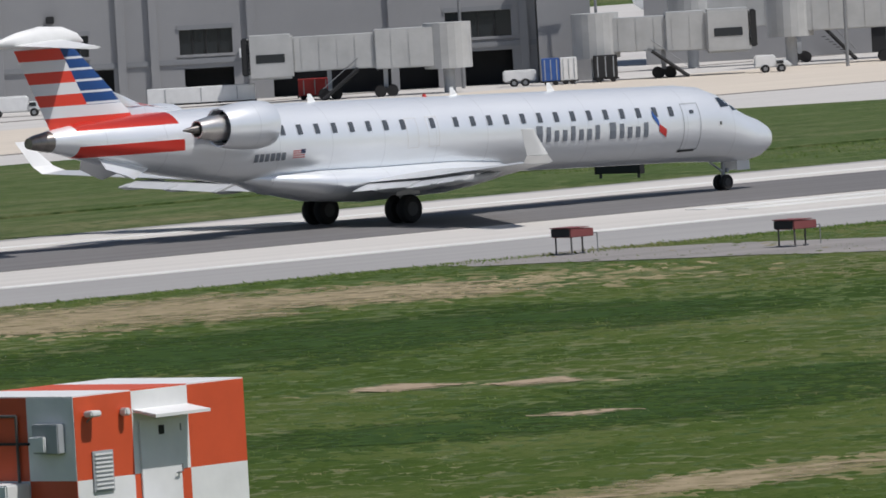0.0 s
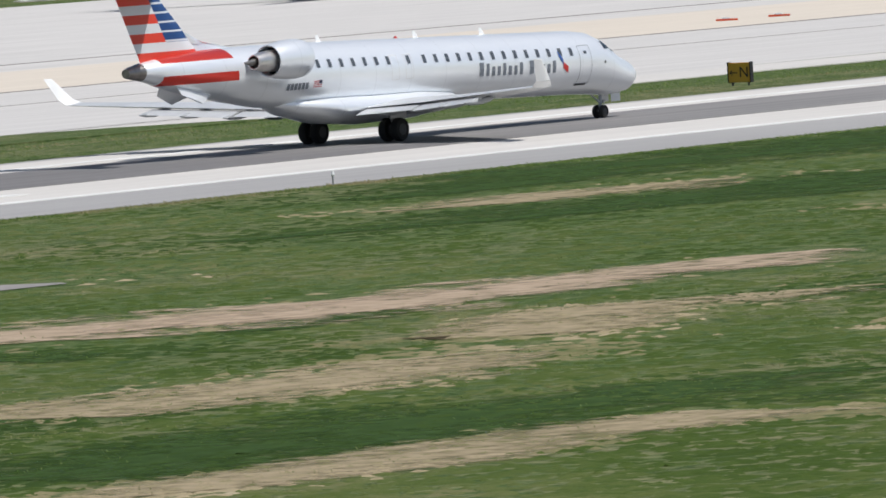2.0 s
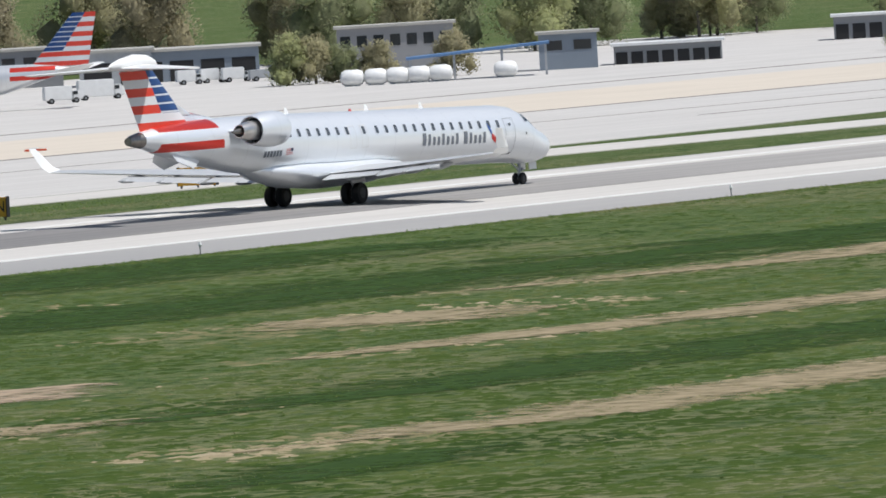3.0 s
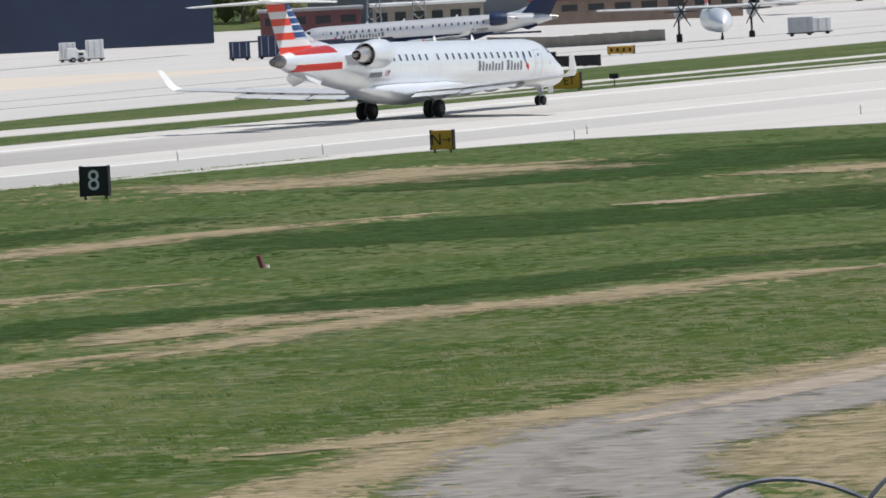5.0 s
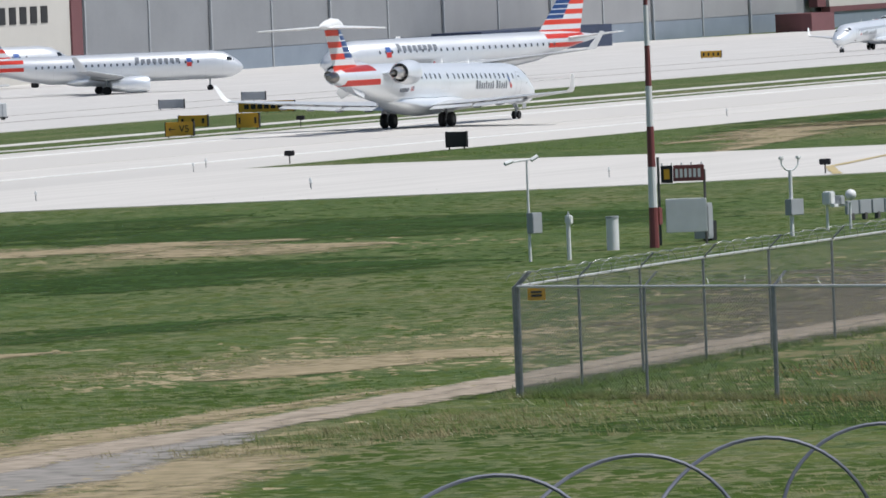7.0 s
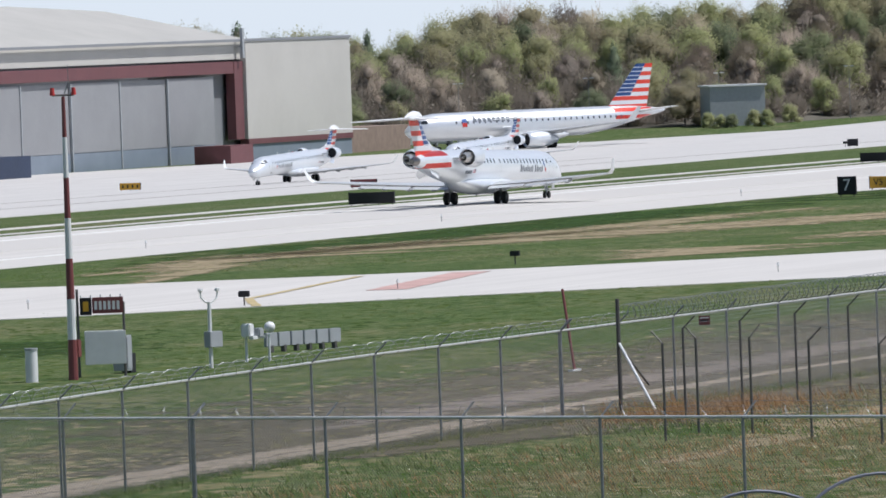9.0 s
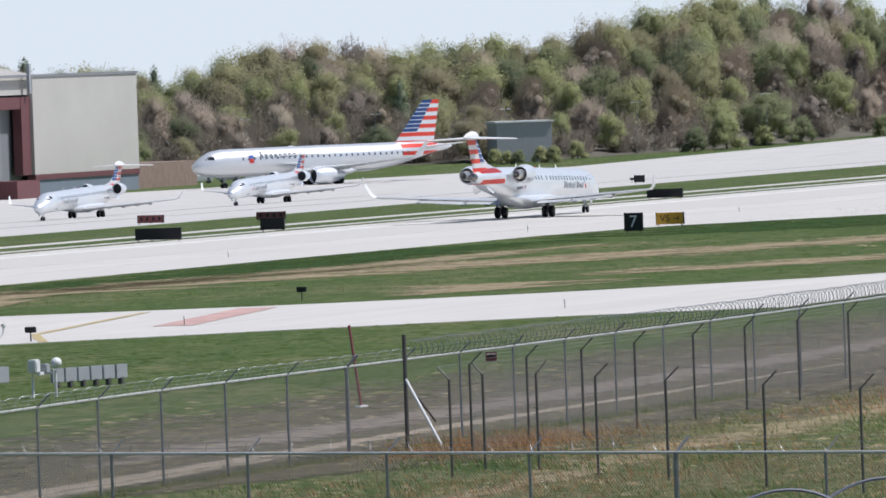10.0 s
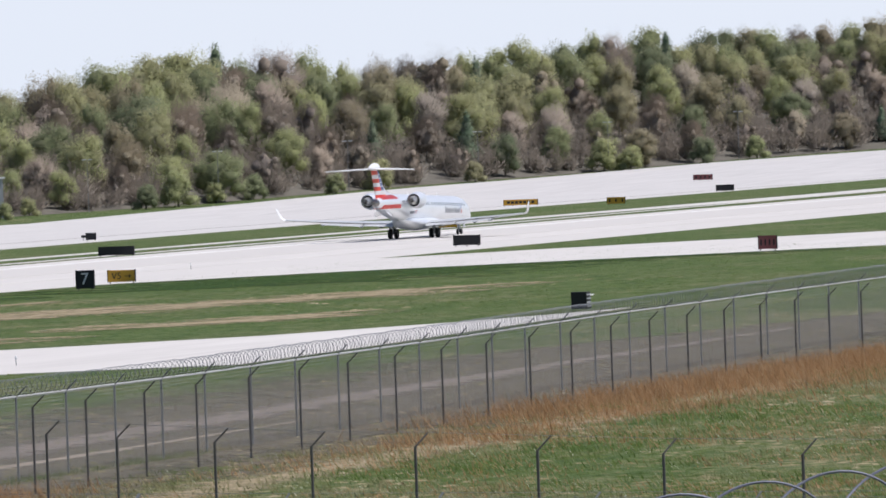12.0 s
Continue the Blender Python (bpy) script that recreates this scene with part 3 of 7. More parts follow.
def sign(x, y, w, h, face, label, back=None, turn=0.0, name="airfield_sign", legs=True, bars=None):
    """A boxed airfield sign on short legs, its lettered face turned towards -X."""
    ob = thing(name, pose(x, y, ground_z(x, y), 0, 0, turn), label, "sign", "airfield signs")
    lo = 0.16
    part("panel", boxm(-.12, .12, -w / 2, w / 2, lo, lo + h, bevel=.025), face, ob)
    n = max(2, int(w / 1.2) + 1)
    for i in range(n):
        yy = -w / 2 + .15 + (w - .3) * i / (n - 1)
        part("leg", boxm(-.04, .04, yy - .04, yy + .04, -.1, lo + .02), POST, ob)
    for s in (-1, 1):
        part("end_cap", boxm(-.13, .13, s * (w / 2 + .02) - .025, s * (w / 2 + .02) + .025, lo - .02, lo + h + .03, bevel=.01), DARK, ob)
    if bars:
        for i in range(bars):
            yy = -w * .36 + w * .72 * i / max(1, bars - 1)
            part("writing_bar", boxm(-.13, -.121, yy - w * .045, yy + w * .045, lo + h * .28, lo + h * .72), DARK if face != DARK else YELLOW, ob)
    return ob


def airfield_signs():
    sign(267.6, 272.2, 2.3, .72, DARK, "dark plain back of an airfield sign on the verge", legs=True)
    s = sign(392.3, 214.2, 1.32, 1.28, DARK, "black runway distance sign with a white number")
    writing("8", 1.25, WHITE, s, Matrix.Translation((-.126, 0, .80)) @ FACE)
    s = sign(440.9, 221.8, 1.15, .92, YELLOW, "yellow taxiway sign with a black letter and arrow")
    writing("N", .78, DARK, s, Matrix.Translation((-.126, .28, .62)) @ FACE)
    arrow(s, DARK, -.26, .62, .27)
    s = sign(740.2, 221.7, 1.34, 1.34, DARK, "black runway distance sign with a white number")
    writing("7", 1.25, WHITE, s, Matrix.Translation((-.126, 0, .83)) @ FACE)
    s = sign(764, 225.9, 2.15, .9, YELLOW, "yellow taxiway sign with black lettering and arrow")
    writing("V5", .72, DARK, s, Matrix.Translation((-.126, .38, .60)) @ FACE)
    arrow(s, DARK, -.52, .60, .3)
    s = sign(552, 269.4, 2.1, .95, YELLOW, "yellow taxiway sign with black lettering and arrow")
    writing("ET", .72, DARK, s, Matrix.Translation((-.126, -.35, .62)) @ FACE)
    arrow(s, DARK, .62, .62, .26, right=False, up=radians(-40))
    s = sign(617, 269.3, 1.95, .88, YELLOW, "yellow taxiway sign with black lettering and arrow")
    writing("V5", .66, DARK, s, Matrix.Translation((-.126, -.35, .58)) @ FACE)
    arrow(s, DARK, .5, .58, .28, right=False)
    s = sign(390, 272.6, 1.2, .9, YELLOW, "yellow taxiway sign with a black letter and arrow")
    writing("N", .7, DARK, s, Matrix.Translation((-.126, -.28, .6)) @ FACE)
    arrow(s, DARK, .28, .6, .25, right=False)
    black = "black-backed airfield sign box on short legs"
    for x, y, w, h in ((489, 278.4, 3.0, .8), (496, 279.8, 1.15, .85), (842, 433, 1.8, .85), (842.5, 430, 1.7, .85), (858, 421, 2.8, .75), (732, 356, 3.8, .85),
                       (562.3, 227.8, 1.25, .9), (765, 267.9, 3.7, .9), (795, 268.6, 1.95, .95), (905, 268.0, 3.3, .8), (901, 234, 2.4, .9), (1690, 394, 3, 1.0)):
        sign(x, y, w, h, DARK, black)
    for x, y, w, h in ((965, 422, 2.8, .9), (1033, 442, 2.8, .9), (1282, 383, 1.3, .9), (574.6, 361, .8, .5)):
        sign(x, y, w, h, GREY if w > 2.5 else DARK, "grey airfield sign box seen beside the taxiway")
    yl = "yellow taxiway sign with dark unreadable lettering"
    for x, y, w, h, b in ((875, 421, 2.7, .7, 4), (429, 371, 2.4, .95, 3), (453.5, 304, 2.4, .95, 4), (835, 550, 4.6, .9, 6), (636, 272.6, 1.6, .95, 2), (795, 339, 5.0, .9, 7),
                          (1437, 541, 3.2, 1.0, 4), (1028, 268.9, 2.0, .9, 3), (1610, 409, 5.6, .9, 7), (1378, 336.6, 2.5, .9, 3), (668, 290.5, 2.2, .8, 3)):
        sign(x, y, w, h, YELLOW, yl, bars=b)
    for x, y, w, h in ((553.7, 352, 2.3, .85), (1020, 358, 2.8, .8), (932, 315, 2.8, .7), (2082, 490, 4.0, 1.1), (828, 189.6, 1.5, 1.1)):
        sign(x, y, w, h, DKRED, "dark red mandatory instruction sign", bars=4)


airfield_signs()


def edge_light(m):
    ob = thing("runway_light", m, "small white stake light at the pavement edge", "light", "pavement edge lights")
    part("stem", rodm((0, 0, -.05), (0, 0, .3), .025), STEEL, ob)
    bm = rodm((0, 0, .3), (0, 0, .36), .06, .08, 10)
    rod(bm, (0, 0, .36), (0, 0, .5), .07, .03, 10)
    part("lens", bm, WHITE, ob)
    return ob


first = edge_light(pose(441.4, 236.4, 0.06))
for x, y in ((461.2, 224.0), (444.5, 230.1), (454.4, 221.4), (478.6, 217.0), (537.3, 233), (527.7, 229.6), (488.8, 206.2), (492.7, 191.3), (485.6, 204.8), (524.3, 161), (511, 177.7), (630.9, 236.6), (755.4, 234.7), (381, 228), (340, 228), (300, 228), (690, 236.5), (820, 236.5)):
    copy_thing(first, pose(x, y, 0.06))


def guard_light(m):
    ob = thing("taxiway_guard_light", m, "dark twin runway guard light on a short post", "light", "guard lights")
    part("post", rodm((0, 0, -.05), (0, 0, .45), .04), POST, ob)
    part("housing", boxm(-.12, .12, -.28, .28, .42, .72, bevel=.03), DARK, ob)
    return ob


g0 = guard_light(pose(559.4, 187.4, 0.05))
for x, y in ((488.1, 177.9), (540, 229), (560, 270), (640, 270.5), (1292, 387)):
    copy_thing(g0, pose(x, y, ground_z(x, y) + .05))


# ---- worn, dry and bare patches in the grass ----
def patch_material(name, ca, cb, seed, solid=0.0):
    m = Nodes(name, 0.95, 0, 0.1)
    c = m.coord()
    u = m.xyz(m.coord("UV"))[0]
    n1 = m.noise(m.scaled(c, (0.16, 0.2, 1)), 1.0 + seed * .1, 3, 0.55)
    n2 = m.noise(m.scaled(c, (1.2, 1.2, 1)), 1.0, 3, 0.55)
    edge = m.math('SUBTRACT', 1.0, m.math('ABSOLUTE', m.math('SUBTRACT', m.math('MULTIPLY', u, 2.0), 1.0)))
    k = m.math('ADD', m.math('MULTIPLY', edge, 0.85 + solid), m.math('ADD', m.math('MULTIPLY', m.math('SUBTRACT', n1, .5), 2.1), m.math('MULTIPLY', m.math('SUBTRACT', n2, .5), 1.3)))
    m.put(m.b.inputs["Alpha"], m.ramp(k, [(0.08, 0.0), (0.38, 0.5), (0.75, 0.85)]))
    m.bump(n2, .4, .05)
    return m.done(m.ramp(n2, [(0.3, ca), (0.7, cb)]))


STRAWY = patch_material("dry_straw_patch", (0.22, 0.185, 0.11), (0.38, 0.31, 0.205), 1)
EARTH = patch_material("bare_earth_patch", (0.30, 0.235, 0.165), (0.46, 0.36, 0.265), 2)
LUSH = patch_material("lush_green_patch", (0.022, 0.048, 0.010), (0.044, 0.083, 0.020), 3)


TRACK = patch_material("rutted_track", (0.25, 0.21, 0.165), (0.44, 0.375, 0.30), 5, 0.55)
EARTHY = patch_material("grey_brown_earth", (0.17, 0.145, 0.125), (0.29, 0.25, 0.215), 8, 0.3)
TURNOUT = patch_material("loose_gravel", (0.20, 0.19, 0.175), (0.34, 0.315, 0.29), 6, 0.5)


WORN = []


def dry_patch(pts, width, material, label, lift):
    WORN.append((pts, width, material))
    P = [Vector((x, y, 0)) for x, y in pts]
    bm = bmesh.new()
    uv = bm.loops.layers.uv.new("UVMap")
    rows = []
    for i, p in enumerate(P):
        d = (P[min(i + 1, len(P) - 1)] - P[max(i - 1, 0)]).normalized()
        s = Vector((-d.y, d.x, 0))
        w = width * (.25 if i in (0, len(P) - 1) else 1)
        rows.append([bm.verts.new((*(p + s * w * k).xy, ground_z(p.x, p.y) + lift)) for k in (.5, -.5)])
    for a, b in zip(rows, rows[1:]):
        f = bm.faces.new((a[0], a[1], b[1], b[0]))
        if f.normal.z < 0:
            f.normal_flip()
        for l in f.loops:
            l[uv].uv = (0 if l.vert in (a[0], b[0]) else 1, 0)
    bm.normal_update()
    for f in bm.faces:
        if f.normal.z < 0:
            f.normal_flip()
    tagged(link("worn_patch", bm, material), label, "ground", kind="structure")



# ---- approach light boxes and their gravel strip ----
def patch(name, pts, width, material, label, lift=0.03, seed=1, category="ground", fray=0.5, step=2.0):
    """A strip with frayed edges along a line of places."""
    rnd = random.Random(seed)
    P = [Vector((x, y, 0)) for x, y in pts]
    W = width if isinstance(width, (list, tuple)) else [width] * len(P)
    bm = bmesh.new()
    rows = []
    for i in range(len(P) - 1):
        a, b = P[i], P[i + 1]
        n = max(1, int((b - a).length / step))
        for j in range(n + (i == len(P) - 2)):
            u = j / n
            c = a.lerp(b, u)
            w = W[i] + (W[i + 1] - W[i]) * u
            d = (b - a).normalized()
            s = Vector((-d.y, d.x, 0))
            l, r = c + s * (w / 2 + rnd.uniform(-fray, fray)), c - s * (w / 2 + rnd.uniform(-fray, fray))
            rows.append([bm.verts.new((*v.xy, ground_z(v.x, v.y) + lift)) for v in (l, c, r)])
    for a, b in zip(rows, rows[1:]):
        for k in (0, 1):
            bm.faces.new((a[k], a[k + 1], b[k + 1], b[k]))
    bmesh.ops.recalc_face_normals(bm, faces=bm.faces[:])
    for f in bm.faces:
        if f.normal.z < 0:
            f.normal_flip()
    return tagged(link(name, bm, material), label, category, kind="structure")


patch("gravel_strip", [(215.5, 232.5), (219.5, 227.5), (226, 213), (233, 199.5), (238, 195), (240.5, 193)], [3, 8, 9, 7.5, 5, 1.0], GRAVEL, "grey gravel strip under the light boxes", .02, 3)
WORN.append(([(215.5, 232.5), (219.5, 227.5), (226, 213), (233, 199.5), (238, 195), (240.5, 193)], 9, GRAVEL))


def papi(m):
    ob = thing("approach_light_box", m, "dark red approach light box on three thin legs", "light unit", "approach light boxes")
    bm = boxm(-.5, .5, -.42, .42, .52, .80, bevel=.02)
    for v in bm.verts:
        if v.co.x > 0 and v.co.z > .7:
            v.co.z -= .03
    part("housing", bm, DKRED, ob)
    part("lens_face", boxm(-.53, -.502, -.4, .4, .54, .78, bevel=.006), DARK, ob, "black lens opening")
    part("hood", boxm(-.56, .3, -.44, .44, .802, .825, bevel=.006), DKRED, ob)
    for x, y in ((-.4, -.34), (-.4, .34), (.4, 0)):
        part("leg", rodm((x, y, 0), (x, y, .53), .028), POST, ob)
        part("foot", rodm((x, y, 0), (x, y, .03), .09, n=10), STEEL, ob)
    part("cable_bracket", rod(rodm((.5, -.2, .62), (.85, -.2, .6), .018), (.85, -.2, .6), (.85, -.2, .02), .018), STEEL, ob)
    return ob


p0 = papi(pose(221.0, 227.0, .03))
for x, y in ((223.5, 219.9), (226.9, 213.3), (230.1, 206.4)):
    copy_thing(p0, pose(x, y, .03))


def equipment_frame():
    ob = thing("equipment_rack", pose(235.0, 196.8, .02, 0, 0, -44), "grey control cabinet on a steel pipe frame on concrete", "cabinet")
    part("slab", boxm(-1.4, 1.4, -.5, .5, -.05, .08, bevel=.02), CONCRETE, ob)
    for x in (-1.15, -.45, 1.12):
        part("post", rodm((x, 0, .05), (x, 0, 1.02), .035), POST, ob)
    for z in (.62, .95):
        part("rail", rodm((-1.15, 0, z), (1.2, 0, z), .022), POST, ob)
    cab = part("cabinet", boxm(-.42, .32, -.3, -.04, .38, 1.0, bevel=.02), WHITE, ob, "pale grey cabinet with latched door")
    part("cabinet_door", boxm(-.38, .28, -.325, -.302, .42, .96, bevel=.008), GREY, cab)
    part("latch", boxm(.2, .24, -.35, -.326, .62, .74), DARK, cab)
    part("conduit", boxm(-.3, .2, -.24, -.1, .05, .38), GREY, ob)
    part("switch_box", boxm(-1.1, -.62, -.2, -.03, .52, .92, bevel=.015), DARK, ob)


equipment_frame()


# ---- checkered hut ----
def hut():
    h = 2.7
    ob = thing("equipment_hut", pose(132.6, 150.3, 0, 0, 0, 0), "orange and white checkered equipment hut with a door", "hut")
    W_, D_ = 4.85, 3.6     # along the lit face and into depth
    ax = Vector((4.8, .4, 0)).normalized()
    ob.matrix_world = Matrix.Translation((132.6, 150.3, 0)) @ Matrix.Rotation(math.atan2(ax.y, ax.x), 4, 'Z')
    part("core", boxm(.01, W_ - .01, .01, D_ - .01, -.1, h - .02), WHITE, ob)

    def plate(a0, a1, z0, z1, mat, face):
        if face == "front":
            bm = boxm(a0, a1, -.012, .012, z0, z1)
        elif face == "left":
            bm = boxm(-.012, .012, a0, a1, z0, z1)
        else:
            bm = boxm(a0, a1, z0, z1, h - .02, h + .025)
        part("wall_panel" if face != "roof" else "roof_panel", bm, mat, ob)
    zs = (0, 1.08, h)
    xs = (0, 1.62, 3.22, W_)
    for i in range(3):
        for j in range(2):
            plate(xs[i], xs[i + 1], zs[j], zs[j + 1], ORANGE if (i + j) % 2 else WHITE, "front")
    ys = (0, 1.25, 2.5, D_)
    for i in range(3):
        for j in range(2):
            plate(ys[i], ys[i + 1], zs[j], zs[j + 1], WHITE if (i + j) % 2 else ORANGE, "left")
    for i in range(3):
        for j in range(3):
            plate(xs[i], xs[i + 1], ys[j], ys[j + 1], ORANGE if i == 1 else WHITE, "roof")
    door = part("door", boxm(1.78, 2.92, -.06, -.012, .05, 2.12, bevel=.01), WHITE, ob, "white steel door")
    part("door_placard", boxm(2.3, 2.46, -.066, -.061, 1.8, 1.98), DARK, door)
    part("door_handle", rod(rodm((2.82, -.06, 1.02), (2.82, -.12, 1.02), .02), (2.82, -.12, 1.02), (2.7, -.12, 1.02), .016), STEEL, door)
    for z in (.35, 1.1, 1.9):
        part("hinge", rodm((2.93, -.06, z - .07), (2.93, -.06, z + .07), .02), STEEL, door)
    bm = boxm(1.66, 3.22, -.62, .0, 2.28, 2.34)
    for v in bm.verts:
        if v.co.y < -.3:
            v.co.z -= .1
    part("door_canopy", bm, WHITE, ob)
    vent = part("vent", boxm(.42, 1.0, -.05, -.012, .82, 1.62, bevel=.008), GREY, ob)
    for i in range(9):
        part("slat", boxm(.47, .95, -.075, -.05, .87 + i * .083, .905 + i * .083), WHITE, vent)
    lamp = part("flood_lamp", boxm(.2, .5, -.3, -.05, 2.3, 2.42, bevel=.03), WHITE, ob)
    part("lamp_bracket", rodm((.35, 0, 2.2), (.35, -.15, 2.3), .02), STEEL, lamp)
    part("flood_lamp", boxm(1.25, 1.4, -.22, -.02, 2.25, 2.4, bevel=.03), WHITE, ob)
    part("step_box", boxm(1.3, 2.5, -.9, -.1, 0, .42, bevel=.02), GREY, ob)
    meter = part("meter_box", boxm(-.22, -.012, .25, .95, 1.62, 2.2, bevel=.02), GREY, ob)
    part("meter_dial", boxm(-.3, -.22, .55, .95, 1.66, 1.96, bevel=.02), WHITE, meter)
    bm = rodm((-.06, 1.5, .6), (-.06, 1.5, 2.35), .03)
    rod(bm, (-.06, 1.5, 2.35), (-.06, 2.3, 2.35), .03)
    part("conduit_pipe", bm, POST, ob)
    part("side_bracket", boxm(-.08, -.012, 1.2, 2.6, 1.78, 1.83), DARK, ob)
    part("cooling_unit", boxm(-.7, -.02, 1.25, 2.9, 0, 1.05, bevel=.03), WHITE, ob)
    part("alarm_bell", rodm((-.1, .55, .62), (-.012, .55, .62), .11, n=14), GREY, ob)


hut()


def marker_stake():
    ob = thing("marker_stake", pose(152.8, 141.9, 0, 0, 0, 0), "leaning red and white striped marker stake", "stake")
    a, b = Vector((0, 0, -.1)), Vector((.26, -.28, .95))
    for i in range(4):
        part("stripe_section", rodm(a.lerp(b, i / 4), a.lerp(b, (i + 1) / 4), .075, n=10), RED if i % 2 == 0 else WHITE, ob)
    o2 = thing("notice_board", pose(147.9, 136.2, 0, 0, 0, -47), "small white notice board on two legs", "board")
    part("board", boxm(-.22, .22, -.02, .02, .62, 1.1, bevel=.008), WHITE, o2)
    for x in (-.2, .2):
        part("leg", boxm(x - .025, x + .025, -.025, .025, -.05, 1.1), WHITE, o2)
    o3 = thing("marker_stake", pose(316.9, 166.6, 0), "short leaning dark red marker stake in the grass", "stake")
    part("stake_body", rodm((0, 0, -.05), (-.12, .1, .45), .09, n=8), DKRED, o3)
    part("stake_base", rodm((.1, -.1, -.02), (.1, -.1, .1), .1, n=8), WHITE, o3)
    o4 = thing("litter", pose(196, 131, .02), "small crumpled white scrap lying on the grass", "litter")
    part("scrap", boxm(-.12, .12, -.08, .08, 0, .07, bevel=.03), WHITE, o4)


marker_stake()

# ---- service tracks ----
dry_patch([(150, 72), (168, 83), (186, 93), (202, 100.8), (214, 105.4), (222, 107.6), (232, 108.9), (250, 109.8)], 5.5, TURNOUT, "grey gravel service track", .022)
dry_patch([(222, 107.6), (240, 109.6), (262, 110.1), (283, 110.9), (310, 112.4), (345, 113.6)], 3.0, TRACK, "rutted pale dirt service track", .03)
dry_patch([(240, 110.4), (262, 110.9), (300, 113.0), (345, 114.4), (420, 116.5)], 2.0, TRACK, "rutted pale dirt service track", .034)
dry_patch([(188, 88), (200, 96.5), (211, 101.6), (222, 104.9), (236, 106.2), (256, 109.2)], 5, TURNOUT, "grey gravel turnout beside the track", .026)
dry_patch([(196, 88), (206, 95), (216, 98.5), (232, 102), (246, 105)], 7, STRAWY, "dry straw-coloured verge beside the track", .024)
dry_patch([(176, 96), (200, 104.5), (224, 111), (250, 112.6), (275, 113.5)], 4.5, STRAWY, "dry straw-coloured verge beside the track", .02)
dry_patch([(330, 118.5), (345, 119), (420, 121.5), (560, 127)], 5, EARTHY, "grey-brown perimeter road behind the fence", .028)


# ---- fences ----
def mesh_material():
    m = Nodes("chain_link", 0.5, 0.5, 0.4)
    c = m.coord("UV")
    u, v, _ = m.xyz(c)
    a = m.math('FRACT', m.math('MULTIPLY', m.math('ADD', u, v), 9.0))
    b = m.math('FRACT', m.math('MULTIPLY', m.math('SUBTRACT', u, v), 9.0))
    k = m.math('MAXIMUM', m.math('LESS_THAN', a, 0.11), m.math('LESS_THAN', b, 0.11))
    m.put(m.b.inputs["Alpha"], k)
    return m.done((0.24, 0.24, 0.235))


LINK = mesh_material()


def at_line(pts, s):
    for a, b in zip(pts, pts[1:]):
        a, b = Vector((*a, 0)), Vector((*b, 0))
        L = (b - a).length
        if s <= L:
            return a.lerp(b, s / L), (b - a).normalized()
        s -= L
    return b, (b - a).normalized()


def line_length(pts):
    return sum(math.hypot(b[0] - a[0], b[1] - a[1]) for a, b in zip(pts, pts[1:]))


def stations(total, steps):
    """Places of the posts along a line: one spacing, or spacings that change on the way as (up to, spacing)."""
    out, s = [0.0], 0.0
    steps = steps if isinstance(steps, tuple) else ((1e9, steps),)
    while True:
        s += next(d for until, d in steps if s < until)
        if s > total:
            return out
        out.append(s)


def fence(name, pts, steps, height, label, arm=0.55, lean=1, mesh=True, rail=True, strands=3, post=STEEL, r=.045, thick=()):
    """A chain-link fence: posts with bent arms, top rail, mesh and barbed strands."""
    ob = thing(name, Matrix.Identity(4), label, "fence", kind="")
    tops = []
    if steps is None:
        steps = [line_length(pts[:k + 1]) for k in range(len(pts))]
    else:
        steps = stations(line_length(pts), steps)
    for i, s in enumerate(steps):
        p, d = at_line(pts, s)
        n = Vector((-d.y, d.x, 0)) * lean
        z = ground_z(p.x, p.y)
        base, top = Vector((*p.xy, z - .2)), Vector((*p.xy, z + height))
        rr = r * (1.6 if i in thick else 1)
        bm = rodm(base, top, rr, n=8)
        tip = top + n * arm * .72 + d * 0.12 + Vector((0, 0, arm * .72))
        if arm:
            rod(bm, top - Vector((0, 0, .02)), tip, rr * .6, n=6)
        part("post", bm, post, ob)
        tops.append((top, tip))
    for (a, ta), (b, tb) in zip(tops, tops[1:]):
        if rail:
            part("top_rail", rodm(a, b, .04, n=6), RAIL, ob)
        for k in range(strands):
            u = (k + 1) / strands
            part("wire_strand", rodm(a.lerp(ta, u), b.lerp(tb, u), .006, n=3), STEEL, ob)
        if mesh:
            bm = bmesh.new()
            uv = bm.loops.layers.uv.new("UVMap")
            L = (b - a).length
            z0a, z0b = ground_z(a.x, a.y), ground_z(b.x, b.y)
            vs = [bm.verts.new(v) for v in ((a.x, a.y, z0a), (b.x, b.y, z0b), b, a)]
            f = bm.faces.new(vs)
            for l, q in zip(f.loops, ((0, 0), (L, 0), (L, height), (0, height))):
                l[uv].uv = q
            part("mesh_panel", bm, LINK, ob)
    return ob


BACK = [(268.7, 107.3), (285, 108.8), (310, 110.0), (345, 110.2), (382, 110.5), (430, 112.4), (468, 114.6), (540, 117.0), (640, 121)]
fence("perimeter_fence", BACK, ((115, 6.46), (175, 7.65), (999, 8.45)), 3.1, "long galvanised chain-link fence with bent post arms", lean=-1, thick=(0, 10))
fence("perimeter_fence", [(332.7, 105.6), (360, 106.0), (400, 107.6), (460, 109.5), (520, 111), (640, 115)], ((20, 6.8), (36, 7.9), (999, 8.4)), 3.1, "second weathered chain-link fence with dark posts", lean=-1, post=POST, rail=False)
FRONT = [(268.7, 107.2), (250.6, 66.2), (243, 49)]
fence("side_fence", FRONT, 4.97, 3.1, "galvanised chain-link fence running off the corner post", lean=1, thick=(0, 2, 7))
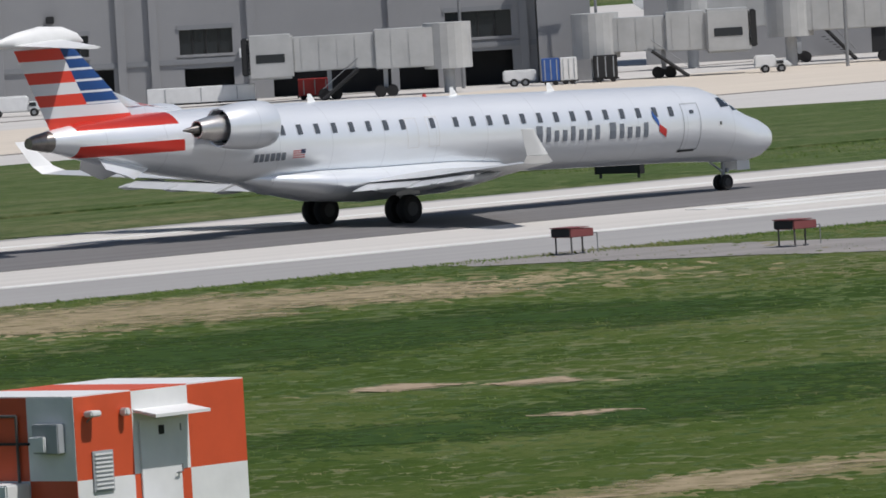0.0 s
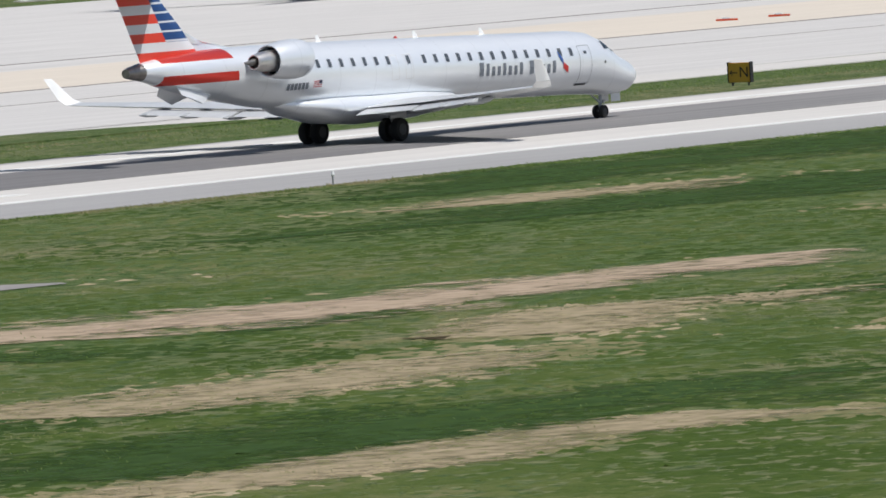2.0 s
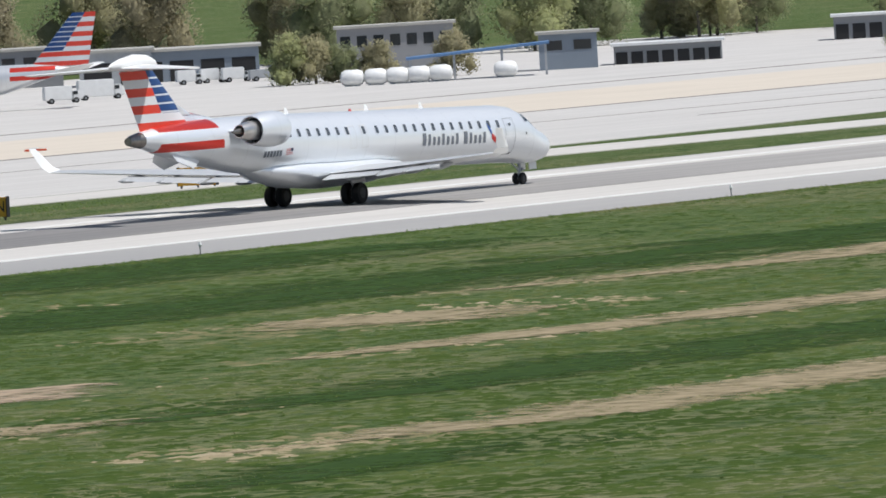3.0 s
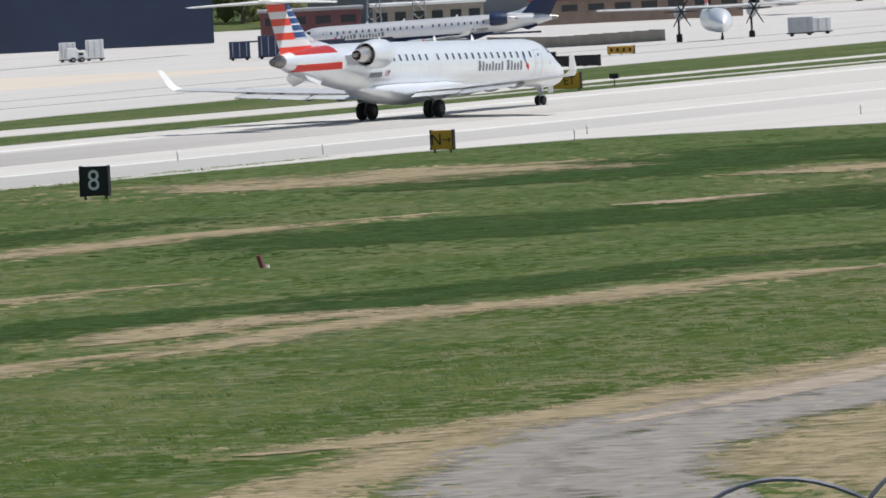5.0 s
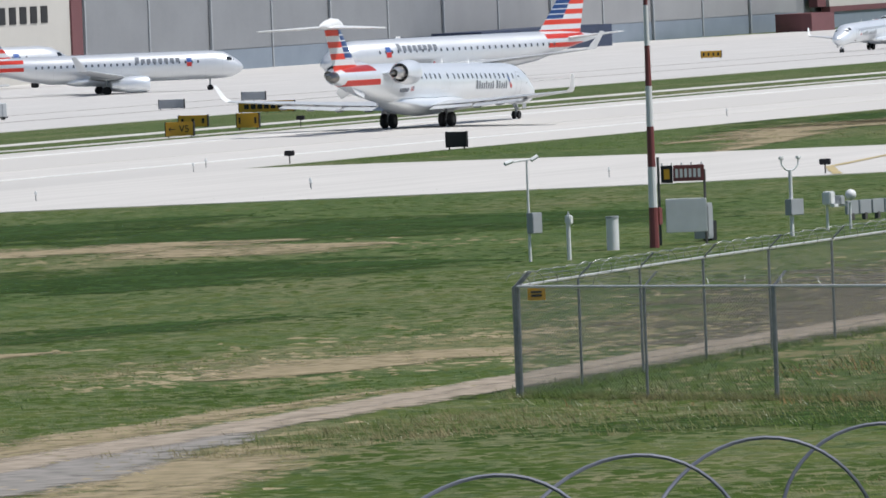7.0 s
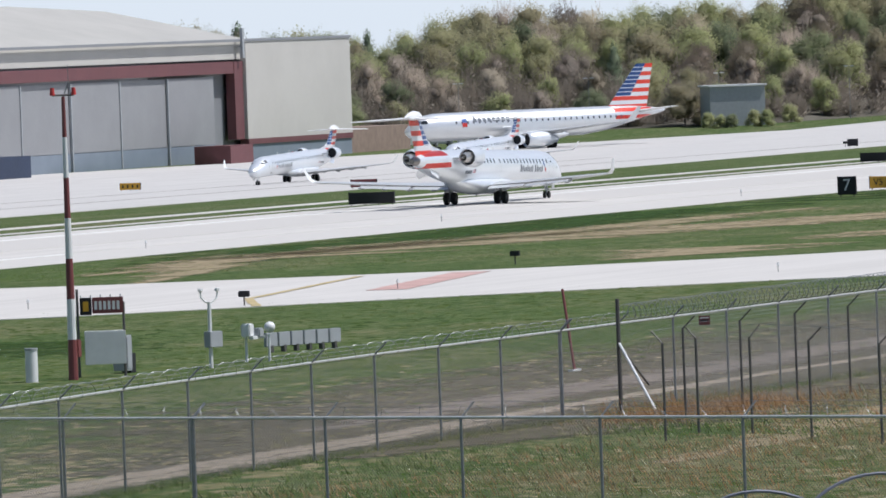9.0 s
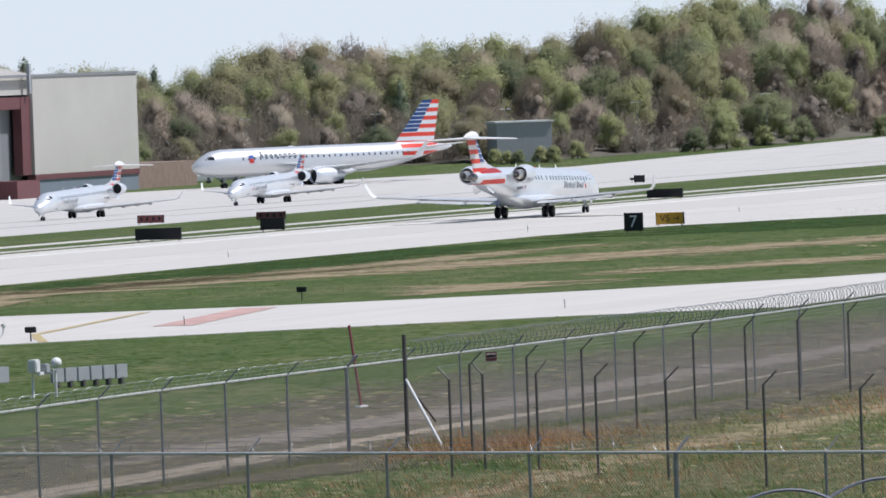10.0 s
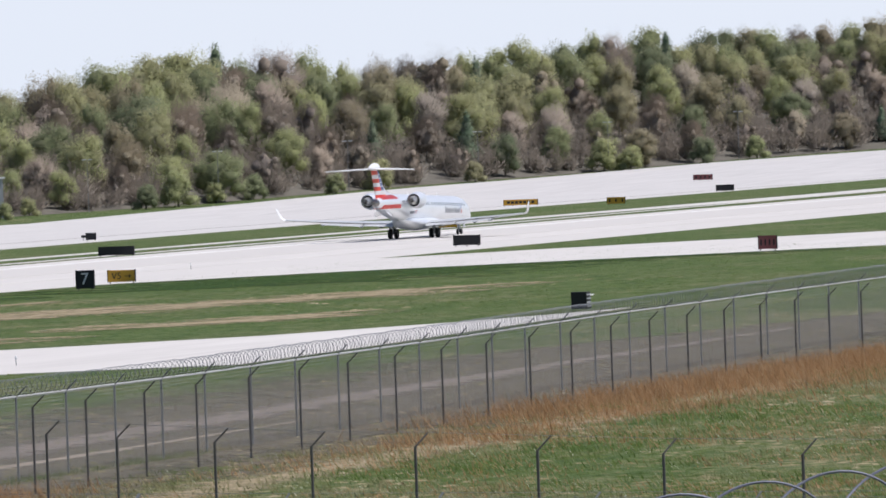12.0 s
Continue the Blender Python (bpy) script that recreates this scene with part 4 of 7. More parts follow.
fence("post_row", [(316, 101), (320.5, 101.3), (319.6, 99.2), (315.3, 95.9), (310.0, 92.0), (303.6, 87.0), (298, 82.4), (295, 78.4), (289.5, 73.3), (284.2, 68.3), (281.2, 63.6), (277, 58.5)], None, 3.15, "row of bare dark posts with bent arms", lean=1, mesh=False, rail=False, strands=1, post=POST)


def coil(name, pts, z, r, pitch, wire, label, seg=18, side=3, s0=0.0, s1=None, wob=0.08, material=STEEL, tilt=0.0):
    """A stretched coil of barbed tape."""
    rnd = random.Random(4)
    total = line_length(pts) if s1 is None else s1
    n = int((total - s0) / pitch * seg)
    rings = []
    ph = [rnd.uniform(-1, 1) for _ in range(int((total - s0) / pitch) + 3)]
    for i in range(n):
        s = s0 + (total - s0) * i / n
        p, d = at_line(pts, s)
        nrm = Vector((-d.y, d.x, 0))
        a = 2 * math.pi * i / seg
        k = i / seg
        q = ph[int(k)] * (1 - k % 1) + ph[int(k) + 1] * (k % 1)
        rad = r * (1 + wob * q)
        c = Vector((p.x, p.y, ground_z(p.x, p.y) + z + tilt * s))
        e = nrm * math.cos(a) + Vector((0, 0, 1)) * math.sin(a)
        pos = c + e * rad + d * (pitch * .15 * q * math.sin(a))
        rings.append([pos + (e * math.cos(2 * math.pi * j / side) + d * math.sin(2 * math.pi * j / side)) * wire for j in range(side)])
    bm = bmesh.new()
    vs = [[bm.verts.new(v) for v in ring] for ring in rings]
    for a, b in zip(vs, vs[1:]):
        for j in range(side):
            bm.faces.new((a[j], a[(j + 1) % side], b[(j + 1) % side], b[j]))
    return tagged(link(name, bm, material), label, "razor wire", kind="stuff")


coil("razor_coil", BACK, 3.45, .30, .62, .012, "bright coil of razor wire on top of the fence", s0=72)
coil("razor_coil", FRONT, 3.2, .22, 1.4, .008, "loose coil of razor wire along the fence top", seg=12)
coil("razor_coil", BACK, 3.25, .24, 1.4, .008, "loose coil of razor wire along the fence top", seg=12, s0=0, s1=72)
# the boundary fence on the bank before the viewpoint
NEARF = [(8, 11.2), (34, 11.1), (60, 9.2)]
fence("boundary_fence", NEARF, 3.0, 2.25, "chain-link boundary fence on the grass bank", arm=0, strands=0, mesh=False)
TAPE = paint("dull_razor_tape", (0.17, 0.18, 0.23), 0.65, 0.2, 0.3, 8)
coil("razor_coil", NEARF, 2.74, .265, 1.15, .0065, "dull coil of razor tape above the boundary fence", seg=40, side=5, s0=12.33, material=TAPE, wob=.05, tilt=-.0083)


def corner_post():
    ob = thing("gate_post", pose(338.0, 109.6, 0), "tall dark fence post with slanting braces", "post")
    part("post", rodm((0, 0, -.2), (0, 0, 4.0), .075, n=10), POST, ob)
    part("brace", rodm((0, 0, 2.5), (-1.7, -1.9, 0), .05), WHITE, ob, "white slanting brace")
    part("brace", rodm((0, 0, 2.4), (3.5, .1, .9), .035), POST, ob)
    for x, y, z, w in ((270.0, 107.25, 2.66, .5),):
        o = thing("warning_plate", pose(x, y - .1, z, 0, 0, -66), "small yellow warning plate with dark unreadable bars", "sign")
        part("plate", boxm(-w / 2, w / 2, -.01, .01, 0, .36), YELLOW, o)
        part("writing_bar", boxm(-w * .3, w * .3, -.016, -.0105, .2, .26), DARK, o)
        part("writing_bar", boxm(-w * .3, w * .3, -.016, -.0105, .1, .16), DARK, o)
    o = thing("warning_plate", pose(349.3, 110.05, 2.68, 0, 0, -70), "small red warning plate on the fence", "sign")
    part("plate", boxm(-.2, .2, -.01, .01, 0, .32), DKRED, o)
    part("writing_bar", boxm(-.15, .15, -.016, -.0105, .13, .19), DARK, o)
    part("writing_bar", boxm(-.15, .15, -.016, -.0105, .23, .27), WHITE, o)
    o = thing("leaning_pole", pose(382.3, 125.8, 0), "leaning dark red pole on a white base", "pole")
    part("pole", rodm((0, 0, 0), (.35, .5, 3.2), .055, n=8), DKRED, o)
    part("base", boxm(-.5, .5, -.1, .1, 0, .08), WHITE, o)
    o = thing("lattice_box", pose(621.6, 154.3, 0), "dark lattice-sided equipment box past the fence", "box")
    part("housing", boxm(-.5, .5, -.5, .5, .1, 1.15, bevel=.02), DARK, o)
    for i in range(4):
        part("slat", boxm(-.53, .53, -.53, -.505, .22 + i * .24, .3 + i * .24), GREY, o)
    part("lamp", rodm((.5, -.4, .9), (.9, -.6, .95), .05), WHITE, o)
    o = thing("notice_board", pose(285.0, 73.5, 0, 0, 0, -72), "small grey notice board by the posts", "board")
    part("board", boxm(-.4, .4, -.02, .02, .3, 1.1), GREY, o)
    part("leg", boxm(-.03, .03, .02, .06, -.1, 1.1), POST, o)


corner_post()


# ---- weather station ----
def weather_station():
    ob = thing("warning_mast", pose(387.2, 148.5, 0), "tall red and white banded mast with red lamps", "mast")
    for i in range(7):
        part("mast_band", rodm((0, 0, i * 1.62), (0, 0, (i + 1) * 1.62), .20 - i * .018, .20 - (i + 1) * .018, n=12), DKRED if i % 2 == 0 else WHITE, ob)
    part("junction_box", boxm(.12, .5, -.2, .1, .9, 1.6, bevel=.03), DKRED, ob)
    part("cross_arm", rodm((-.2, .38, 11.4), (.2, -.38, 11.4), .04), POST, ob)
    for s in (-1, 1):
        lamp = part("obstruction_lamp", rodm((s * .2, -s * .38, 11.4), (s * .2, -s * .38, 11.7), .11, .08, 12), RED, ob, "red glass obstruction lamp")
    part("lightning_rod", rod(rodm((0, 0, 11.3), (.1, -.2, 11.9), .02), (.1, -.2, 11.9), (.1, -.2, 12.6), .015), STEEL, ob)

    ob = thing("wind_mast", pose(375.2, 149.1, 0, 0, 0, -20), "slim white wind sensor mast with a cross arm", "mast")
    part("mast", rodm((0, 0, 0), (0, 0, 4.0), .06, .04), WHITE, ob)
    part("cross_arm", rodm((-.75, .25, 3.9), (.3, -.15, 4.0), .035), WHITE, ob)
    part("sensor", rodm((-.95, .3, 3.85), (-.6, .2, 3.95), .08), WHITE, ob)
    part("sensor", rodm((.15, -.1, 3.95), (.42, -.2, 4.1), .08), WHITE, ob)
    part("control_box", boxm(-.1, .45, -.3, .05, 1.1, 1.9, bevel=.02), GREY, ob)

    ob = thing("sensor_post", pose(375.8, 147.7, 0), "short white post with a small sensor", "post")
    part("post", rodm((0, 0, 0), (0, 0, 1.5), .09), WHITE, ob)
    part("sensor", boxm(-.12, .18, -.15, .1, 1.4, 1.75, bevel=.04), WHITE, ob)
    part("dome", rodm((.05, 0, 1.75), (.05, 0, 1.9), .07, .02), GREY, ob)

    ob = thing("rain_gauge", pose(385.7, 149.7, 0), "white cylindrical rain gauge", "gauge")
    bm = rodm((0, 0, 0), (0, 0, 1.28), .25, n=20)
    part("cylinder", bm, WHITE, ob, smooth=True)
    part("rim", rodm((0, 0, 1.28), (0, 0, 1.36), .27, n=20), GREY, ob)

    ob = thing("instruction_sign", pose(390.3, 148.4, 0, 0, 0, 20), "red and black sign above a white cabinet on posts", "sign")
    for y in (-.9, .95):
        part("post", rodm((0, y, 0), (0, y, 3.55 if y > 0 else 3.0), .055), POST, ob)
    part("sign_panel", boxm(-.1, .1, -.9, .35, 2.55, 3.2, bevel=.02), DKRED, ob)
    part("sign_panel", boxm(-.1, .1, .37, .85, 2.5, 3.2, bevel=.02), DARK, ob)
    for i in range(6):
        part("writing_bar", boxm(-.112, -.101, -.75 + i * .18, -.64 + i * .18, 2.7, 3.05), WHITE, ob)
    for i in range(5):
        part("lamp_bulb", rodm((0, -.8 + i * .4, 3.2), (0, -.8 + i * .4, 3.3), .04), WHITE, ob)
    part("letter_block", boxm(-.112, -.101, .5, .72, 2.65, 3.05), YELLOW, ob)
    part("cabinet", boxm(-.3, .25, -.95, .7, .5, 1.85, bevel=.02), WHITE, ob)

    ob = thing("control_cabinet", pose(393.6, 148.8, 0), "grey steel control cabinet", "cabinet")
    part("body", boxm(-.3, .3, -.3, .3, .1, 1.55, bevel=.02), GREY, ob)
    part("door", boxm(-.26, .26, -.325, -.302, .2, 1.45, bevel=.01), GREY, ob)
    part("cable_box", boxm(.4, 1.0, -.2, .2, .0, .8, bevel=.02), DARK, ob)

    ob = thing("visibility_mast", pose(397.2, 146.3, 0, 0, 0, -20), "white mast with a forked visibility sensor", "mast")
    part("mast", rodm((0, 0, 0), (0, 0, 2.7), .085, .075), WHITE, ob)
    bm = bmesh.new()
    pts = [(-.38, 3.15), (-.36, 2.9), (-.2, 2.72), (0, 2.66), (.2, 2.72), (.36, 2.9), (.38, 3.15)]
    for (x, z), (u, w) in zip(pts, pts[1:]):
        rod(bm, (x, -x * .35, z), (u, -u * .35, w), .035)
    part("fork", bm, WHITE, ob)
    for s in (-1, 1):
        part("sensor_head", boxm(s * .38 - .1, s * .38 + .1, -s * .13 - .08, -s * .13 + .08, 3.12, 3.26, bevel=.03), WHITE, ob)
    part("control_box", boxm(-.3, .5, -.25, .1, .85, 1.5, bevel=.02), GREY, ob)

    ob = thing("sensor_cluster", pose(403.6, 146.6, 0), "cluster of white weather instruments on legs", "instrument")
    for x in (-.5, .55):
        part("leg", rodm((x, -x * .6, 0), (x, -x * .6, 1.1), .06), WHITE, ob)
    part("beam", boxm(-.7, .8, -.1, .1, .95, 1.08), WHITE, ob)
    part("instrument_box", boxm(-.85, -.3, .0, .4, 1.05, 1.6, bevel=.05), WHITE, ob)
    part("instrument_box", boxm(-.2, .35, -.2, .2, 1.0, 1.4, bevel=.05), GREY, ob)
    bm = bmesh.new()
    bmesh.ops.create_icosphere(bm, subdivisions=2, radius=.24, matrix=Matrix.Translation((.62, -.35, 1.4)))
    part("dome", bm, WHITE, ob, smooth=True)
    ob = thing("louvred_screen", pose(414.5, 150.2, 0, 0, 0, -20), "row of low grey louvred panels", "panel")
    for i in range(6):
        part("panel", boxm(i * .85, i * .85 + .75, -.08, .08, .25, .85, bevel=.02), GREY, ob)
        part("foot", boxm(i * .85 + .3, i * .85 + .45, -.1, .1, 0, .3), POST, ob)


weather_station()
for x, y, u, v in ((510, 178, 543, 184.5),):
    patch("hold_marking", [(x, y), (u, v)], 2.2, RED_MARK, "faded red painted holding-position panel", .055, 9, "marking", .05)
patch("hold_marking", [(486, 176.5), (500, 182), (540, 190)], .5, YELLOW_MARK, "yellow painted holding line", .06, 9, "marking", .05)

# ---- the far side: terminal, parked aircraft, hangars, woods ----
def seen(az, r, turn=0.0, z=None):
    """A pose at a bearing and distance from the viewpoint, its +x to the right and +y away."""
    a = radians(az)
    x, y = r * math.sin(a), r * math.cos(a)
    return pose(x, y, ground_z(x, y) if z is None else z, 0, 0, -az + turn)


CLAD = paint("pale_cladding", (0.27, 0.275, 0.285), 0.6, 0, 0.12, 0.15)
CLAD_GREY = paint("grey_cladding", (0.23, 0.24, 0.255), 0.6, 0, 0.15, 0.15)
CLAD_CREAM = paint("cream_cladding", (0.50, 0.485, 0.45), 0.6, 0, 0.10, 0.1)
CLAD_NAVY = paint("navy_cladding", (0.018, 0.032, 0.075), 0.5, 0, 0.2, 0.2)
CLAD_SLATE = paint("slate_blue_cladding", (0.20, 0.24, 0.29), 0.55, 0, 0.15, 0.2)
MAROON = paint("maroon_trim", (0.15, 0.055, 0.06), 0.55, 0, 0.15, 0.3)
ROOFING = paint("grey_roofing", (0.42, 0.41, 0.38), 0.7, 0, 0.15, 0.1)
BRICK = paint("brown_masonry", (0.27, 0.20, 0.16), 0.8, 0, 0.3, 0.8)
TAN_WALL = paint("tan_masonry", (0.33, 0.29, 0.24), 0.8, 0, 0.3, 0.5)
TENT = paint("blue_roof_sheet", (0.10, 0.20, 0.38), 0.5, 0, 0.15, 0.3)
GOLD = paint("gold_paint", (0.42, 0.27, 0.10), 0.4, 0, 0.2)
BRIDGE = paint("jetbridge_panel", (0.44, 0.45, 0.45), 0.5, 0, 0.25, 0.5)

NARROW = [  # x, top, bottom, half width of a narrow-body airliner
    (22.2, 3.15, 3.05, .05), (22.0, 3.6, 2.6, .55), (21.4, 4.1, 2.2, 1.0), (20.4, 4.75, 1.85, 1.5), (19.2, 5.35, 1.65, 1.8), (17.5, 5.6, 1.6, 1.97),
    (8, 5.65, 1.6, 1.97), (0, 5.65, 1.6, 1.97), (-8, 5.65, 1.65, 1.97), (-12, 5.65, 2.2, 1.9), (-16, 5.6, 3.2, 1.5), (-19, 5.4, 3.95, 1.0), (-21.5, 5.1, 4.4, .5), (-22.3, 4.95, 4.65, .2)]


def airliner(m, label, s=1.0, stretch=1.0, skin=None, fin=None, name_bars=(8,), bar_mat=None, emblem=True, winglet=None):
    """A twin-engine narrow-body with engines under the wings."""
    sc = Matrix.Diagonal((s, s, s, 1))
    st = [(x * stretch, t, b, w) for x, t, b, w in NARROW]
    skin, fin = skin or far_livery(s, stretch)[0], fin or far_livery(s, stretch)[1]
    ob = thing("airliner", m, label, "airplane", "parked and taxiing airliners")

    def add(nm, bm, mat, smooth=True):
        bm.transform(sc)
        return part(nm, bm, mat, ob, smooth=smooth)
    bm = bmesh.new()
    loft(bm, [oval(x, (t + b) / 2, w, (t - b) / 2, 28) for x, t, b, w in st])
    add("fuselage", bm, skin)
    bm = bmesh.new()
    loft(bm, [oval(x, 1.9, w, r, 20) for x, w, r in ((7.5, .3, .1), (6, 1.8, .6), (0, 2.15, .75), (-4, 1.8, .6), (-6, .3, .1))])
    add("belly_fairing", bm, SKIN_PLAIN)
    for k in (-1, 1):
        bm = bmesh.new()
        foil(bm, ((6.3, k * 1.2, 1.9), (-2.2, k * 1.2, 2.2)), ((2.2, k * 6.2, 2.5), (-2.6, k * 6.2, 2.6)), .13, 8)
        foil(bm, ((2.2, k * 6.2, 2.5), (-2.6, k * 6.2, 2.6)), ((-4.2, k * 16.6, 3.6), (-5.8, k * 16.6, 3.6)), .11, 8)
        add("wing", bm, WINGSKIN)
        bm = bmesh.new()
        foil(bm, ((-4.3, k * 16.55, 3.55), (-5.8, k * 16.55, 3.6)), ((-6.0, k * 17.1, 5.6), (-6.7, k * 17.1, 5.6)), .09)
        add("winglet", bm, winglet or WHITE)
        bm = bmesh.new()
        n, y, z = 22, k * 5.75, 1.35
        prof = [(5.6, .85), (5.75, .95), (5.6, 1.08), (4.6, 1.2), (3.2, 1.2), (2.0, 1.02), (1.4, .85), (1.5, .7), (.4, .5), (.4, .3)]
        loft(bm, [[(px, y + pr * math.cos(2 * math.pi * i / n), z + pr * math.sin(2 * math.pi * i / n)) for i in range(n)] for px, pr in prof], cap=False)
        add("engine", bm, SKIN_PLAIN)
        bm = bmesh.new()
        rod(bm, (5.2, y, z), (5.3, y, z), .95, n=20)
        add("fan", bm, DARK, False)
        bm = bmesh.new()
        foil(bm, ((4.0, y, 2.0), (-.6, y, 2.1)), ((3.4, y, 2.7), (-1.2, y, 2.6)), .1)
        add("engine_pylon", bm, WINGSKIN)
        bm = bmesh.new()
        foil(bm, ((-15.6, k * .6, 4.7), (-19.6, k * .6, 4.7)), ((-19.6, k * 6.2, 5.3), (-21.0, k * 6.2, 5.3)), .1)
        add("stabiliser", bm, WHITE)
        for dy in (-.45, .45):
            add("main_wheel", rodm((0, k * 3.8 + dy - .2, .58), (0, k * 3.8 + dy + .2, .58), .58, n=18), TYRE, False)
        add("main_gear_leg", rodm((0, k * 3.8, .5), (0, k * 3.8, 2.2), .16), GREY, False)
        for i in range(int(30 * stretch)):
            x = (14.8 - i * .98) * stretch
            bm = bmesh.new()
            side_plate(bm, st, x - .13, x + .13, 3.95, 4.32, k, .02, 1, 2)
            add("cabin_window", bm, WINDOW, False)
        bm = bmesh.new()
        side_plate(bm, st, 19.4 * stretch, 20.6 * stretch, 4.15, 4.65, k, .03, 3, 2)
        add("cockpit_window", bm, GLASS, False)
        x = 11.6 * stretch
        for n_ in name_bars:
            for i in range(n_):
                h = 1.25 if i == 0 else .9
                xa = x - i * .82 if k > 0 else x - (sum(name_bars) - 1 - i) * .82
                bm = bmesh.new()
                side_plate(bm, st, xa - .28, xa + .28, 4.25 - .1, 4.25 - .1 + h * .72, k, .03, 1, 2)
                add("lettering_bar", bm, bar_mat or LETTER, False)
            x -= n_ * .82 + .5
        if emblem:
            for mat, za, zb in ((RED, 3.5, 4.1), (BLUE, 4.15, 4.7)):
                bm = bmesh.new()
                side_plate(bm, st, 13.0 * stretch, 13.8 * stretch, za, zb, k, .03, 1, 2)
                add("emblem", bm, mat, False)
    for dy in (-.28, .28):
        add("nose_wheel", rodm((16.9 * stretch, dy - .13, .4), (16.9 * stretch, dy + .13, .4), .4, n=16), TYRE, False)
    add("nose_gear_leg", rodm((16.9 * stretch, 0, .4), (16.9 * stretch, 0, 2.0), .12), GREY, False)
    bm = bmesh.new()
    foil(bm, ((-12.6, 0, 5.3), (-19.6, 0, 5.1)), ((-18.0, 0, 11.6), (-20.9, 0, 11.6)), .09, 8)
    add("fin", bm, fin)
    return ob


airliner(pose(1035, 732.3, -9, 0, 0, 118), "silver striped-tail airliner parked on the far ramp", 1.0, .8)
airliner(pose(1024, 778, -9, 0, 0, -52), "white cargo airliner with purple and orange bars", 1.15, 1.1, SKIN_PLAIN, NAVY, (3, 2), NAVY, False)
airliner(pose(1392, 650, -9, 0, 0, -34), "long silver striped-tail airliner parked by the hangar", 1.12, 1.1)
airliner(pose(1330, 592, -9, 0, 0, -58), "silver striped-tail airliner parked before the hangar", 1.0, .9)
airliner(pose(1842, 612, -9, 0, 0, 143), "large silver striped-tail airliner near the far wood", 1.3, 1.02)
taxiing = airliner(pose(1121.9, 452, ground_z(1122, 452), 0, 0, 156), "silver airliner taxiing with both engines and nose in view", 1.0, 1.0)
airliner(pose(672, 620, -9, 0, 0, 133), "white regional airliner with a navy and gold fin at the gate", .72, 1.0, SKIN_PLAIN, NAVY, (), None, False, NAVY)
airliner(pose(760, 735, -9, 0, 0, 135), "white airliner with a dark blue belly behind the gate", 1.1, 1.0, SKIN_PLAIN, NAVY, (), None, False, NAVY)

# other tail-engined regional jets
second = copy_thing(jet, pose(1322, 473, ground_z(1322, 473), 0, 0, 178))
tagged(second, "silver regional jet waiting on the far taxiway")
third = copy_thing(jet, pose(1437, 485, ground_z(1437, 485), 0, 0, 172))
tagged(third, "silver regional jet queuing near the far wood")
fourth = copy_thing(jet, pose(1156, 581, -9, 0, 0, 115))
tagged(fourth, "white regional jet with navy belly and navy fin")
NAVY_SKIN = livery_body("white_navy_skin", (0.66, 0.67, 0.68), red=False)
for ch in fourth.children:
    if ch.name.startswith("fin"):
        ch.data = ch.data.copy()
        ch.data.materials[0] = NAVY
    if ch.name.startswith(("belly_fairing", "tail_strake", "engine")):
        ch.data = ch.data.copy()
        ch.data.materials[0] = NAVY
    if ch.name.startswith("fuselage"):
        ch.data = ch.data.copy()
        ch.data.materials.clear()
        ch.data.materials.append(NAVY_SKIN)
        ch.data.materials.append(NAVY)
        for f in ch.data.polygons:
            if f.center.z < 2.1:
                f.material_index = 1
for o in (fourth,):
    bm = bmesh.new()
    side_plate(bm, REGIONAL, -12.5, 18.6, 1.75, 2.0, 1, .02, 30, 1)
    part("cheat_line", bm, NAVY, o)


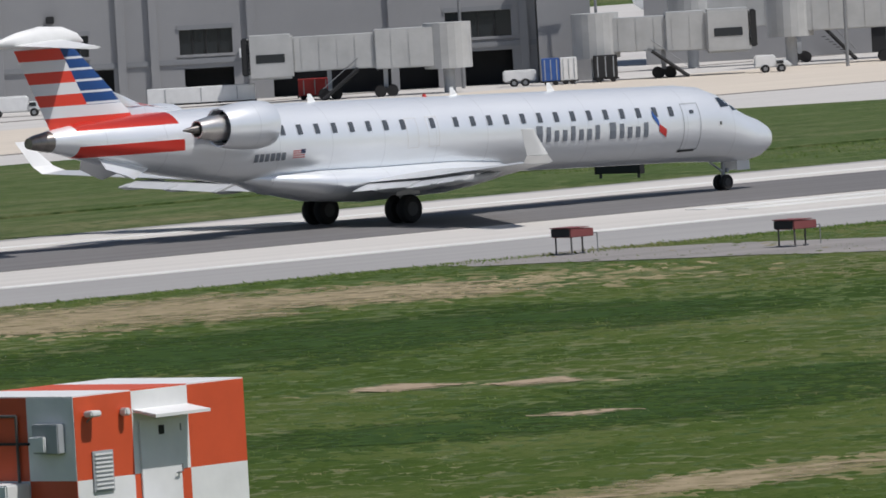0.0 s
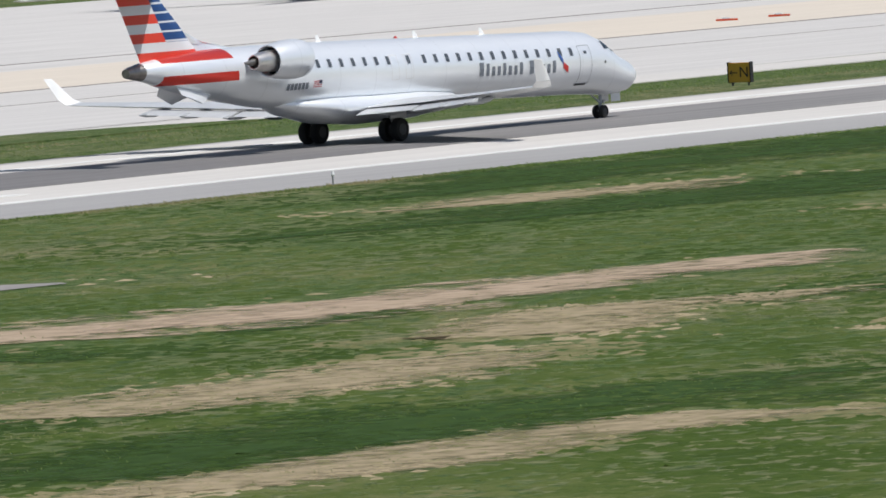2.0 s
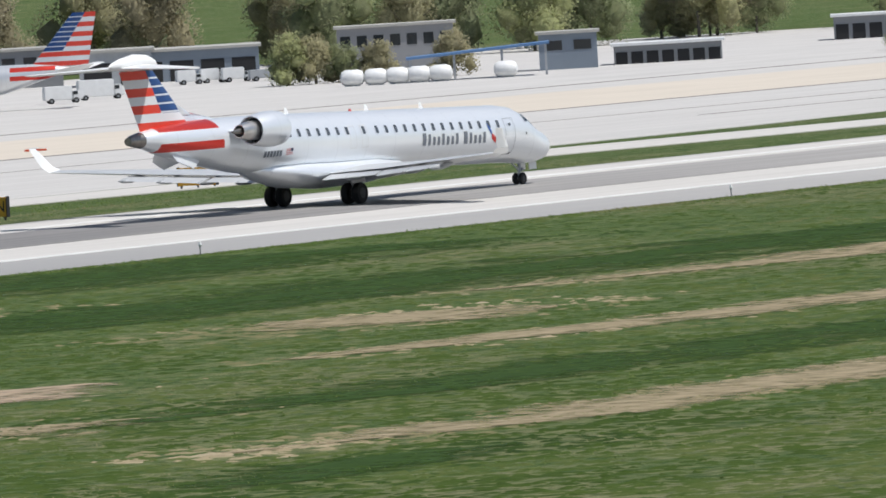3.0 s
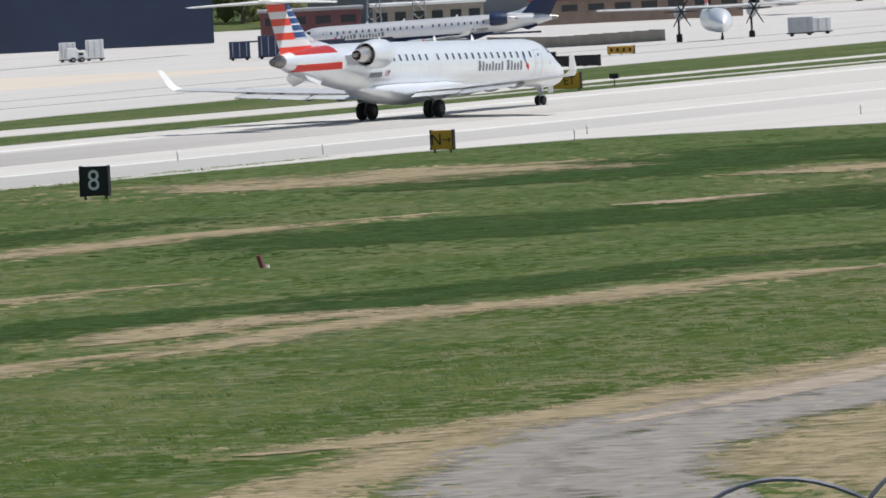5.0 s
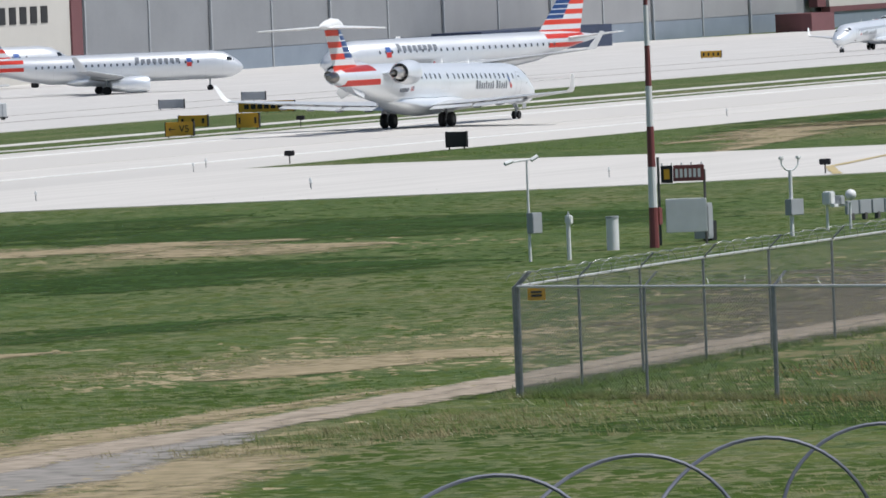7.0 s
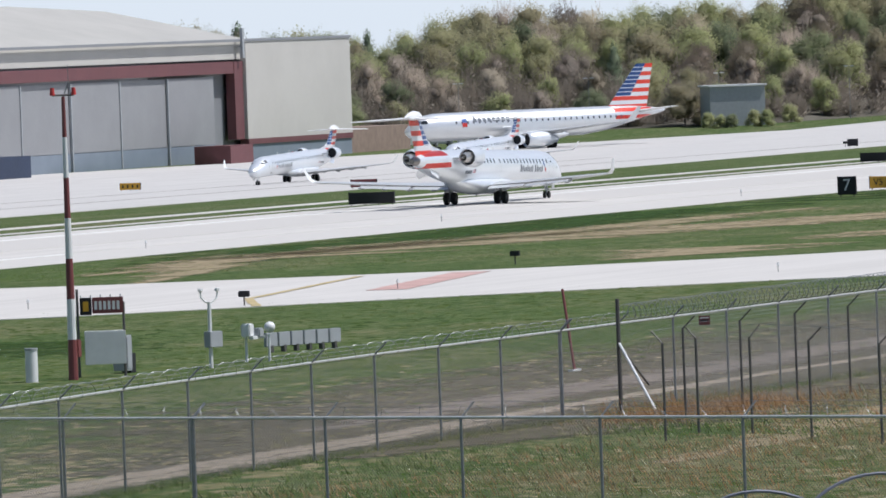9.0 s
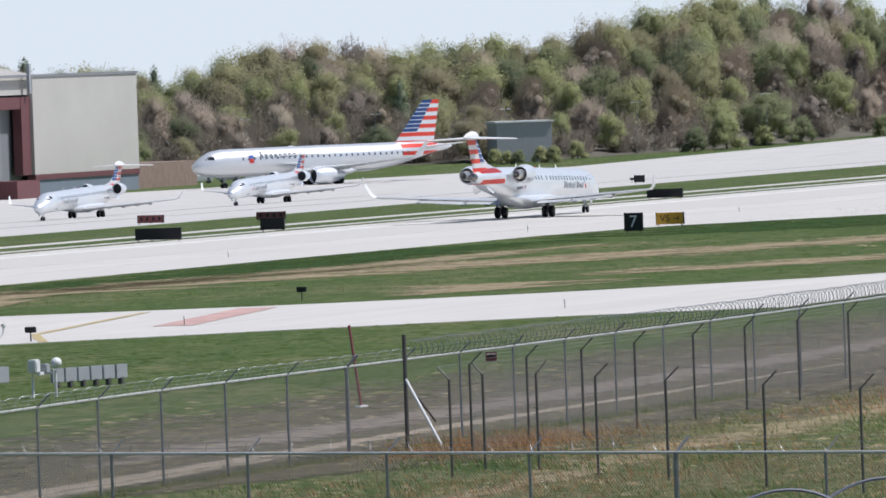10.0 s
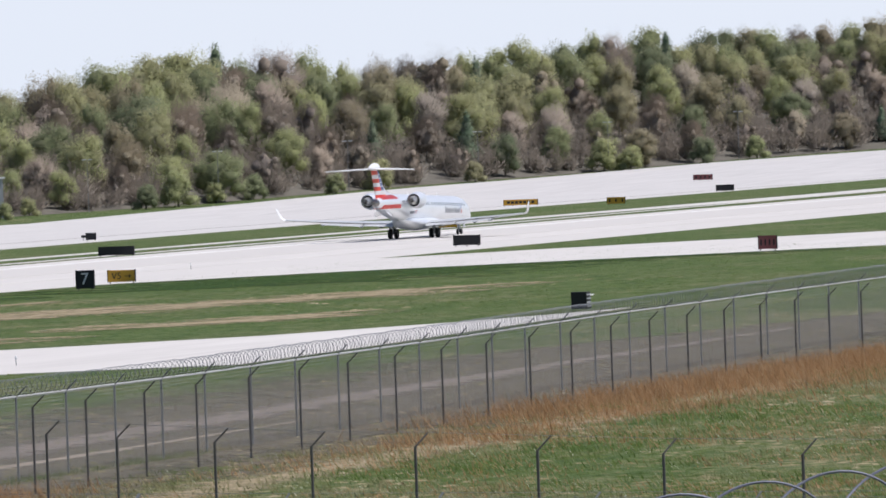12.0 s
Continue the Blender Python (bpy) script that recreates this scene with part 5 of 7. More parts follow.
def turboprop(m):
    ob = thing("turboprop", m, "small high-wing turboprop with a red and white fin", "airplane")
    bm = bmesh.new()
    loft(bm, [oval(x, z, w, r, 20) for x, z, w, r in ((11, 2.0, .1, .1), (10.3, 2.05, .7, .7), (9, 2.2, 1.2, 1.2), (6, 2.3, 1.35, 1.35), (-4, 2.3, 1.35, 1.35), (-9, 2.8, .8, .8), (-12, 3.2, .25, .3))])
    part("fuselage", bm, SKIN_PLAIN, ob, smooth=True)
    for s in (-1, 1):
        bm = bmesh.new()
        foil(bm, ((2.2, 0, 3.7), (-.6, 0, 3.7)), ((1.4, s * 13, 3.9), (-.2, s * 13, 3.9)), .14)
        part("wing", bm, WINGSKIN, ob, smooth=True)
        bm = bmesh.new()
        loft(bm, [oval(x, z, w, r, 16) for x, z, w, r in ((4.2, 3.4, .2, .2), (3.6, 3.4, .55, .55), (1, 3.2, .6, .8), (-2.5, 3.3, .2, .3))])
        bmesh.ops.translate(bm, vec=(0, s * 4, 0), verts=bm.verts[:])
        part("engine", bm, GREY, ob, smooth=True)
        for i in range(6):
            a = 2 * math.pi * i / 6
            bm = rodm((4.25, s * 4, 3.4), (4.25, s * 4 + 1.9 * math.cos(a), 3.4 + 1.9 * math.sin(a)), .12, .05, 5)
            part("propeller_blade", bm, DARK, ob)
        bm = rodm((0, s * 4 - .3, .45), (0, s * 4 + .3, .45), .45, n=16)
        rod(bm, (0, s * 4, .4), (0, s * 4, 2.8), .12)
        part("main_gear", bm, DARK, ob)
        bm = bmesh.new()
        foil(bm, ((-11.2, 0, 7.3), (-12.6, 0, 7.3)), ((-11.8, s * 3.9, 7.4), (-12.6, s * 3.9, 7.4)), .1)
        part("stabiliser", bm, WHITE, ob, smooth=True)
    bm = rodm((8.6, -.15, .3), (8.6, .15, .3), .3, n=14)
    rod(bm, (8.6, 0, .3), (8.6, 0, 1.4), .08)
    part("nose_gear", bm, DARK, ob)
    bm = bmesh.new()
    foil(bm, ((-8.8, 0, 3.4), (-12.2, 0, 3.4)), ((-10.9, 0, 7.4), (-12.7, 0, 7.4)), .1)
    part("fin", bm, FIN, ob, "red and white striped fin", smooth=True)
    return ob


turboprop(pose(1030, 484, ground_z(1030, 484), 0, 0, -150))


# ---- ground vehicles and ramp clutter ----
def van(m, label, colour, L=5.2, H=2.0, cab=True, category="van"):
    ob = thing("service_vehicle", m, label, category, "ramp vehicles")
    bm = boxm(-L / 2, L / 2 - (1.4 if cab else 0), -.95, .95, .45, H, bevel=.12)
    part("body", bm, colour, ob)
    if cab:
        bm = boxm(L / 2 - 1.45, L / 2, -.92, .92, .45, H * .72, bevel=.15)
        for v in bm.verts:
            if v.co.x > L / 2 - .6 and v.co.z > H * .55:
                v.co.x -= .35
        part("cab", bm, colour, ob)
        part("windscreen", boxm(L / 2 - 1.35, L / 2 - .75, -.96, .96, H * .5, H * .68), GLASS, ob)
    for x in (-L / 2 + .9, L / 2 - .95):
        for y in (-.9, .9):
            w = part("wheel", rodm((x, y - .12, .36), (x, y + .12, .36), .36, n=14), TYRE, ob)
            part("hub", rodm((x, y - .135, .36), (x, y + .135, .36), .18, n=10), STEEL, w)
    return ob


def bin_cart(m, label, colour, w=2.6, h=1.9):
    ob = thing("baggage_container", m, label, "container", "ramp containers")
    part("body", boxm(-w / 2, w / 2, -.9, .9, .4, .4 + h, bevel=.05), colour, ob)
    for i in range(3):
        x = -w / 2 + w * (i + .5) / 3
        part("rib", boxm(x - .04, x + .04, -.93, -.9, .5, .3 + h), GREY, ob)
    part("chassis", boxm(-w / 2 - .1, w / 2 + .1, -.8, .8, .28, .4), DARK, ob)
    for x in (-w / 2 + .4, w / 2 - .4):
        part("wheel", rodm((x, -.9, .22), (x, .9, .22), .22, n=12), TYRE, ob)
    return ob


T_AZ, T_R = 42.99, 880.0


def ramp(dx, dy=0.0):
    """A place beside the terminal: dx metres to the right of its middle, dy in front of it."""
    m = seen(T_AZ, T_R)
    return m @ pose(dx, -dy, 0)


van(ramp(-27, 14), "white pickup parked on the ramp", WHITE, 4.9, 1.75, True, "pickup")
van(ramp(36.5, 10), "white ramp tug under the jet bridge", WHITE, 3.2, 1.5, True, "tug")
van(ramp(15.2, 9), "white ramp tug beside the terminal", WHITE, 2.8, 1.4, False, "tug")
bin_cart(ramp(17.8, 11), "blue and white baggage container on wheels", BLUE, 1.5, 1.9)
bin_cart(ramp(19.3, 11), "white baggage container on wheels", WHITE, 1.4, 1.9)
bin_cart(ramp(22.4, 11), "dark green waste container on wheels", DARK, 2.0, 1.9)
bin_cart(ramp(-2.0, 13), "red equipment cart beside the jet bridge", RED, 2.8, 1.4)
bin_cart(ramp(-11.5, 15), "long white equipment trailer on the ramp", WHITE, 9.0, 1.3)
for az, r, c, L, H, lb in ((48.4, 1096, WHITE, 4.2, 2.2, "white box van on the ramp"), (48.63, 1100, GREY, 4.0, 1.6, "grey car on the ramp"), (48.79, 1107, DARK, 3.6, 2.0, "dark service truck on the ramp"),
                           (48.97, 1110, NAVY, 3.4, 2.0, "navy service truck on the ramp"), (49.15, 1096, WHITE, 3.4, 1.6, "white car on the ramp"), (48.2, 1094, WHITE, 3.0, 2.0, "white box truck on the ramp"),
                           (55.66, 1311, WHITE, 6.0, 2.6, "white fuel truck on the far ramp"), (56.16, 1386, WHITE, 4.0, 2.0, "white van on the far ramp"), (56.29, 1388, WHITE, 4.0, 2.0, "white van on the far ramp"),
                           (56.42, 1386, WHITE, 4.4, 2.0, "white van on the far ramp"), (56.57, 1380, GREY, 4.4, 1.6, "grey car on the far ramp"), (55.45, 1300, WHITE, 5.0, 2.2, "white truck on the far ramp"), (66.0, 1540, GREY, 4.0, 1.8, "grey van by the hangar"),
                           (61.3, 1348, WHITE, 3.0, 1.9, "white van on the far ramp"), (60.6, 1380, GREY, 4.0, 2.0, "grey van on the far ramp"), (70.95, 2030, WHITE, 4.5, 1.6, "white car parked by the trees"), (71.1, 2035, GREY, 4.5, 1.6, "grey car parked by the trees"), (71.25, 2032, WHITE, 4.5, 1.6, "white car parked by the trees")):
    van(seen(az, r, 8), lb, c, L, H)
for az, r, c, w, h in ((53.17, 1290, GREY, 2.2, 1.7), (53.3, 1290, GREY, 2.2, 1.7), (53.45, 1300, CLAD_SLATE, 2.6, 2.4), (53.6, 1300, CLAD_SLATE, 2.6, 2.2), (62.2, 1300, NAVY, 2.6, 2.0), (62.36, 1300, NAVY, 2.6, 2.6), (61.25, 1352, WHITE, 2.2, 2.2), (61.4, 1352, WHITE, 2.4, 2.4), (65.3, 1075, GREY, 2.6, 1.6), (65.4, 1078, WHITE, 2.6, 1.4)):
    bin_cart(seen(az, r), "grey freight container on the ramp" if c is GREY else ("white water tank cart on the ramp" if c is WHITE else "dark blue freight container on the ramp"), c, w, h)
for az, r, w in ((46.75, 839.5, 5.6), (49.08, 880, 3.0), (46.2, 836, 4.0)):
    ob = thing("jersey_barrier", seen(az, r), "dark low plastic barrier on the apron", "barrier", "apron barriers")
    bm = boxm(-w / 2, w / 2, -.3, .3, 0, .95)
    for v in bm.verts:
        if v.co.z > .5:
            v.co.y *= .5
    part("barrier_body", bm, DARK, ob)
    for i in range(int(w)):
        part("joint", boxm(-w / 2 + i + .48, -w / 2 + i + .52, -.32, .32, 0, .9), BLACK, ob)
for az, r in ((54.99, 1026), (55.28, 1032)):
    ob = thing("wheel_chock_rack", seen(az, r), "low orange and white chock rack on the apron", "rack")
    part("rack_base", boxm(-1.1, 1.1, -.3, .3, .05, .25, bevel=.03), ORANGE, ob)
    part("rack_top", boxm(-.5, .3, -.25, .25, .25, .4, bevel=.03), WHITE, ob)


# ---- terminal and jet bridges ----
def wall_with_openings(parent, x0, x1, z0, z1, y, holes, mat, thick=.4):
    """A wall cut through by rectangular openings (x0, x1, z0, z1)."""
    xs = sorted({x0, x1, *(h[0] for h in holes), *(h[1] for h in holes)})
    zs = sorted({z0, z1, *(h[2] for h in holes), *(h[3] for h in holes)})
    bm = bmesh.new()
    for a, b in zip(xs, xs[1:]):
        for c, d in zip(zs, zs[1:]):
            cx, cz = (a + b) / 2, (c + d) / 2
            if not any(h[0] < cx < h[1] and h[2] < cz < h[3] for h in holes):
                box(bm, a, b, y, y + thick, c, d)
    bmesh.ops.remove_doubles(bm, verts=bm.verts[:], dist=.001)
    return part("wall", bm, mat, parent)


def terminal():
    ob = thing("terminal", seen(T_AZ, T_R), "grey airport terminal with recessed windows and service bays", "building")
    holes = [(-13.3, -8.8, 4.1, 6.2), (9.3, 14.9, 4.2, 6.4), (-13.0, -8.8, .6, 2.9), (-5.5, 8.5, 0, 3.2), (10.8, 14.9, 0, 3.0), (-24, -21, 4.4, 6.2), (-23, -19, 0, 3.2)]
    wall_with_openings(ob, -40, 17, -1, 12, 0, holes, CLAD)
    for x0, x1, z0, z1 in holes:
        if z0 > 3.5:
            w = part("window", boxm(x0, x1, .25, .33, z0, z1), GLASS, ob)
            n = 4
            for i in range(n + 1):
                xx = x0 + (x1 - x0) * i / n
                part("mullion", boxm(xx - .06, xx + .06, .16, .26, z0, z1), DARK, w)
            part("sill", boxm(x0 - .15, x1 + .15, -.18, .1, z0 - .22, z0 - .02), CLAD, ob)
            part("header", boxm(x0 - .15, x1 + .15, -.1, .1, z1 + .02, z1 + .4), CLAD_GREY, ob)
        else:
            # bay back and ceiling near-black: the shade inside is put into their colour
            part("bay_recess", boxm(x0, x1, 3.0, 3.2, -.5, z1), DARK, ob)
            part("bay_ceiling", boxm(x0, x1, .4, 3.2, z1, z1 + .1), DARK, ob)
    part("rear_block", boxm(-40, 17, 3.4, 22, -1, 11.5), CLAD_GREY, ob)
    part("roof", boxm(-40.5, 17.5, -.6, 22.5, 12, 12.5), ROOFING, ob)
    for x in (-29, -18.6, -15.8, -7.5, 4.5, 15.6):
        part("pilaster", boxm(x, x + .7, -.35, -.002, -1, 12), CLAD, ob)
    part("stair_tower", boxm(17.1, 21.6, -2.4, 6, -1, 13), CLAD, ob)
    part("fascia_band", boxm(-40, 17, -.14, -.002, 3.3, 3.75), CLAD_GREY, ob)
    lam = part("wall_lamp", boxm(-24.5, -23.8, -.5, -.05, 7.4, 8.0, bevel=.05), DARK, ob)
    part("wall_lamp", boxm(-8.3, -7.6, -.5, -.05, 3.6, 4.4, bevel=.05), WHITE, ob)
    # the far concourse
    o2 = thing("concourse", seen(T_AZ + 4.2, T_R + 38), "grey upper concourse behind the gates", "building")
    holes = [(-21 + i * 8, -16.5 + i * 8, 4.2, 6.4) for i in range(2)] + [(-20 + i * 9, -14 + i * 9, 0, 2.6) for i in range(2)]
    wall_with_openings(o2, -40, 2, -1, 12, 0, holes, CLAD)
    for x0, x1, z0, z1 in holes:
        # concourse bays: near-black sheets behind the wall stand for the shade inside
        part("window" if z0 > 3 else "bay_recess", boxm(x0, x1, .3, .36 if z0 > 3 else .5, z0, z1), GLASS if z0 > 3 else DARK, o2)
    part("rear_block", boxm(-40, 2, .6, 20, -1, 11.8), CLAD_GREY, o2)
    part("roof", boxm(-40.4, 2.4, -.5, 20.5, 12, 12.5), ROOFING, o2)


terminal()


def jet_bridge(m, length, label, cab_left=True, rise=2.5, support=(.35, .75), stairs=True):
    ob = thing("jet_bridge", m, label, "jet bridge", "jet bridges")
    d = -1 if cab_left else 1
    body = part("tunnel", boxm(-length / 2, length / 2 * .2, -1.4, 1.4, rise, rise + 2.9, bevel=.08), BRIDGE, ob)
    part("tunnel_section", boxm(length / 2 * .16, length / 2, -1.65, 1.65, rise - .15, rise + 3.15, bevel=.08), BRIDGE, ob)
    for i in range(int(length / 1.5)):
        x = -length / 2 + .7 + i * 1.5
        s = 1.41 if x < length / 2 * .16 else 1.66
        part("panel_rib", boxm(x - .04, x + .04, -s - .03, s + .03, rise + .15, rise + 2.7), BRIDGE, ob)
    xc = d * (length / 2 + 1.9)
    cab = part("cab", boxm(xc - 1.9, xc + 1.9, -2.0, 2.0, rise - .5, rise + 3.2, bevel=.2), BRIDGE, ob)
    part("cab_hood", boxm(xc + d * 1.95 - .45, xc + d * 1.95 + .45, -1.8, 1.8, rise - .1, rise + 3.0, bevel=.1), DARK, cab)
    part("cab_window", boxm(xc - 1.2, xc + 1.2, -2.03, -1.99, rise + .9, rise + 1.6), GLASS, cab)
    part("rotunda", rodm((-d * (length / 2 + 1.2), 0, rise - .4), (-d * (length / 2 + 1.2), 0, rise + 3.4), 2.0, n=20), BRIDGE, ob)
    part("rotunda_column", rodm((-d * (length / 2 + 1.2), 0, 0), (-d * (length / 2 + 1.2), 0, rise - .4), .5, n=14), GREY, ob)
    for k in support:
        x = d * (k - .5) * length
        part("column", boxm(x - .18, x + .18, -.9, -.6, .6, rise), GREY, ob)
        part("column", boxm(x - .18, x + .18, .6, .9, .6, rise), GREY, ob)
        part("bogie", boxm(x - .7, x + .7, -1.3, 1.3, .4, .8, bevel=.05), DARK, ob)
        for y in (-1.2, 1.2):
            part("bogie_wheel", rodm((x - .5, y - .2, .5), (x - .5, y + .2, .5), .5, n=14), TYRE, ob)
            part("bogie_wheel", rodm((x + .5, y - .2, .5), (x + .5, y + .2, .5), .5, n=14), TYRE, ob)
    if stairs:
        x = d * length * .3
        for i in range(10):
            part("step", boxm(x - d * i * .3 - .16, x - d * i * .3 + .16, -2.5, -1.6, i * .24, i * .24 + .05), DARK, ob)
        for y in (-2.5, -1.6):
            part("stringer", rodm((x, y, .1), (x - d * 3, y, rise), .16), DARK, ob)
            part("handrail", rodm((x, y, 1.0), (x - d * 3, y, rise + .9), .035), STEEL, ob)
    return ob


jet_bridge(ramp(2.2, 16), 11.7, "ribbed pale jet bridge with a dark-hooded cab", True, 2.5)
jet_bridge(ramp(27.0, 8), 8.0, "sloping pale jet bridge with external stairs", False, 2.4, (.55,))
jet_bridge(ramp(52.0, -6), 24, "long pale jet bridge reaching a parked airliner", False, 3.0, (.3, .9))
jet_bridge(ramp(40.0, -18), 16, "pale jet bridge behind the gate", False, 3.4, (.5,))
for dx, hgt in ((10.5, 14), (22.0, 13), (43, 14)):
    ob = thing("ramp_light_pole", ramp(dx, 5), "tall grey ramp lighting pole", "pole")
    part("pole", rodm((0, 0, 0), (0, 0, hgt), .16, .1, 10), STEEL, ob)
    part("lamp_bar", boxm(-.9, .9, -.1, .1, hgt, hgt + .2), GREY, ob)


# ---- hangars and other buildings ----
def hangar():
    y0, x0, x1, top = 655.0, 1398.0, 1858.0, 13.0
    base = -9.2
    ob = thing("maintenance_hangar", pose(0, 0, 0), "long cream maintenance hangar with maroon door frames", "hangar")
    part("end_wall", boxm(x0, x0 + 62, y0, y0 + .6, base, top), CLAD_CREAM, ob, "cream end wall with a dark sign")
    part("door_wall", boxm(x0 + 66, 1752, y0 + .5, y0 + 1.2, base, top - 3.4), CLAD_GREY, ob)
    part("upper_wall", boxm(x0 + 62, 1800, y0, y0 + 1.2, top - 3.2, top), CLAD_CREAM, ob)
    part("end_wall", boxm(1800, x1, y0 - 1, y0 + .6, base + 4.2, top), CLAD_CREAM, ob)
    part("low_wall", boxm(1800, x1, y0 - .8, y0 + .6, base, base + 3.2), CLAD_SLATE, ob)
    part("trim_band", boxm(1800, x1, y0 - 1.1, y0 + .6, base + 3.2, base + 4.2), MAROON, ob)
    part("door_frame", boxm(1660, 1800, y0 - .4, y0 + 1.2, top - 5.8, top - 3.6), MAROON, ob)
    part("door_frame", boxm(1795, 1799.5, y0 - .5, y0 + 1.2, base + 4.2, top - 3.6), MAROON, ob)
    part("door_frame", boxm(x0 + 62, x0 + 66, y0 - .3, y0 + 1.2, base, top), MAROON, ob)
    for i in range(13):
        xa = x0 + 68 + i * 24.6
        door = part("hangar_door", boxm(xa, xa + 24.0, y0 + .1 + (i % 2) * .3, y0 + .3 + (i % 2) * .3, base + 3.6, top - 6.3), CLAD if xa > 1600 else CLAD_GREY, ob)
        part("door_kickplate", boxm(xa, xa + 24.0, y0 + .05 + (i % 2) * .3, y0 + .3 + (i % 2) * .3, base, base + 3.5), CLAD_SLATE, ob)
        part("door_seam", boxm(xa - .5, xa - .1, y0 - .1, y0 + .3, base, top - 6.3), GREY, ob)
    part("side_wall", boxm(x1 - .6, x1, y0 + .6, y0 + 70, base, top), CLAD_CREAM, ob)
    part("rear_block", boxm(x0, x1 - .7, y0 + 2, y0 + 70, base, top - .5), CLAD_GREY, ob)
    bm = bmesh.new()
    loft(bm, [[(x, y0 + 4, top), (x, y0 + 34, top + h), (x, y0 + 68, top), (x, y0 + 68, top - .4), (x, y0 + 4, top - .4)] for x, h in ((x0 + 60, 8.0), (1770, 8.0), (1820, 6.6), (1850, 1.0))])
    part("roof", bm, ROOFING, ob)
    part("parapet", boxm(x0 - .3, x1 + .3, y0 - 1.2, y0 - .5, top, top + .5), CLAD_GREY, ob)
    part("downpipe", boxm(1797, 1798, y0 - 1.6, y0 - 1.1, top - 3, top + 2.5), GREY, ob)
    for i in range(10):
        part("sign_bar", boxm(x0 + 16 + i * 3.9, x0 + 18.4 + i * 3.9, y0 - .12, y0 - .02, .3, 2.9), DARK, ob)
    part("office_annexe", boxm(1862, 1900, y0 + 2, y0 + 16, base, base + 5), BRICK, ob, "brown masonry annexe")
    part("low_block", boxm(1600, 1660, y0 - 12, y0 - 3, base, base + 4), CLAD_NAVY, ob)
    part("tow_shed", boxm(1760, 1772, y0 - 12, y0 - 5, base, base + 3.5), MAROON, ob)


hangar()


def block(az, r, w, d, h, wall, roof, label, turn=0.0, bays=0, base=-1.0, windows=0, overhang=.4):
    ob = thing("ramp_building", seen(az, r, turn), label, "building", "ramp buildings")
    part("wall", boxm(-w / 2, w / 2, 0, d, base, h), wall, ob)
    part("roof", boxm(-w / 2 - overhang, w / 2 + overhang, -overhang, d + overhang, h, h + .35), roof, ob)
    for i in range(bays):
        x = -w / 2 + w * (i + .5) / bays
        part("bay_door", boxm(x - w / bays * .38, x + w / bays * .38, -.06, -.004, base, h * .68), DARK, ob)
    for i in range(windows):
        x = -w / 2 + w * (i + .5) / windows
        part("window", boxm(x - w / windows * .3, x + w / windows * .3, -.05, -.004, h * .55, h * .82), GLASS, ob)
    return ob


block(56.2, 1420, 17, 20, 4.2, CLAD_SLATE, ROOFING, "low slate-blue freight shed with open bays", bays=4)
block(55.75, 1416, 10, 16, 4.6, GREY, ROOFING, "grey freight shed with a pale roof", bays=2)
block(55.1, 1440, 18, 16, 5.2, CLAD_GREY, ROOFING, "grey workshop with a low roof", windows=6)
block(54.1, 1400, 12, 14, 6.4, CLAD_SLATE, MAROON, "slate workshop with a red-brown roof edge", windows=4)
block(53.4, 1420, 16, 14, 8, CLAD_GREY, ROOFING, "grey ramp building behind the cargo jet", windows=5)
block(58.25, 1330, 7.5, 10, 4.6, CLAD_SLATE, ROOFING, "small slate-grey pump house building", windows=2)
block(58.8, 1340, 14, 10, 2.4, CLAD_GREY, WHITE, "low grey store with many bays", bays=7)
block(57.3, 1420, 16, 12, 5.8, CLAD, ROOFING, "pale depot building among trees", windows=7)
block(61.45, 1450, 31, 30, 11, CLAD_NAVY, CLAD_NAVY, "large dark navy hangar beyond the ramp", windows=0)
block(60.62, 1446, 11, 30, 9, CLAD, ROOFING, "pale hangar end wall with dark bars", bays=0)
block(60.0, 1440, 14, 10, 3.2, CLAD_GREY, WHITE, "long pale roofed loading dock", bays=6)
block(62.6, 1440, 14, 14, 4.0, MAROON, CLAD, "workshop with a maroon base wall", windows=4)
block(63.25, 1400, 15, 12, 4.6, TAN_WALL, WHITE, "tan masonry workshop with pale roof", windows=6)
block(64.4, 1460, 30, 14, 3.4, BRICK, MAROON, "low brown masonry storehouse", windows=8)
block(72.74, 2140, 11.5, 12, 8.2, GREY, WHITE, "pale grey warehouse at the wood's edge", turn=10)
block(65.6, 1600, 8, 8, 4, CLAD_GREY, WHITE, "small grey hut by the hangar", windows=2)

for i, (xa, ya, xb, yb) in enumerate(((1157, 575, 1118, 532),)):
    ob = thing("blast_wall", pose(0, 0, 0), "low tan masonry wall along the taxiway", "wall")
    n = 12
    for k in range(n):
        a, b = Vector((xa + (xb - xa) * k / n, ya + (yb - ya) * k / n, 0)), Vector((xa + (xb - xa) * (k + 1) / n, ya + (yb - ya) * (k + 1) / n, 0))
        z = ground_z(a.x, a.y)
        bm = bmesh.new()
        vs = [bm.verts.new(v) for v in ((a.x, a.y, z - 1), (b.x, b.y, z - 1), (b.x, b.y, z + 1.5), (a.x, a.y, z + 1.5))]
        f = bm.faces.new(vs)
        ex = bmesh.ops.extrude_face_region(bm, geom=[f])
        bmesh.ops.translate(bm, vec=(.3, .3, 0), verts=[v for v in ex["geom"] if isinstance(v, bmesh.types.BMVert)])
        bmesh.ops.recalc_face_normals(bm, faces=bm.faces[:])
        part("wall_panel", bm, TAN_WALL, ob)


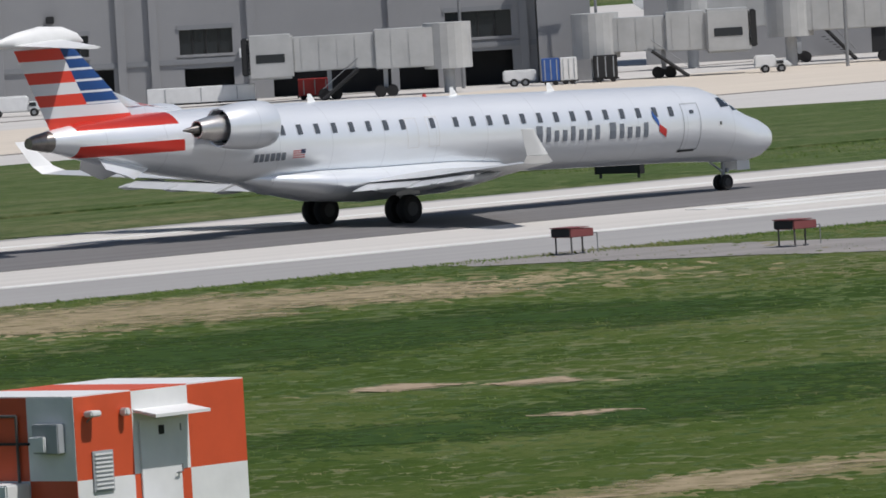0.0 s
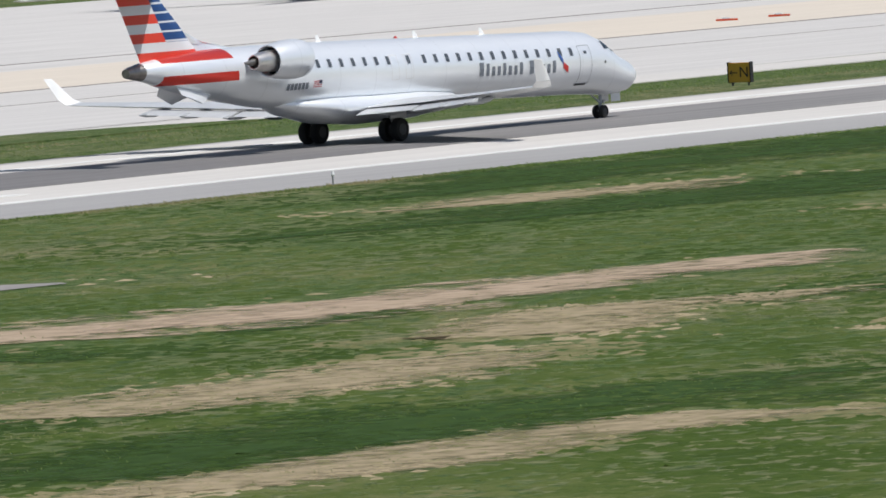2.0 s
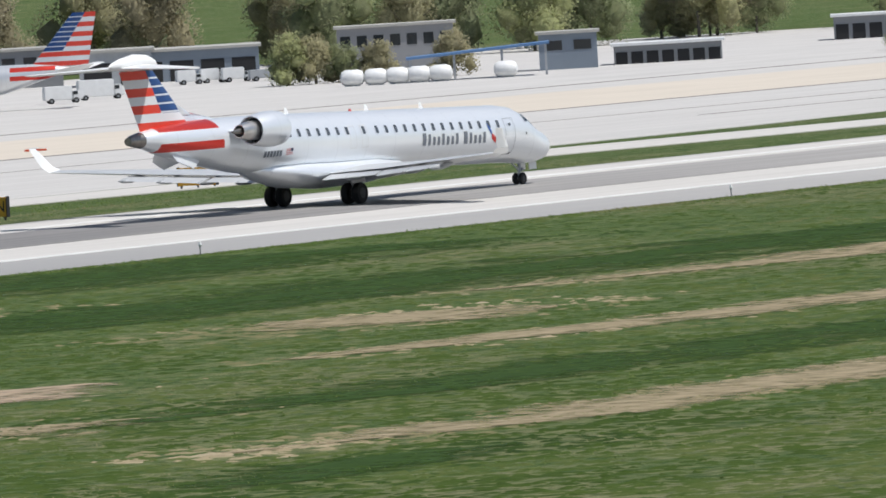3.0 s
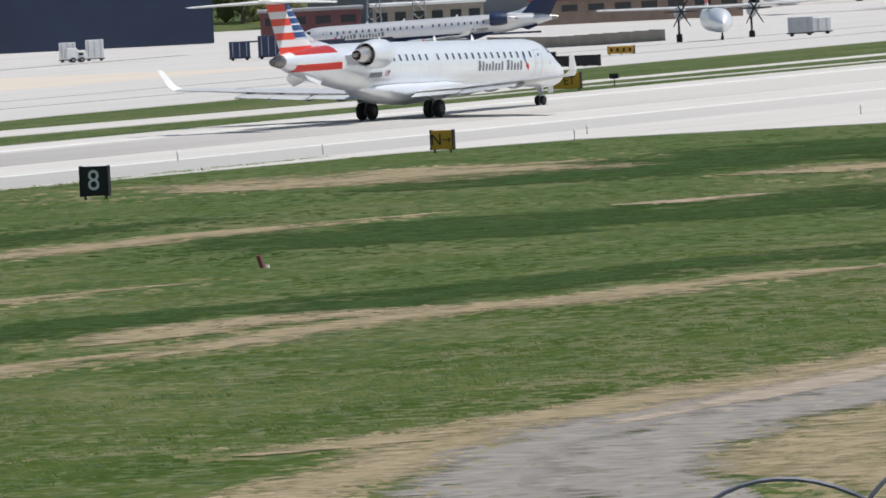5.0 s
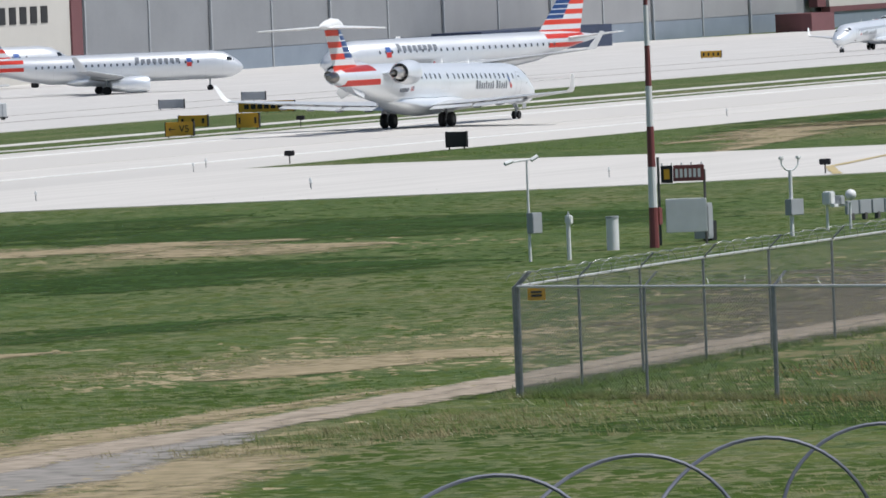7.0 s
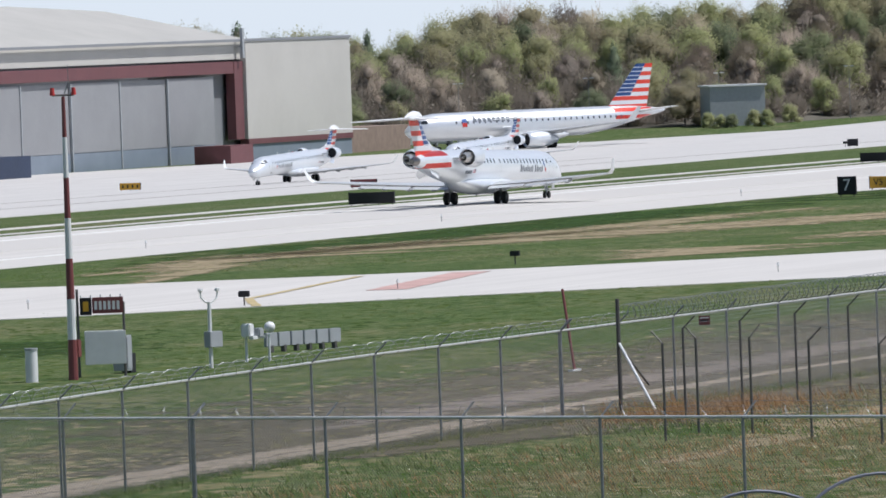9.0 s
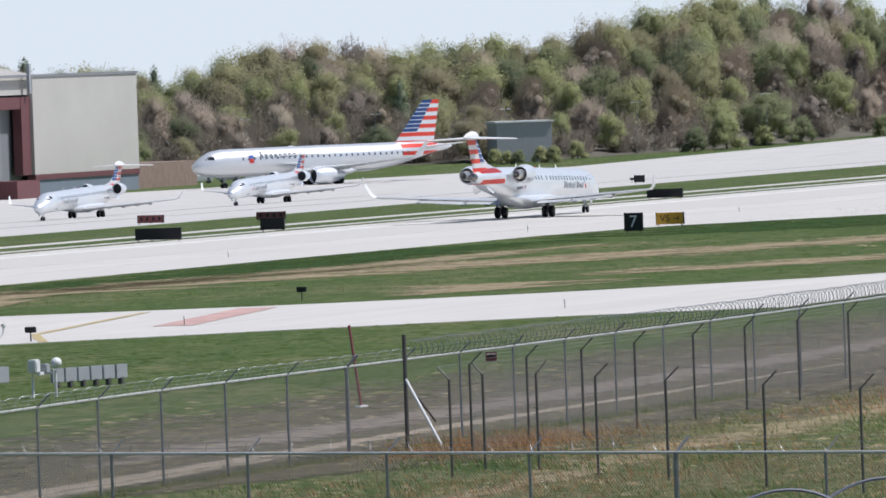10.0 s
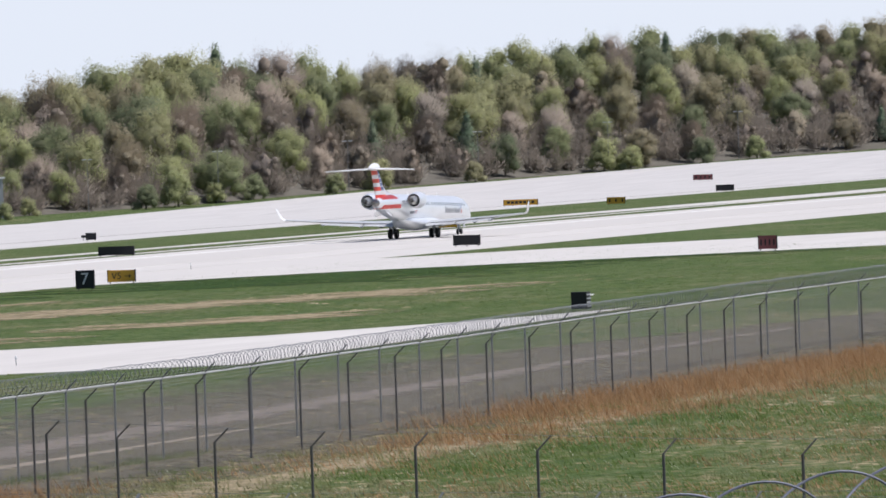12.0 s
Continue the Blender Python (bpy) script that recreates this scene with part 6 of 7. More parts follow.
def canopy_shed():
    ob = thing("canopy_shed", seen(57.75, 1300), "open shed with a blue sheet roof over white tanks", "shed")
    bm = boxm(-9, 9, -3, 6, 3.4, 3.7)
    for v in bm.verts:
        v.co.z += .06 * v.co.x
    part("roof", bm, TENT, ob)
    for x in (-8.5, -3, 3, 8.5):
        part("column", boxm(x - .15, x + .15, -2.6, -2.3, 0, 3.4 + .06 * x), GREY, ob)
    for i, az in enumerate((57.05, 57.18, 57.3, 57.42, 57.54, 57.9)):
        o = thing("storage_tank", seen(az, 1296), "rounded white storage tank on the ramp", "tank", "storage tanks")
        bm = bmesh.new()
        loft(bm, [oval(x, 1.1, r, r, 14) for x, r in ((-1.5, .3), (-1.3, .8), (-.8, 1.05), (.8, 1.05), (1.3, .8), (1.5, .3))])
        part("shell", bm, WHITE, o, smooth=True)
        part("cradle", boxm(-1, 1, -.6, .6, -.1, .2), GREY, o)


canopy_shed()


def lattice_tower(az, r, h):
    ob = thing("lattice_tower", seen(az, r), "thin grey lattice tower", "tower")
    for sx in (-1, 1):
        for sy in (-1, 1):
            part("tower_leg", rodm((sx * 1.2, sy * 1.2, -1), (sx * .5, sy * .5, h), .09, n=6), STEEL, ob)
    for i in range(int(h / 1.8)):
        u = i * 1.8 / h
        a, b = 1.2 - .7 * u, 1.2 - .7 * (u + 1.8 / h)
        part("tower_brace", rodm((-a, -a, i * 1.8), (b, -b, (i + 1) * 1.8), .05, n=5), STEEL, ob)
        part("tower_brace", rodm((a, -a, i * 1.8), (-b, -b, (i + 1) * 1.8), .05, n=5), STEEL, ob)


lattice_tower(62.95, 1398, 11)
lattice_tower(63.2, 1400, 9)
lattice_tower(63.1, 1560, 16)
# ---- woods ----
def hazed_leaf_material(name, stops, through_light=0.58):
    """Thin leaves: each tree takes one of the shades, each spray a little of its own."""
    m = Nodes(name, 0.8, 0, 0.2)
    # shades raised 1.8 times: the distance haze is put into the colour
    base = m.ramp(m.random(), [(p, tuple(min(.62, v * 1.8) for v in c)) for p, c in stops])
    c = m.coord()
    patchy = m.ramp(m.noise(c, 0.35, 3, 0.55), [(0.35, 0.0), (0.65, 0.35)])
    col = m.mix(patchy, base, (0.25, 0.21, 0.16))
    col = m.mix(m.math('MULTIPLY', m.island(), .22), col, (0.36, 0.37, 0.25))
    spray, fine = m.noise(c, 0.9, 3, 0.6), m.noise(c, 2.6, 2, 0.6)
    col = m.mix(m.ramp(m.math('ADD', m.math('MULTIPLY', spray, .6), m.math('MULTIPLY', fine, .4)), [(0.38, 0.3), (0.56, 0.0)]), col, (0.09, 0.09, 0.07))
    d, tr, mx = (m.t.nodes.new(k) for k in ("ShaderNodeBsdfDiffuse", "ShaderNodeBsdfTranslucent", "ShaderNodeMixShader"))
    m.t.links.new(col, d.inputs[0])
    m.t.links.new(col, tr.inputs[0])
    mx.inputs[0].default_value = through_light
    m.t.links.new(d.outputs[0], mx.inputs[1])
    m.t.links.new(tr.outputs[0], mx.inputs[2])
    m.t.links.new(mx.outputs[0], m.t.nodes["Material Output"].inputs[0])
    return m.mat


LEAF_GREEN = hazed_leaf_material("spring_foliage", [(0.0, (0.11, 0.14, 0.085)), (0.15, (0.19, 0.22, 0.12)), (0.35, (0.26, 0.285, 0.145)), (0.55, (0.29, 0.31, 0.155)), (0.72, (0.27, 0.255, 0.155)), (0.86, (0.235, 0.205, 0.15)), (1.0, (0.31, 0.335, 0.165))])
LEAF_BROWN = hazed_leaf_material("budding_twigs", [(0.0, (0.165, 0.14, 0.13)), (0.35, (0.25, 0.205, 0.17)), (0.7, (0.20, 0.175, 0.16)), (1.0, (0.27, 0.235, 0.17))], 0.3)
LEAF_DARK = hazed_leaf_material("conifer_needles", [(0.0, (0.06, 0.10, 0.065)), (1.0, (0.10, 0.14, 0.085))], 0.15)
# litter kept dark: the shade inside the wood is put into its colour
LITTER = paint("shaded_leaf_litter", (0.13, 0.12, 0.095), 0.95, 0, 0.35, 0.3)
BARK = paint("grey_bark", (0.17, 0.15, 0.13), 0.9, 0, 0.35, 2)


def tree_mesh(seed, h, w, form="round", leaves=6200):
    """Trunk with limbs, and a crown of leaf sprays gathered on several uneven domes."""
    rnd = random.Random(seed)
    bare, cone = form == "bare", form == "cone"
    bm = rodm((0, 0, -1), (0, 0, h * .8), .30, .08, 7)
    for i in range(22 if bare else 9):
        a, z = rnd.uniform(0, 6.28), h * rnd.uniform(.22, .72)
        q = w * rnd.uniform(.2, .42)
        rod(bm, (0, 0, z), (q * math.cos(a), q * math.sin(a), z + h * rnd.uniform(.12, .24)), .11, .03, 5)
    trunk = bpy.data.meshes.new("trunk")
    bm.to_mesh(trunk)
    bm.free()
    trunk.materials.append(BARK)
    domes = []
    if cone:
        for i in range(7):
            u = i / 6
            domes.append((Vector((rnd.gauss(0, .3), rnd.gauss(0, .3), h * (.16 + .72 * u))), w * (.46 - .34 * u), h * .16))
    else:
        domes.append((Vector((0, 0, h * .52)), w * .33, h * .44))
        for i in range(8):
            a, u = i * 2.4 + rnd.uniform(-.5, .5), i / 7
            q = w * rnd.uniform(.2, .34) * (1.15 - .5 * u)
            domes.append((Vector((q * math.cos(a), q * math.sin(a), h * (.2 + .58 * u + rnd.uniform(-.04, .04)))), w * rnd.uniform(.15, .24), h * rnd.uniform(.14, .22)))

    def skin(c, r, v, d, k):
        """A place on a dome in the direction d."""
        b = 1 + .30 * noise.noise(d * 2.0 + c * .9) + .26 * noise.noise(d * 4.6 + c * 1.7) + .12 * noise.noise(d * 9 + c * 2.9)
        return c + Vector((d.x * r, d.y * r, d.z * v)) * b * k
    verts, faces, normals = [], [], []
    ball = bmesh.new()
    bmesh.ops.create_icosphere(ball, subdivisions=1, radius=1)
    ball.verts.index_update()
    for c, r, v in domes:
        k0 = len(verts)
        for q in ball.verts:
            d = q.co.normalized()
            verts.append(skin(c, r, v, d, .58 if bare else .72))
            normals.append((d + Vector((0, 0, .4))).normalized())
        faces += [tuple(k0 + q.index for q in f.verts) for f in ball.faces]
    ball.free()
    total = sum(r * v for c, r, v in domes)
    for c, r, v in domes:
        for j in range(int(leaves * 1.5 * r * v / total)):
            d = Vector((rnd.gauss(0, 1), rnd.gauss(0, 1), rnd.gauss(.3, 1))).normalized()
            p = skin(c, r, v, d, rnd.uniform(.56, 1.14) if bare else rnd.uniform(.74, 1.10))
            if any(((p.x - e.x) / er) ** 2 + ((p.y - e.y) / er) ** 2 + ((p.z - e.z) / ev) ** 2 < .42 for e, er, ev in domes if e is not c):
                continue
            if bare:
                u = (d * .7 + Vector((rnd.gauss(0, .3), rnd.gauss(0, .3), .9))).normalized() * rnd.uniform(.35, .85)
                t = u.orthogonal().normalized() * rnd.uniform(.06, .15)
            else:
                u = Vector((rnd.gauss(0, 1), rnd.gauss(0, 1), rnd.gauss(0, 1))).normalized() * rnd.uniform(.16, .36)
                t = u.cross(d + Vector((0, 0, .3))).normalized() * rnd.uniform(.14, .30)
            k = len(verts)
            verts += [p - u, p + t, p + u]
            normals += [(d + Vector((rnd.gauss(0, .4), rnd.gauss(0, .4), .45 + rnd.gauss(0, .3)))).normalized()] * 3
            faces.append((k, k + 1, k + 2))
    crown = bpy.data.meshes.new("crown")
    crown.from_pydata([tuple(v) for v in verts], [], faces)
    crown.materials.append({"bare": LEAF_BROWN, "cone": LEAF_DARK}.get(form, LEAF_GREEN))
    crown.polygons.foreach_set("use_smooth", [True] * len(faces))
    crown.normals_split_custom_set_from_vertices([tuple(v) for v in normals])
    return trunk, crown


KINDS = [tree_mesh(1, 21, 16), tree_mesh(2, 24, 17), tree_mesh(3, 19, 18), tree_mesh(4, 23, 15, "bare"), tree_mesh(5, 17, 15), tree_mesh(6, 20, 11, "cone", 3400), tree_mesh(7, 22, 17, "bare"), tree_mesh(8, 8, 9, "round", 2000), tree_mesh(9, 23, 16), tree_mesh(10, 21, 14, "bare")]


def tree(k, x, y, s, spin, label, z=None, broad=1.0):
    ob = thing("tree", pose(x, y, (ground_z(x, y) if z is None else z) - .2, 0, 0, spin), label, "tree", "woodland trees")
    ob.scale = (s * broad, s * broad, s)
    for nm, me in zip(("trunk", "crown"), KINDS[k]):
        o = new(nm, me)
        o.parent = ob


LABELS = ["budding broadleaf woodland tree in fresh green", "tall olive-green woodland tree", "rounded yellow-green woodland tree", "grey-brown barely leafed woodland tree", "low green woodland tree", "dark evergreen conifer in the wood", "thin brownish budding tree", "low bushy shrub at the wood's edge", "tall pale green woodland tree in new leaf", "slender grey-brown twiggy tree"]


def wood_front(az):
    """Distance of the wood's edge along a bearing."""
    return float(np.interp(az, (72, 73, 74, 75, 76, 77, 78, 79), (2152, 2150, 2190, 2262, 2320, 2362, 2375, 2382)))


def wood():
    rnd = random.Random(12)
    azs = (69.5, 70.7, 71.5, 72.2, 73.0, 73.3, 74.0, 74.8, 75.5, 76.4, 77.0, 77.9, 79)
    tops = (.06, .015, .12, .085, .13, .225, .30, .235, .27, .33, .325, .375, .40)
    hill = bmesh.new()
    grid = []
    for i in range(70):
        az = 68.9 + i * .15
        rr = wood_front(az)
        rise = max(0, float(np.interp(az, azs, tops)) + .1) * 38
        col = []
        for j in range(8):
            x, y = (rr + j * 26) * math.sin(radians(az)), (rr + j * 26) * math.cos(radians(az))
            col.append(hill.verts.new((x, y, ground_z(x, y) + .05 + rise * min(1, j / 6))))
        grid.append(col)
    for a, b in zip(grid, grid[1:]):
        for j in range(7):
            hill.faces.new((a[j], b[j], b[j + 1], a[j + 1]))
    tagged(link("hillside", hill, LITTER, smooth=True), "brown leaf-littered slope, darkened for the shade under the wood", "hillside", kind="structure")
    for row in range(6):
        r0 = 8 + row * 27
        az = 69.4 + row * .06
        while az < 78.6:
            r = wood_front(az) + r0 + rnd.uniform(-9, 9)
            a = radians(az)
            x, y = r * math.sin(a), r * math.cos(a)
            top = EYE[2] + r * math.tan(radians(float(np.interp(az, azs, tops))))
            rise = max(0, float(np.interp(az, azs, tops)) + .1) * 38 * min(1, max(0, r - wood_front(az)) / 156)
            z0 = ground_z(x, y)
            z = z0 + rise
            frac = rnd.uniform(.86, 1.14) if row < 4 else rnd.uniform(.94, 1.13)
            top = z0 + (top - z0) * (.34, .50, .64, .77, .88, 1.0)[row]
            k = rnd.choices((0, 1, 2, 3, 4, 5, 6, 8, 9), ((3, 2, 4, 5, 4, .6, 5, 2, 5), (5, 5, 4, 2, 3, 1.1, 2, 6, 1))[row > 3 or rnd.random() < row * .14])[0]
            h = (21, 24, 19, 23, 17, 20, 22, 8, 23, 21)[k]
            tree(k, x, y, max(.36, (top - z) * frac / h), rnd.uniform(0, 360), LABELS[k], z, rnd.uniform(.95, 1.25))
            az += rnd.uniform(.20, .32) if row < 2 else rnd.uniform(.15, .26) if row < 4 else rnd.uniform(.11, .20)
    # low growth along the front
    for i in range(16):
        az = rnd.uniform(70.6, 77.9)
        r = wood_front(az) - 6 + rnd.uniform(-6, 6)
        a = radians(az)
        tree(7, r * math.sin(a), r * math.cos(a), rnd.uniform(.5, 1.0), rnd.uniform(0, 360), LABELS[7])
    for az in (72.58, 72.64, 72.7, 72.83, 72.9):
        a = radians(az)
        tree(7, 2128 * math.sin(a), 2128 * math.cos(a), rnd.uniform(.35, .6), rnd.uniform(0, 360), LABELS[7])
    # trees behind the ramp buildings
    for i in range(60):
        az = rnd.uniform(53.2, 65.6)
        r = 1500 + rnd.uniform(0, 60) + max(0, az - 60) * 60
        a = radians(az)
        k = rnd.choice((0, 1, 2, 4, 4, 7))
        tree(k, r * math.sin(a), r * math.cos(a), rnd.uniform(.7, 1.05), rnd.uniform(0, 360), LABELS[k])
    for az in (56.7, 56.85, 57.0, 57.2, 60.1, 60.35, 57.6):
        a = radians(az)
        tree(7, 1330 * math.sin(a), 1330 * math.cos(a), rnd.uniform(.6, .9), rnd.uniform(0, 360), LABELS[7])


wood()
for i in range(9):
    az = 71.2 + i * .72
    ob = thing("car_park_lamp", seen(az, wood_front(az) - 5), "slim car park lamp post with twin heads", "lamp", "car park lamps")
    part("pole", rodm((0, 0, 0), (0, 0, 11), .07, .05), STEEL, ob)
    for s in (-1, 1):
        part("lamp_head", boxm(s * .2, s * 1.1, -.15, .15, 10.9, 11.08), WHITE, ob)


def thicket():
    """The tangle of brush under the wood's front trees, too dense to count."""
    rnd = random.Random(31)
    verts, faces, normals = [], [], []
    for i in range(620):
        az = rnd.uniform(70.2, 78.6)
        back = rnd.random() ** 1.4 * 90
        a, r = radians(az), wood_front(az) + 4 + back
        x, y = r * math.sin(a), r * math.cos(a)
        c = Vector((x, y, ground_z(x, y) + back * .05))
        w, h = rnd.uniform(2.2, 4.6), rnd.uniform(2.2, 5.2) + back * .05
        for j in range(420):
            d = Vector((rnd.gauss(0, 1), rnd.gauss(0, 1), abs(rnd.gauss(.2, 1)))).normalized()
            b = (1 + .4 * noise.noise(d * 2 + c)) * rnd.uniform(.45, 1.15)
            p = c + Vector((d.x * w, d.y * w, (d.z + .5) * h)) * .9 * b
            u = (d * .5 + Vector((rnd.gauss(0, .5), rnd.gauss(0, .5), .8))).normalized() * rnd.uniform(.3, .8)
            t = u.orthogonal().normalized() * rnd.uniform(.12, .28)
            k = len(verts)
            verts += [p - u, p + t, p + u]
            normals += [(d + Vector((rnd.gauss(0, .4), rnd.gauss(0, .4), .4))).normalized()] * 3
            faces.append((k, k + 1, k + 2))
    me = bpy.data.meshes.new("thicket")
    me.from_pydata([tuple(v) for v in verts], [], faces)
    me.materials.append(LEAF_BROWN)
    me.polygons.foreach_set("use_smooth", [True] * len(faces))
    me.normals_split_custom_set_from_vertices([tuple(v) for v in normals])
    tagged(new("thicket", me), "dense grey-brown brush under the wood's front trees", "brush", kind="stuff")


thicket()


def sky_backdrop():
    m = bpy.data.materials.new("hazy_sky")
    m.use_nodes = True
    t = m.node_tree
    e = t.nodes.new("ShaderNodeEmission")
    e.inputs[0].default_value = (0.77, 0.83, 0.87, 1)
    e.inputs[1].default_value = 1.0
    t.links.new(e.outputs[0], t.nodes["Material Output"].inputs[0])
    bm = bmesh.new()
    vs = []
    for i in range(41):
        a = radians(30 + 70 * i / 40)
        vs.append([bm.verts.new((4600 * math.sin(a), 4600 * math.cos(a), z)) for z in (-60, 260)])
    for a, b in zip(vs, vs[1:]):
        bm.faces.new((a[0], b[0], b[1], a[1]))
    ob = tagged(link("backdrop", bm, m), "pale hazy sky above the horizon", "sky", kind="structure")
    ob.visible_shadow = False


sky_backdrop()

# ---- rough grass ----
def tuft_material():
    m = Nodes("grass_blades", 0.85, 0, 0.15)
    i = m.island()
    c = m.coord()
    n = m.noise(m.scaled(c, (0.03, 0.06, 0.11)), 1.0, 4, 0.55)
    n2 = m.noise(m.scaled(c, (0.22, 0.3, 0.5)), 1.0, 3, 0.55)
    y = m.xyz(c)[1]
    near = m.ramp(m.math('DIVIDE', y, 260.0), [(0.36, 0.06), (0.46, 0.05), (0.62, 0.0), (1.0, -0.02)])
    dry = m.math('ADD', m.math('ADD', m.math('MULTIPLY', n, .62), m.math('MULTIPLY', n2, .38)), near)
    g = m.ramp(i, [(0.0, (0.075, 0.125, 0.03)), (.6, (0.12, 0.18, 0.05)), (1.0, (0.20, 0.235, 0.10))])
    d = m.ramp(i, [(0.0, (0.20, 0.17, 0.10)), (1.0, (0.38, 0.31, 0.20))])
    return thin_leaf(m, m.mix(m.ramp(dry, [(0.52, 0.0), (0.64, 0.8)]), g, d))


def thin_leaf(m, colour):
    d, tr, mx = (m.t.nodes.new(k) for k in ("ShaderNodeBsdfDiffuse", "ShaderNodeBsdfTranslucent", "ShaderNodeMixShader"))
    m.t.links.new(colour, d.inputs[0])
    m.t.links.new(colour, tr.inputs[0])
    mx.inputs[0].default_value = 0.45
    m.t.links.new(d.outputs[0], mx.inputs[1])
    m.t.links.new(tr.outputs[0], mx.inputs[2])
    m.t.links.new(mx.outputs[0], m.t.nodes["Material Output"].inputs[0])
    return m.mat


def glint_material():
    # blades coloured pale to stand for glints of light on the grass
    m = Nodes("glint_pale_blades", 0.5, 0, 0.4)
    return thin_leaf(m, m.ramp(m.island(), [(0.0, (0.5, 0.52, 0.36)), (1.0, (0.72, 0.72, 0.6))]))


def straw_material():
    m = Nodes("dry_broom_grass", 0.85, 0, 0.15)
    return thin_leaf(m, m.ramp(m.island(), [(0.0, (0.24, 0.13, 0.06)), (.6, (0.36, 0.22, 0.11)), (1.0, (0.42, 0.31, 0.19))]))


def blades(name, places, material, label, h=(.08, .22), w=.03, n=5, spread=.12, seed=1, lean=1.1):
    rnd = random.Random(seed)
    verts, faces = [], []
    for x, y in places:
        z = ground_z(x, y)
        k0 = rnd.uniform(.6, 1.3)
        for _ in range(n):
            bx, by = x + rnd.gauss(0, spread), y + rnd.gauss(0, spread)
            a, hh = rnd.gauss(0, .5), rnd.uniform(*h) * k0
            ww = w * rnd.uniform(.6, 1.4)
            dx, dy = math.cos(a) * ww, math.sin(a) * ww
            lx, ly = rnd.gauss(0, hh * .5), hh * lean + rnd.gauss(0, hh * .4)
            k = len(verts)
            verts += [(bx - dx, by - dy, z - .02), (bx + dx, by + dy, z - .02), (bx + lx, by + ly, z + hh)]
            faces.append((k, k + 1, k + 2))
    me = bpy.data.meshes.new(name)
    me.from_pydata(verts, [], faces)
    me.materials.append(material)
    return tagged(new(name, me), label, "grass", kind="stuff")


def rough_grass():
    rnd = random.Random(21)
    tm = tuft_material()

    def field(n, az0, az1, y0, y1, pw=1.0):
        out = []
        while len(out) < n:
            az = radians(rnd.uniform(az0, az1))
            y = y0 + (y1 - y0) * rnd.random() ** pw
            x = y * math.tan(az)
            if noise.noise(Vector((x * .05, y * .2, 3))) + .35 * noise.noise(Vector((x * .4, y * .9, 7))) > rnd.uniform(-.45, .35):
                if (103 < y < 112.5 and x < 300) or (x < 246 and 86 < y < 110):
                    continue
                if y < 228 and not (x > 400 and y > 228 - max(0, x - 455) * 1.2 and x < 640 and y > 150):
                    out.append((x, y))
        return out
    blades("grass_tufts", field(16000, 40.5, 72, 128, 228), tm, "uneven tufts of airfield grass", (.02, .065), .03, 5, .2, 2)
    blades("grass_tufts", field(14000, 60, 78.5, 78, 130), tm, "longer weedy grass near the fences", (.03, .11), .025, 5, .22, 3)
    edge = [(rnd.uniform(150, 440), 227.7 + rnd.gauss(0, .3)) for _ in range(5000)]
    blades("grass_fringe", edge, tm, "ragged grass fringe along the runway shoulder", (.03, .1), .05, 5, .25, 4)
    isle = []
    for _ in range(9000):
        x = rnd.uniform(545, 860)
        y = rnd.uniform(max(156, 230 - (x - 540) * 1.1), 228)
        isle.append((x, y))
    blades("grass_tufts", isle, tm, "grass tufts on the taxiway island", (.03, .08), .05, 5, .3, 5)
    far = [(rnd.uniform(280, 900), rnd.uniform(268.5, 303)) for _ in range(9000)]
    far = [(x, y) for x, y in far if y < 270 or (x < 440 and y < 303)]
    blades("grass_tufts", far, tm, "grass beyond the runway", (.03, .1), .05, 5, .3, 6)
    near = [(x, rnd.uniform(60, 106.5)) for x in (rnd.uniform(248, 560) for _ in range(34000))]
    near = [(x, y) for x, y in near if noise.noise(Vector((x * .1, y * .12, 5))) > rnd.uniform(-.5, .3)]
    blades("weedy_grass", near, tm, "longer weedy grass in front of the fence", (.06, .28), .026, 7, .25, 12, .6)
    # scattered pale blades put the sparkle of the weeds into colour
    blades("seed_heads", near[:2600], glint_material(), "weed blades coloured pale for glints of light", (.10, .24), .012, 2, .3, 13, 1.2)
    # weeds at the feet of the fences
    weeds = []
    for pts, a, b in ((BACK, 0, 120), (FRONT, 0, 40)):
        for _ in range(2600):
            p, d = at_line(pts, rnd.uniform(a, b))
            weeds.append((p.x + rnd.gauss(0, .35), p.y + rnd.gauss(0, .35)))
    blades("fence_weeds", weeds, tm, "tall weeds at the foot of the fence", (.06, .28), .013, 5, .22, 7, .5)
    straw = [(rnd.gauss(338, 5), rnd.gauss(106.2, 1.2)) for _ in range(420)]
    straw += [(x, 106.5 + rnd.gauss(0, 1.8)) for x in (rnd.uniform(405, 600) for _ in range(11000)) if rnd.random() < min(1, (x - 395) / 70)]
    straw += [(rnd.gauss(c, 7), 101.5 + rnd.gauss(0, 1.6)) for c in (392, 420, 450, 480, 505) for _ in range(260)]
    dry = [(x, rnd.uniform(62, 104)) for x in (rnd.uniform(262, 500) for _ in range(13000))]
    dry = [(x, y) for x, y in dry if noise.noise(Vector((x * .05, y * .1, 9))) > rnd.uniform(-.3, .3)]
    blades("dry_weeds", dry, straw_material(), "dry straw-coloured weeds in front of the fence", (.08, .3), .026, 5, .35, 14, .6)
    blades("broom_grass", straw, straw_material(), "rusty orange dry broom grass", (.2, .8), .02, 6, .3, 8, .35)
    sparse = [(x, 104.5 + rnd.gauss(0, 1.5)) for x in (rnd.uniform(240, 262) for _ in range(500))]
    blades("dark_weeds", sparse, tm, "scattered dark weeds beside the track", (.06, .26), .012, 6, .16, 9, .4)
    return



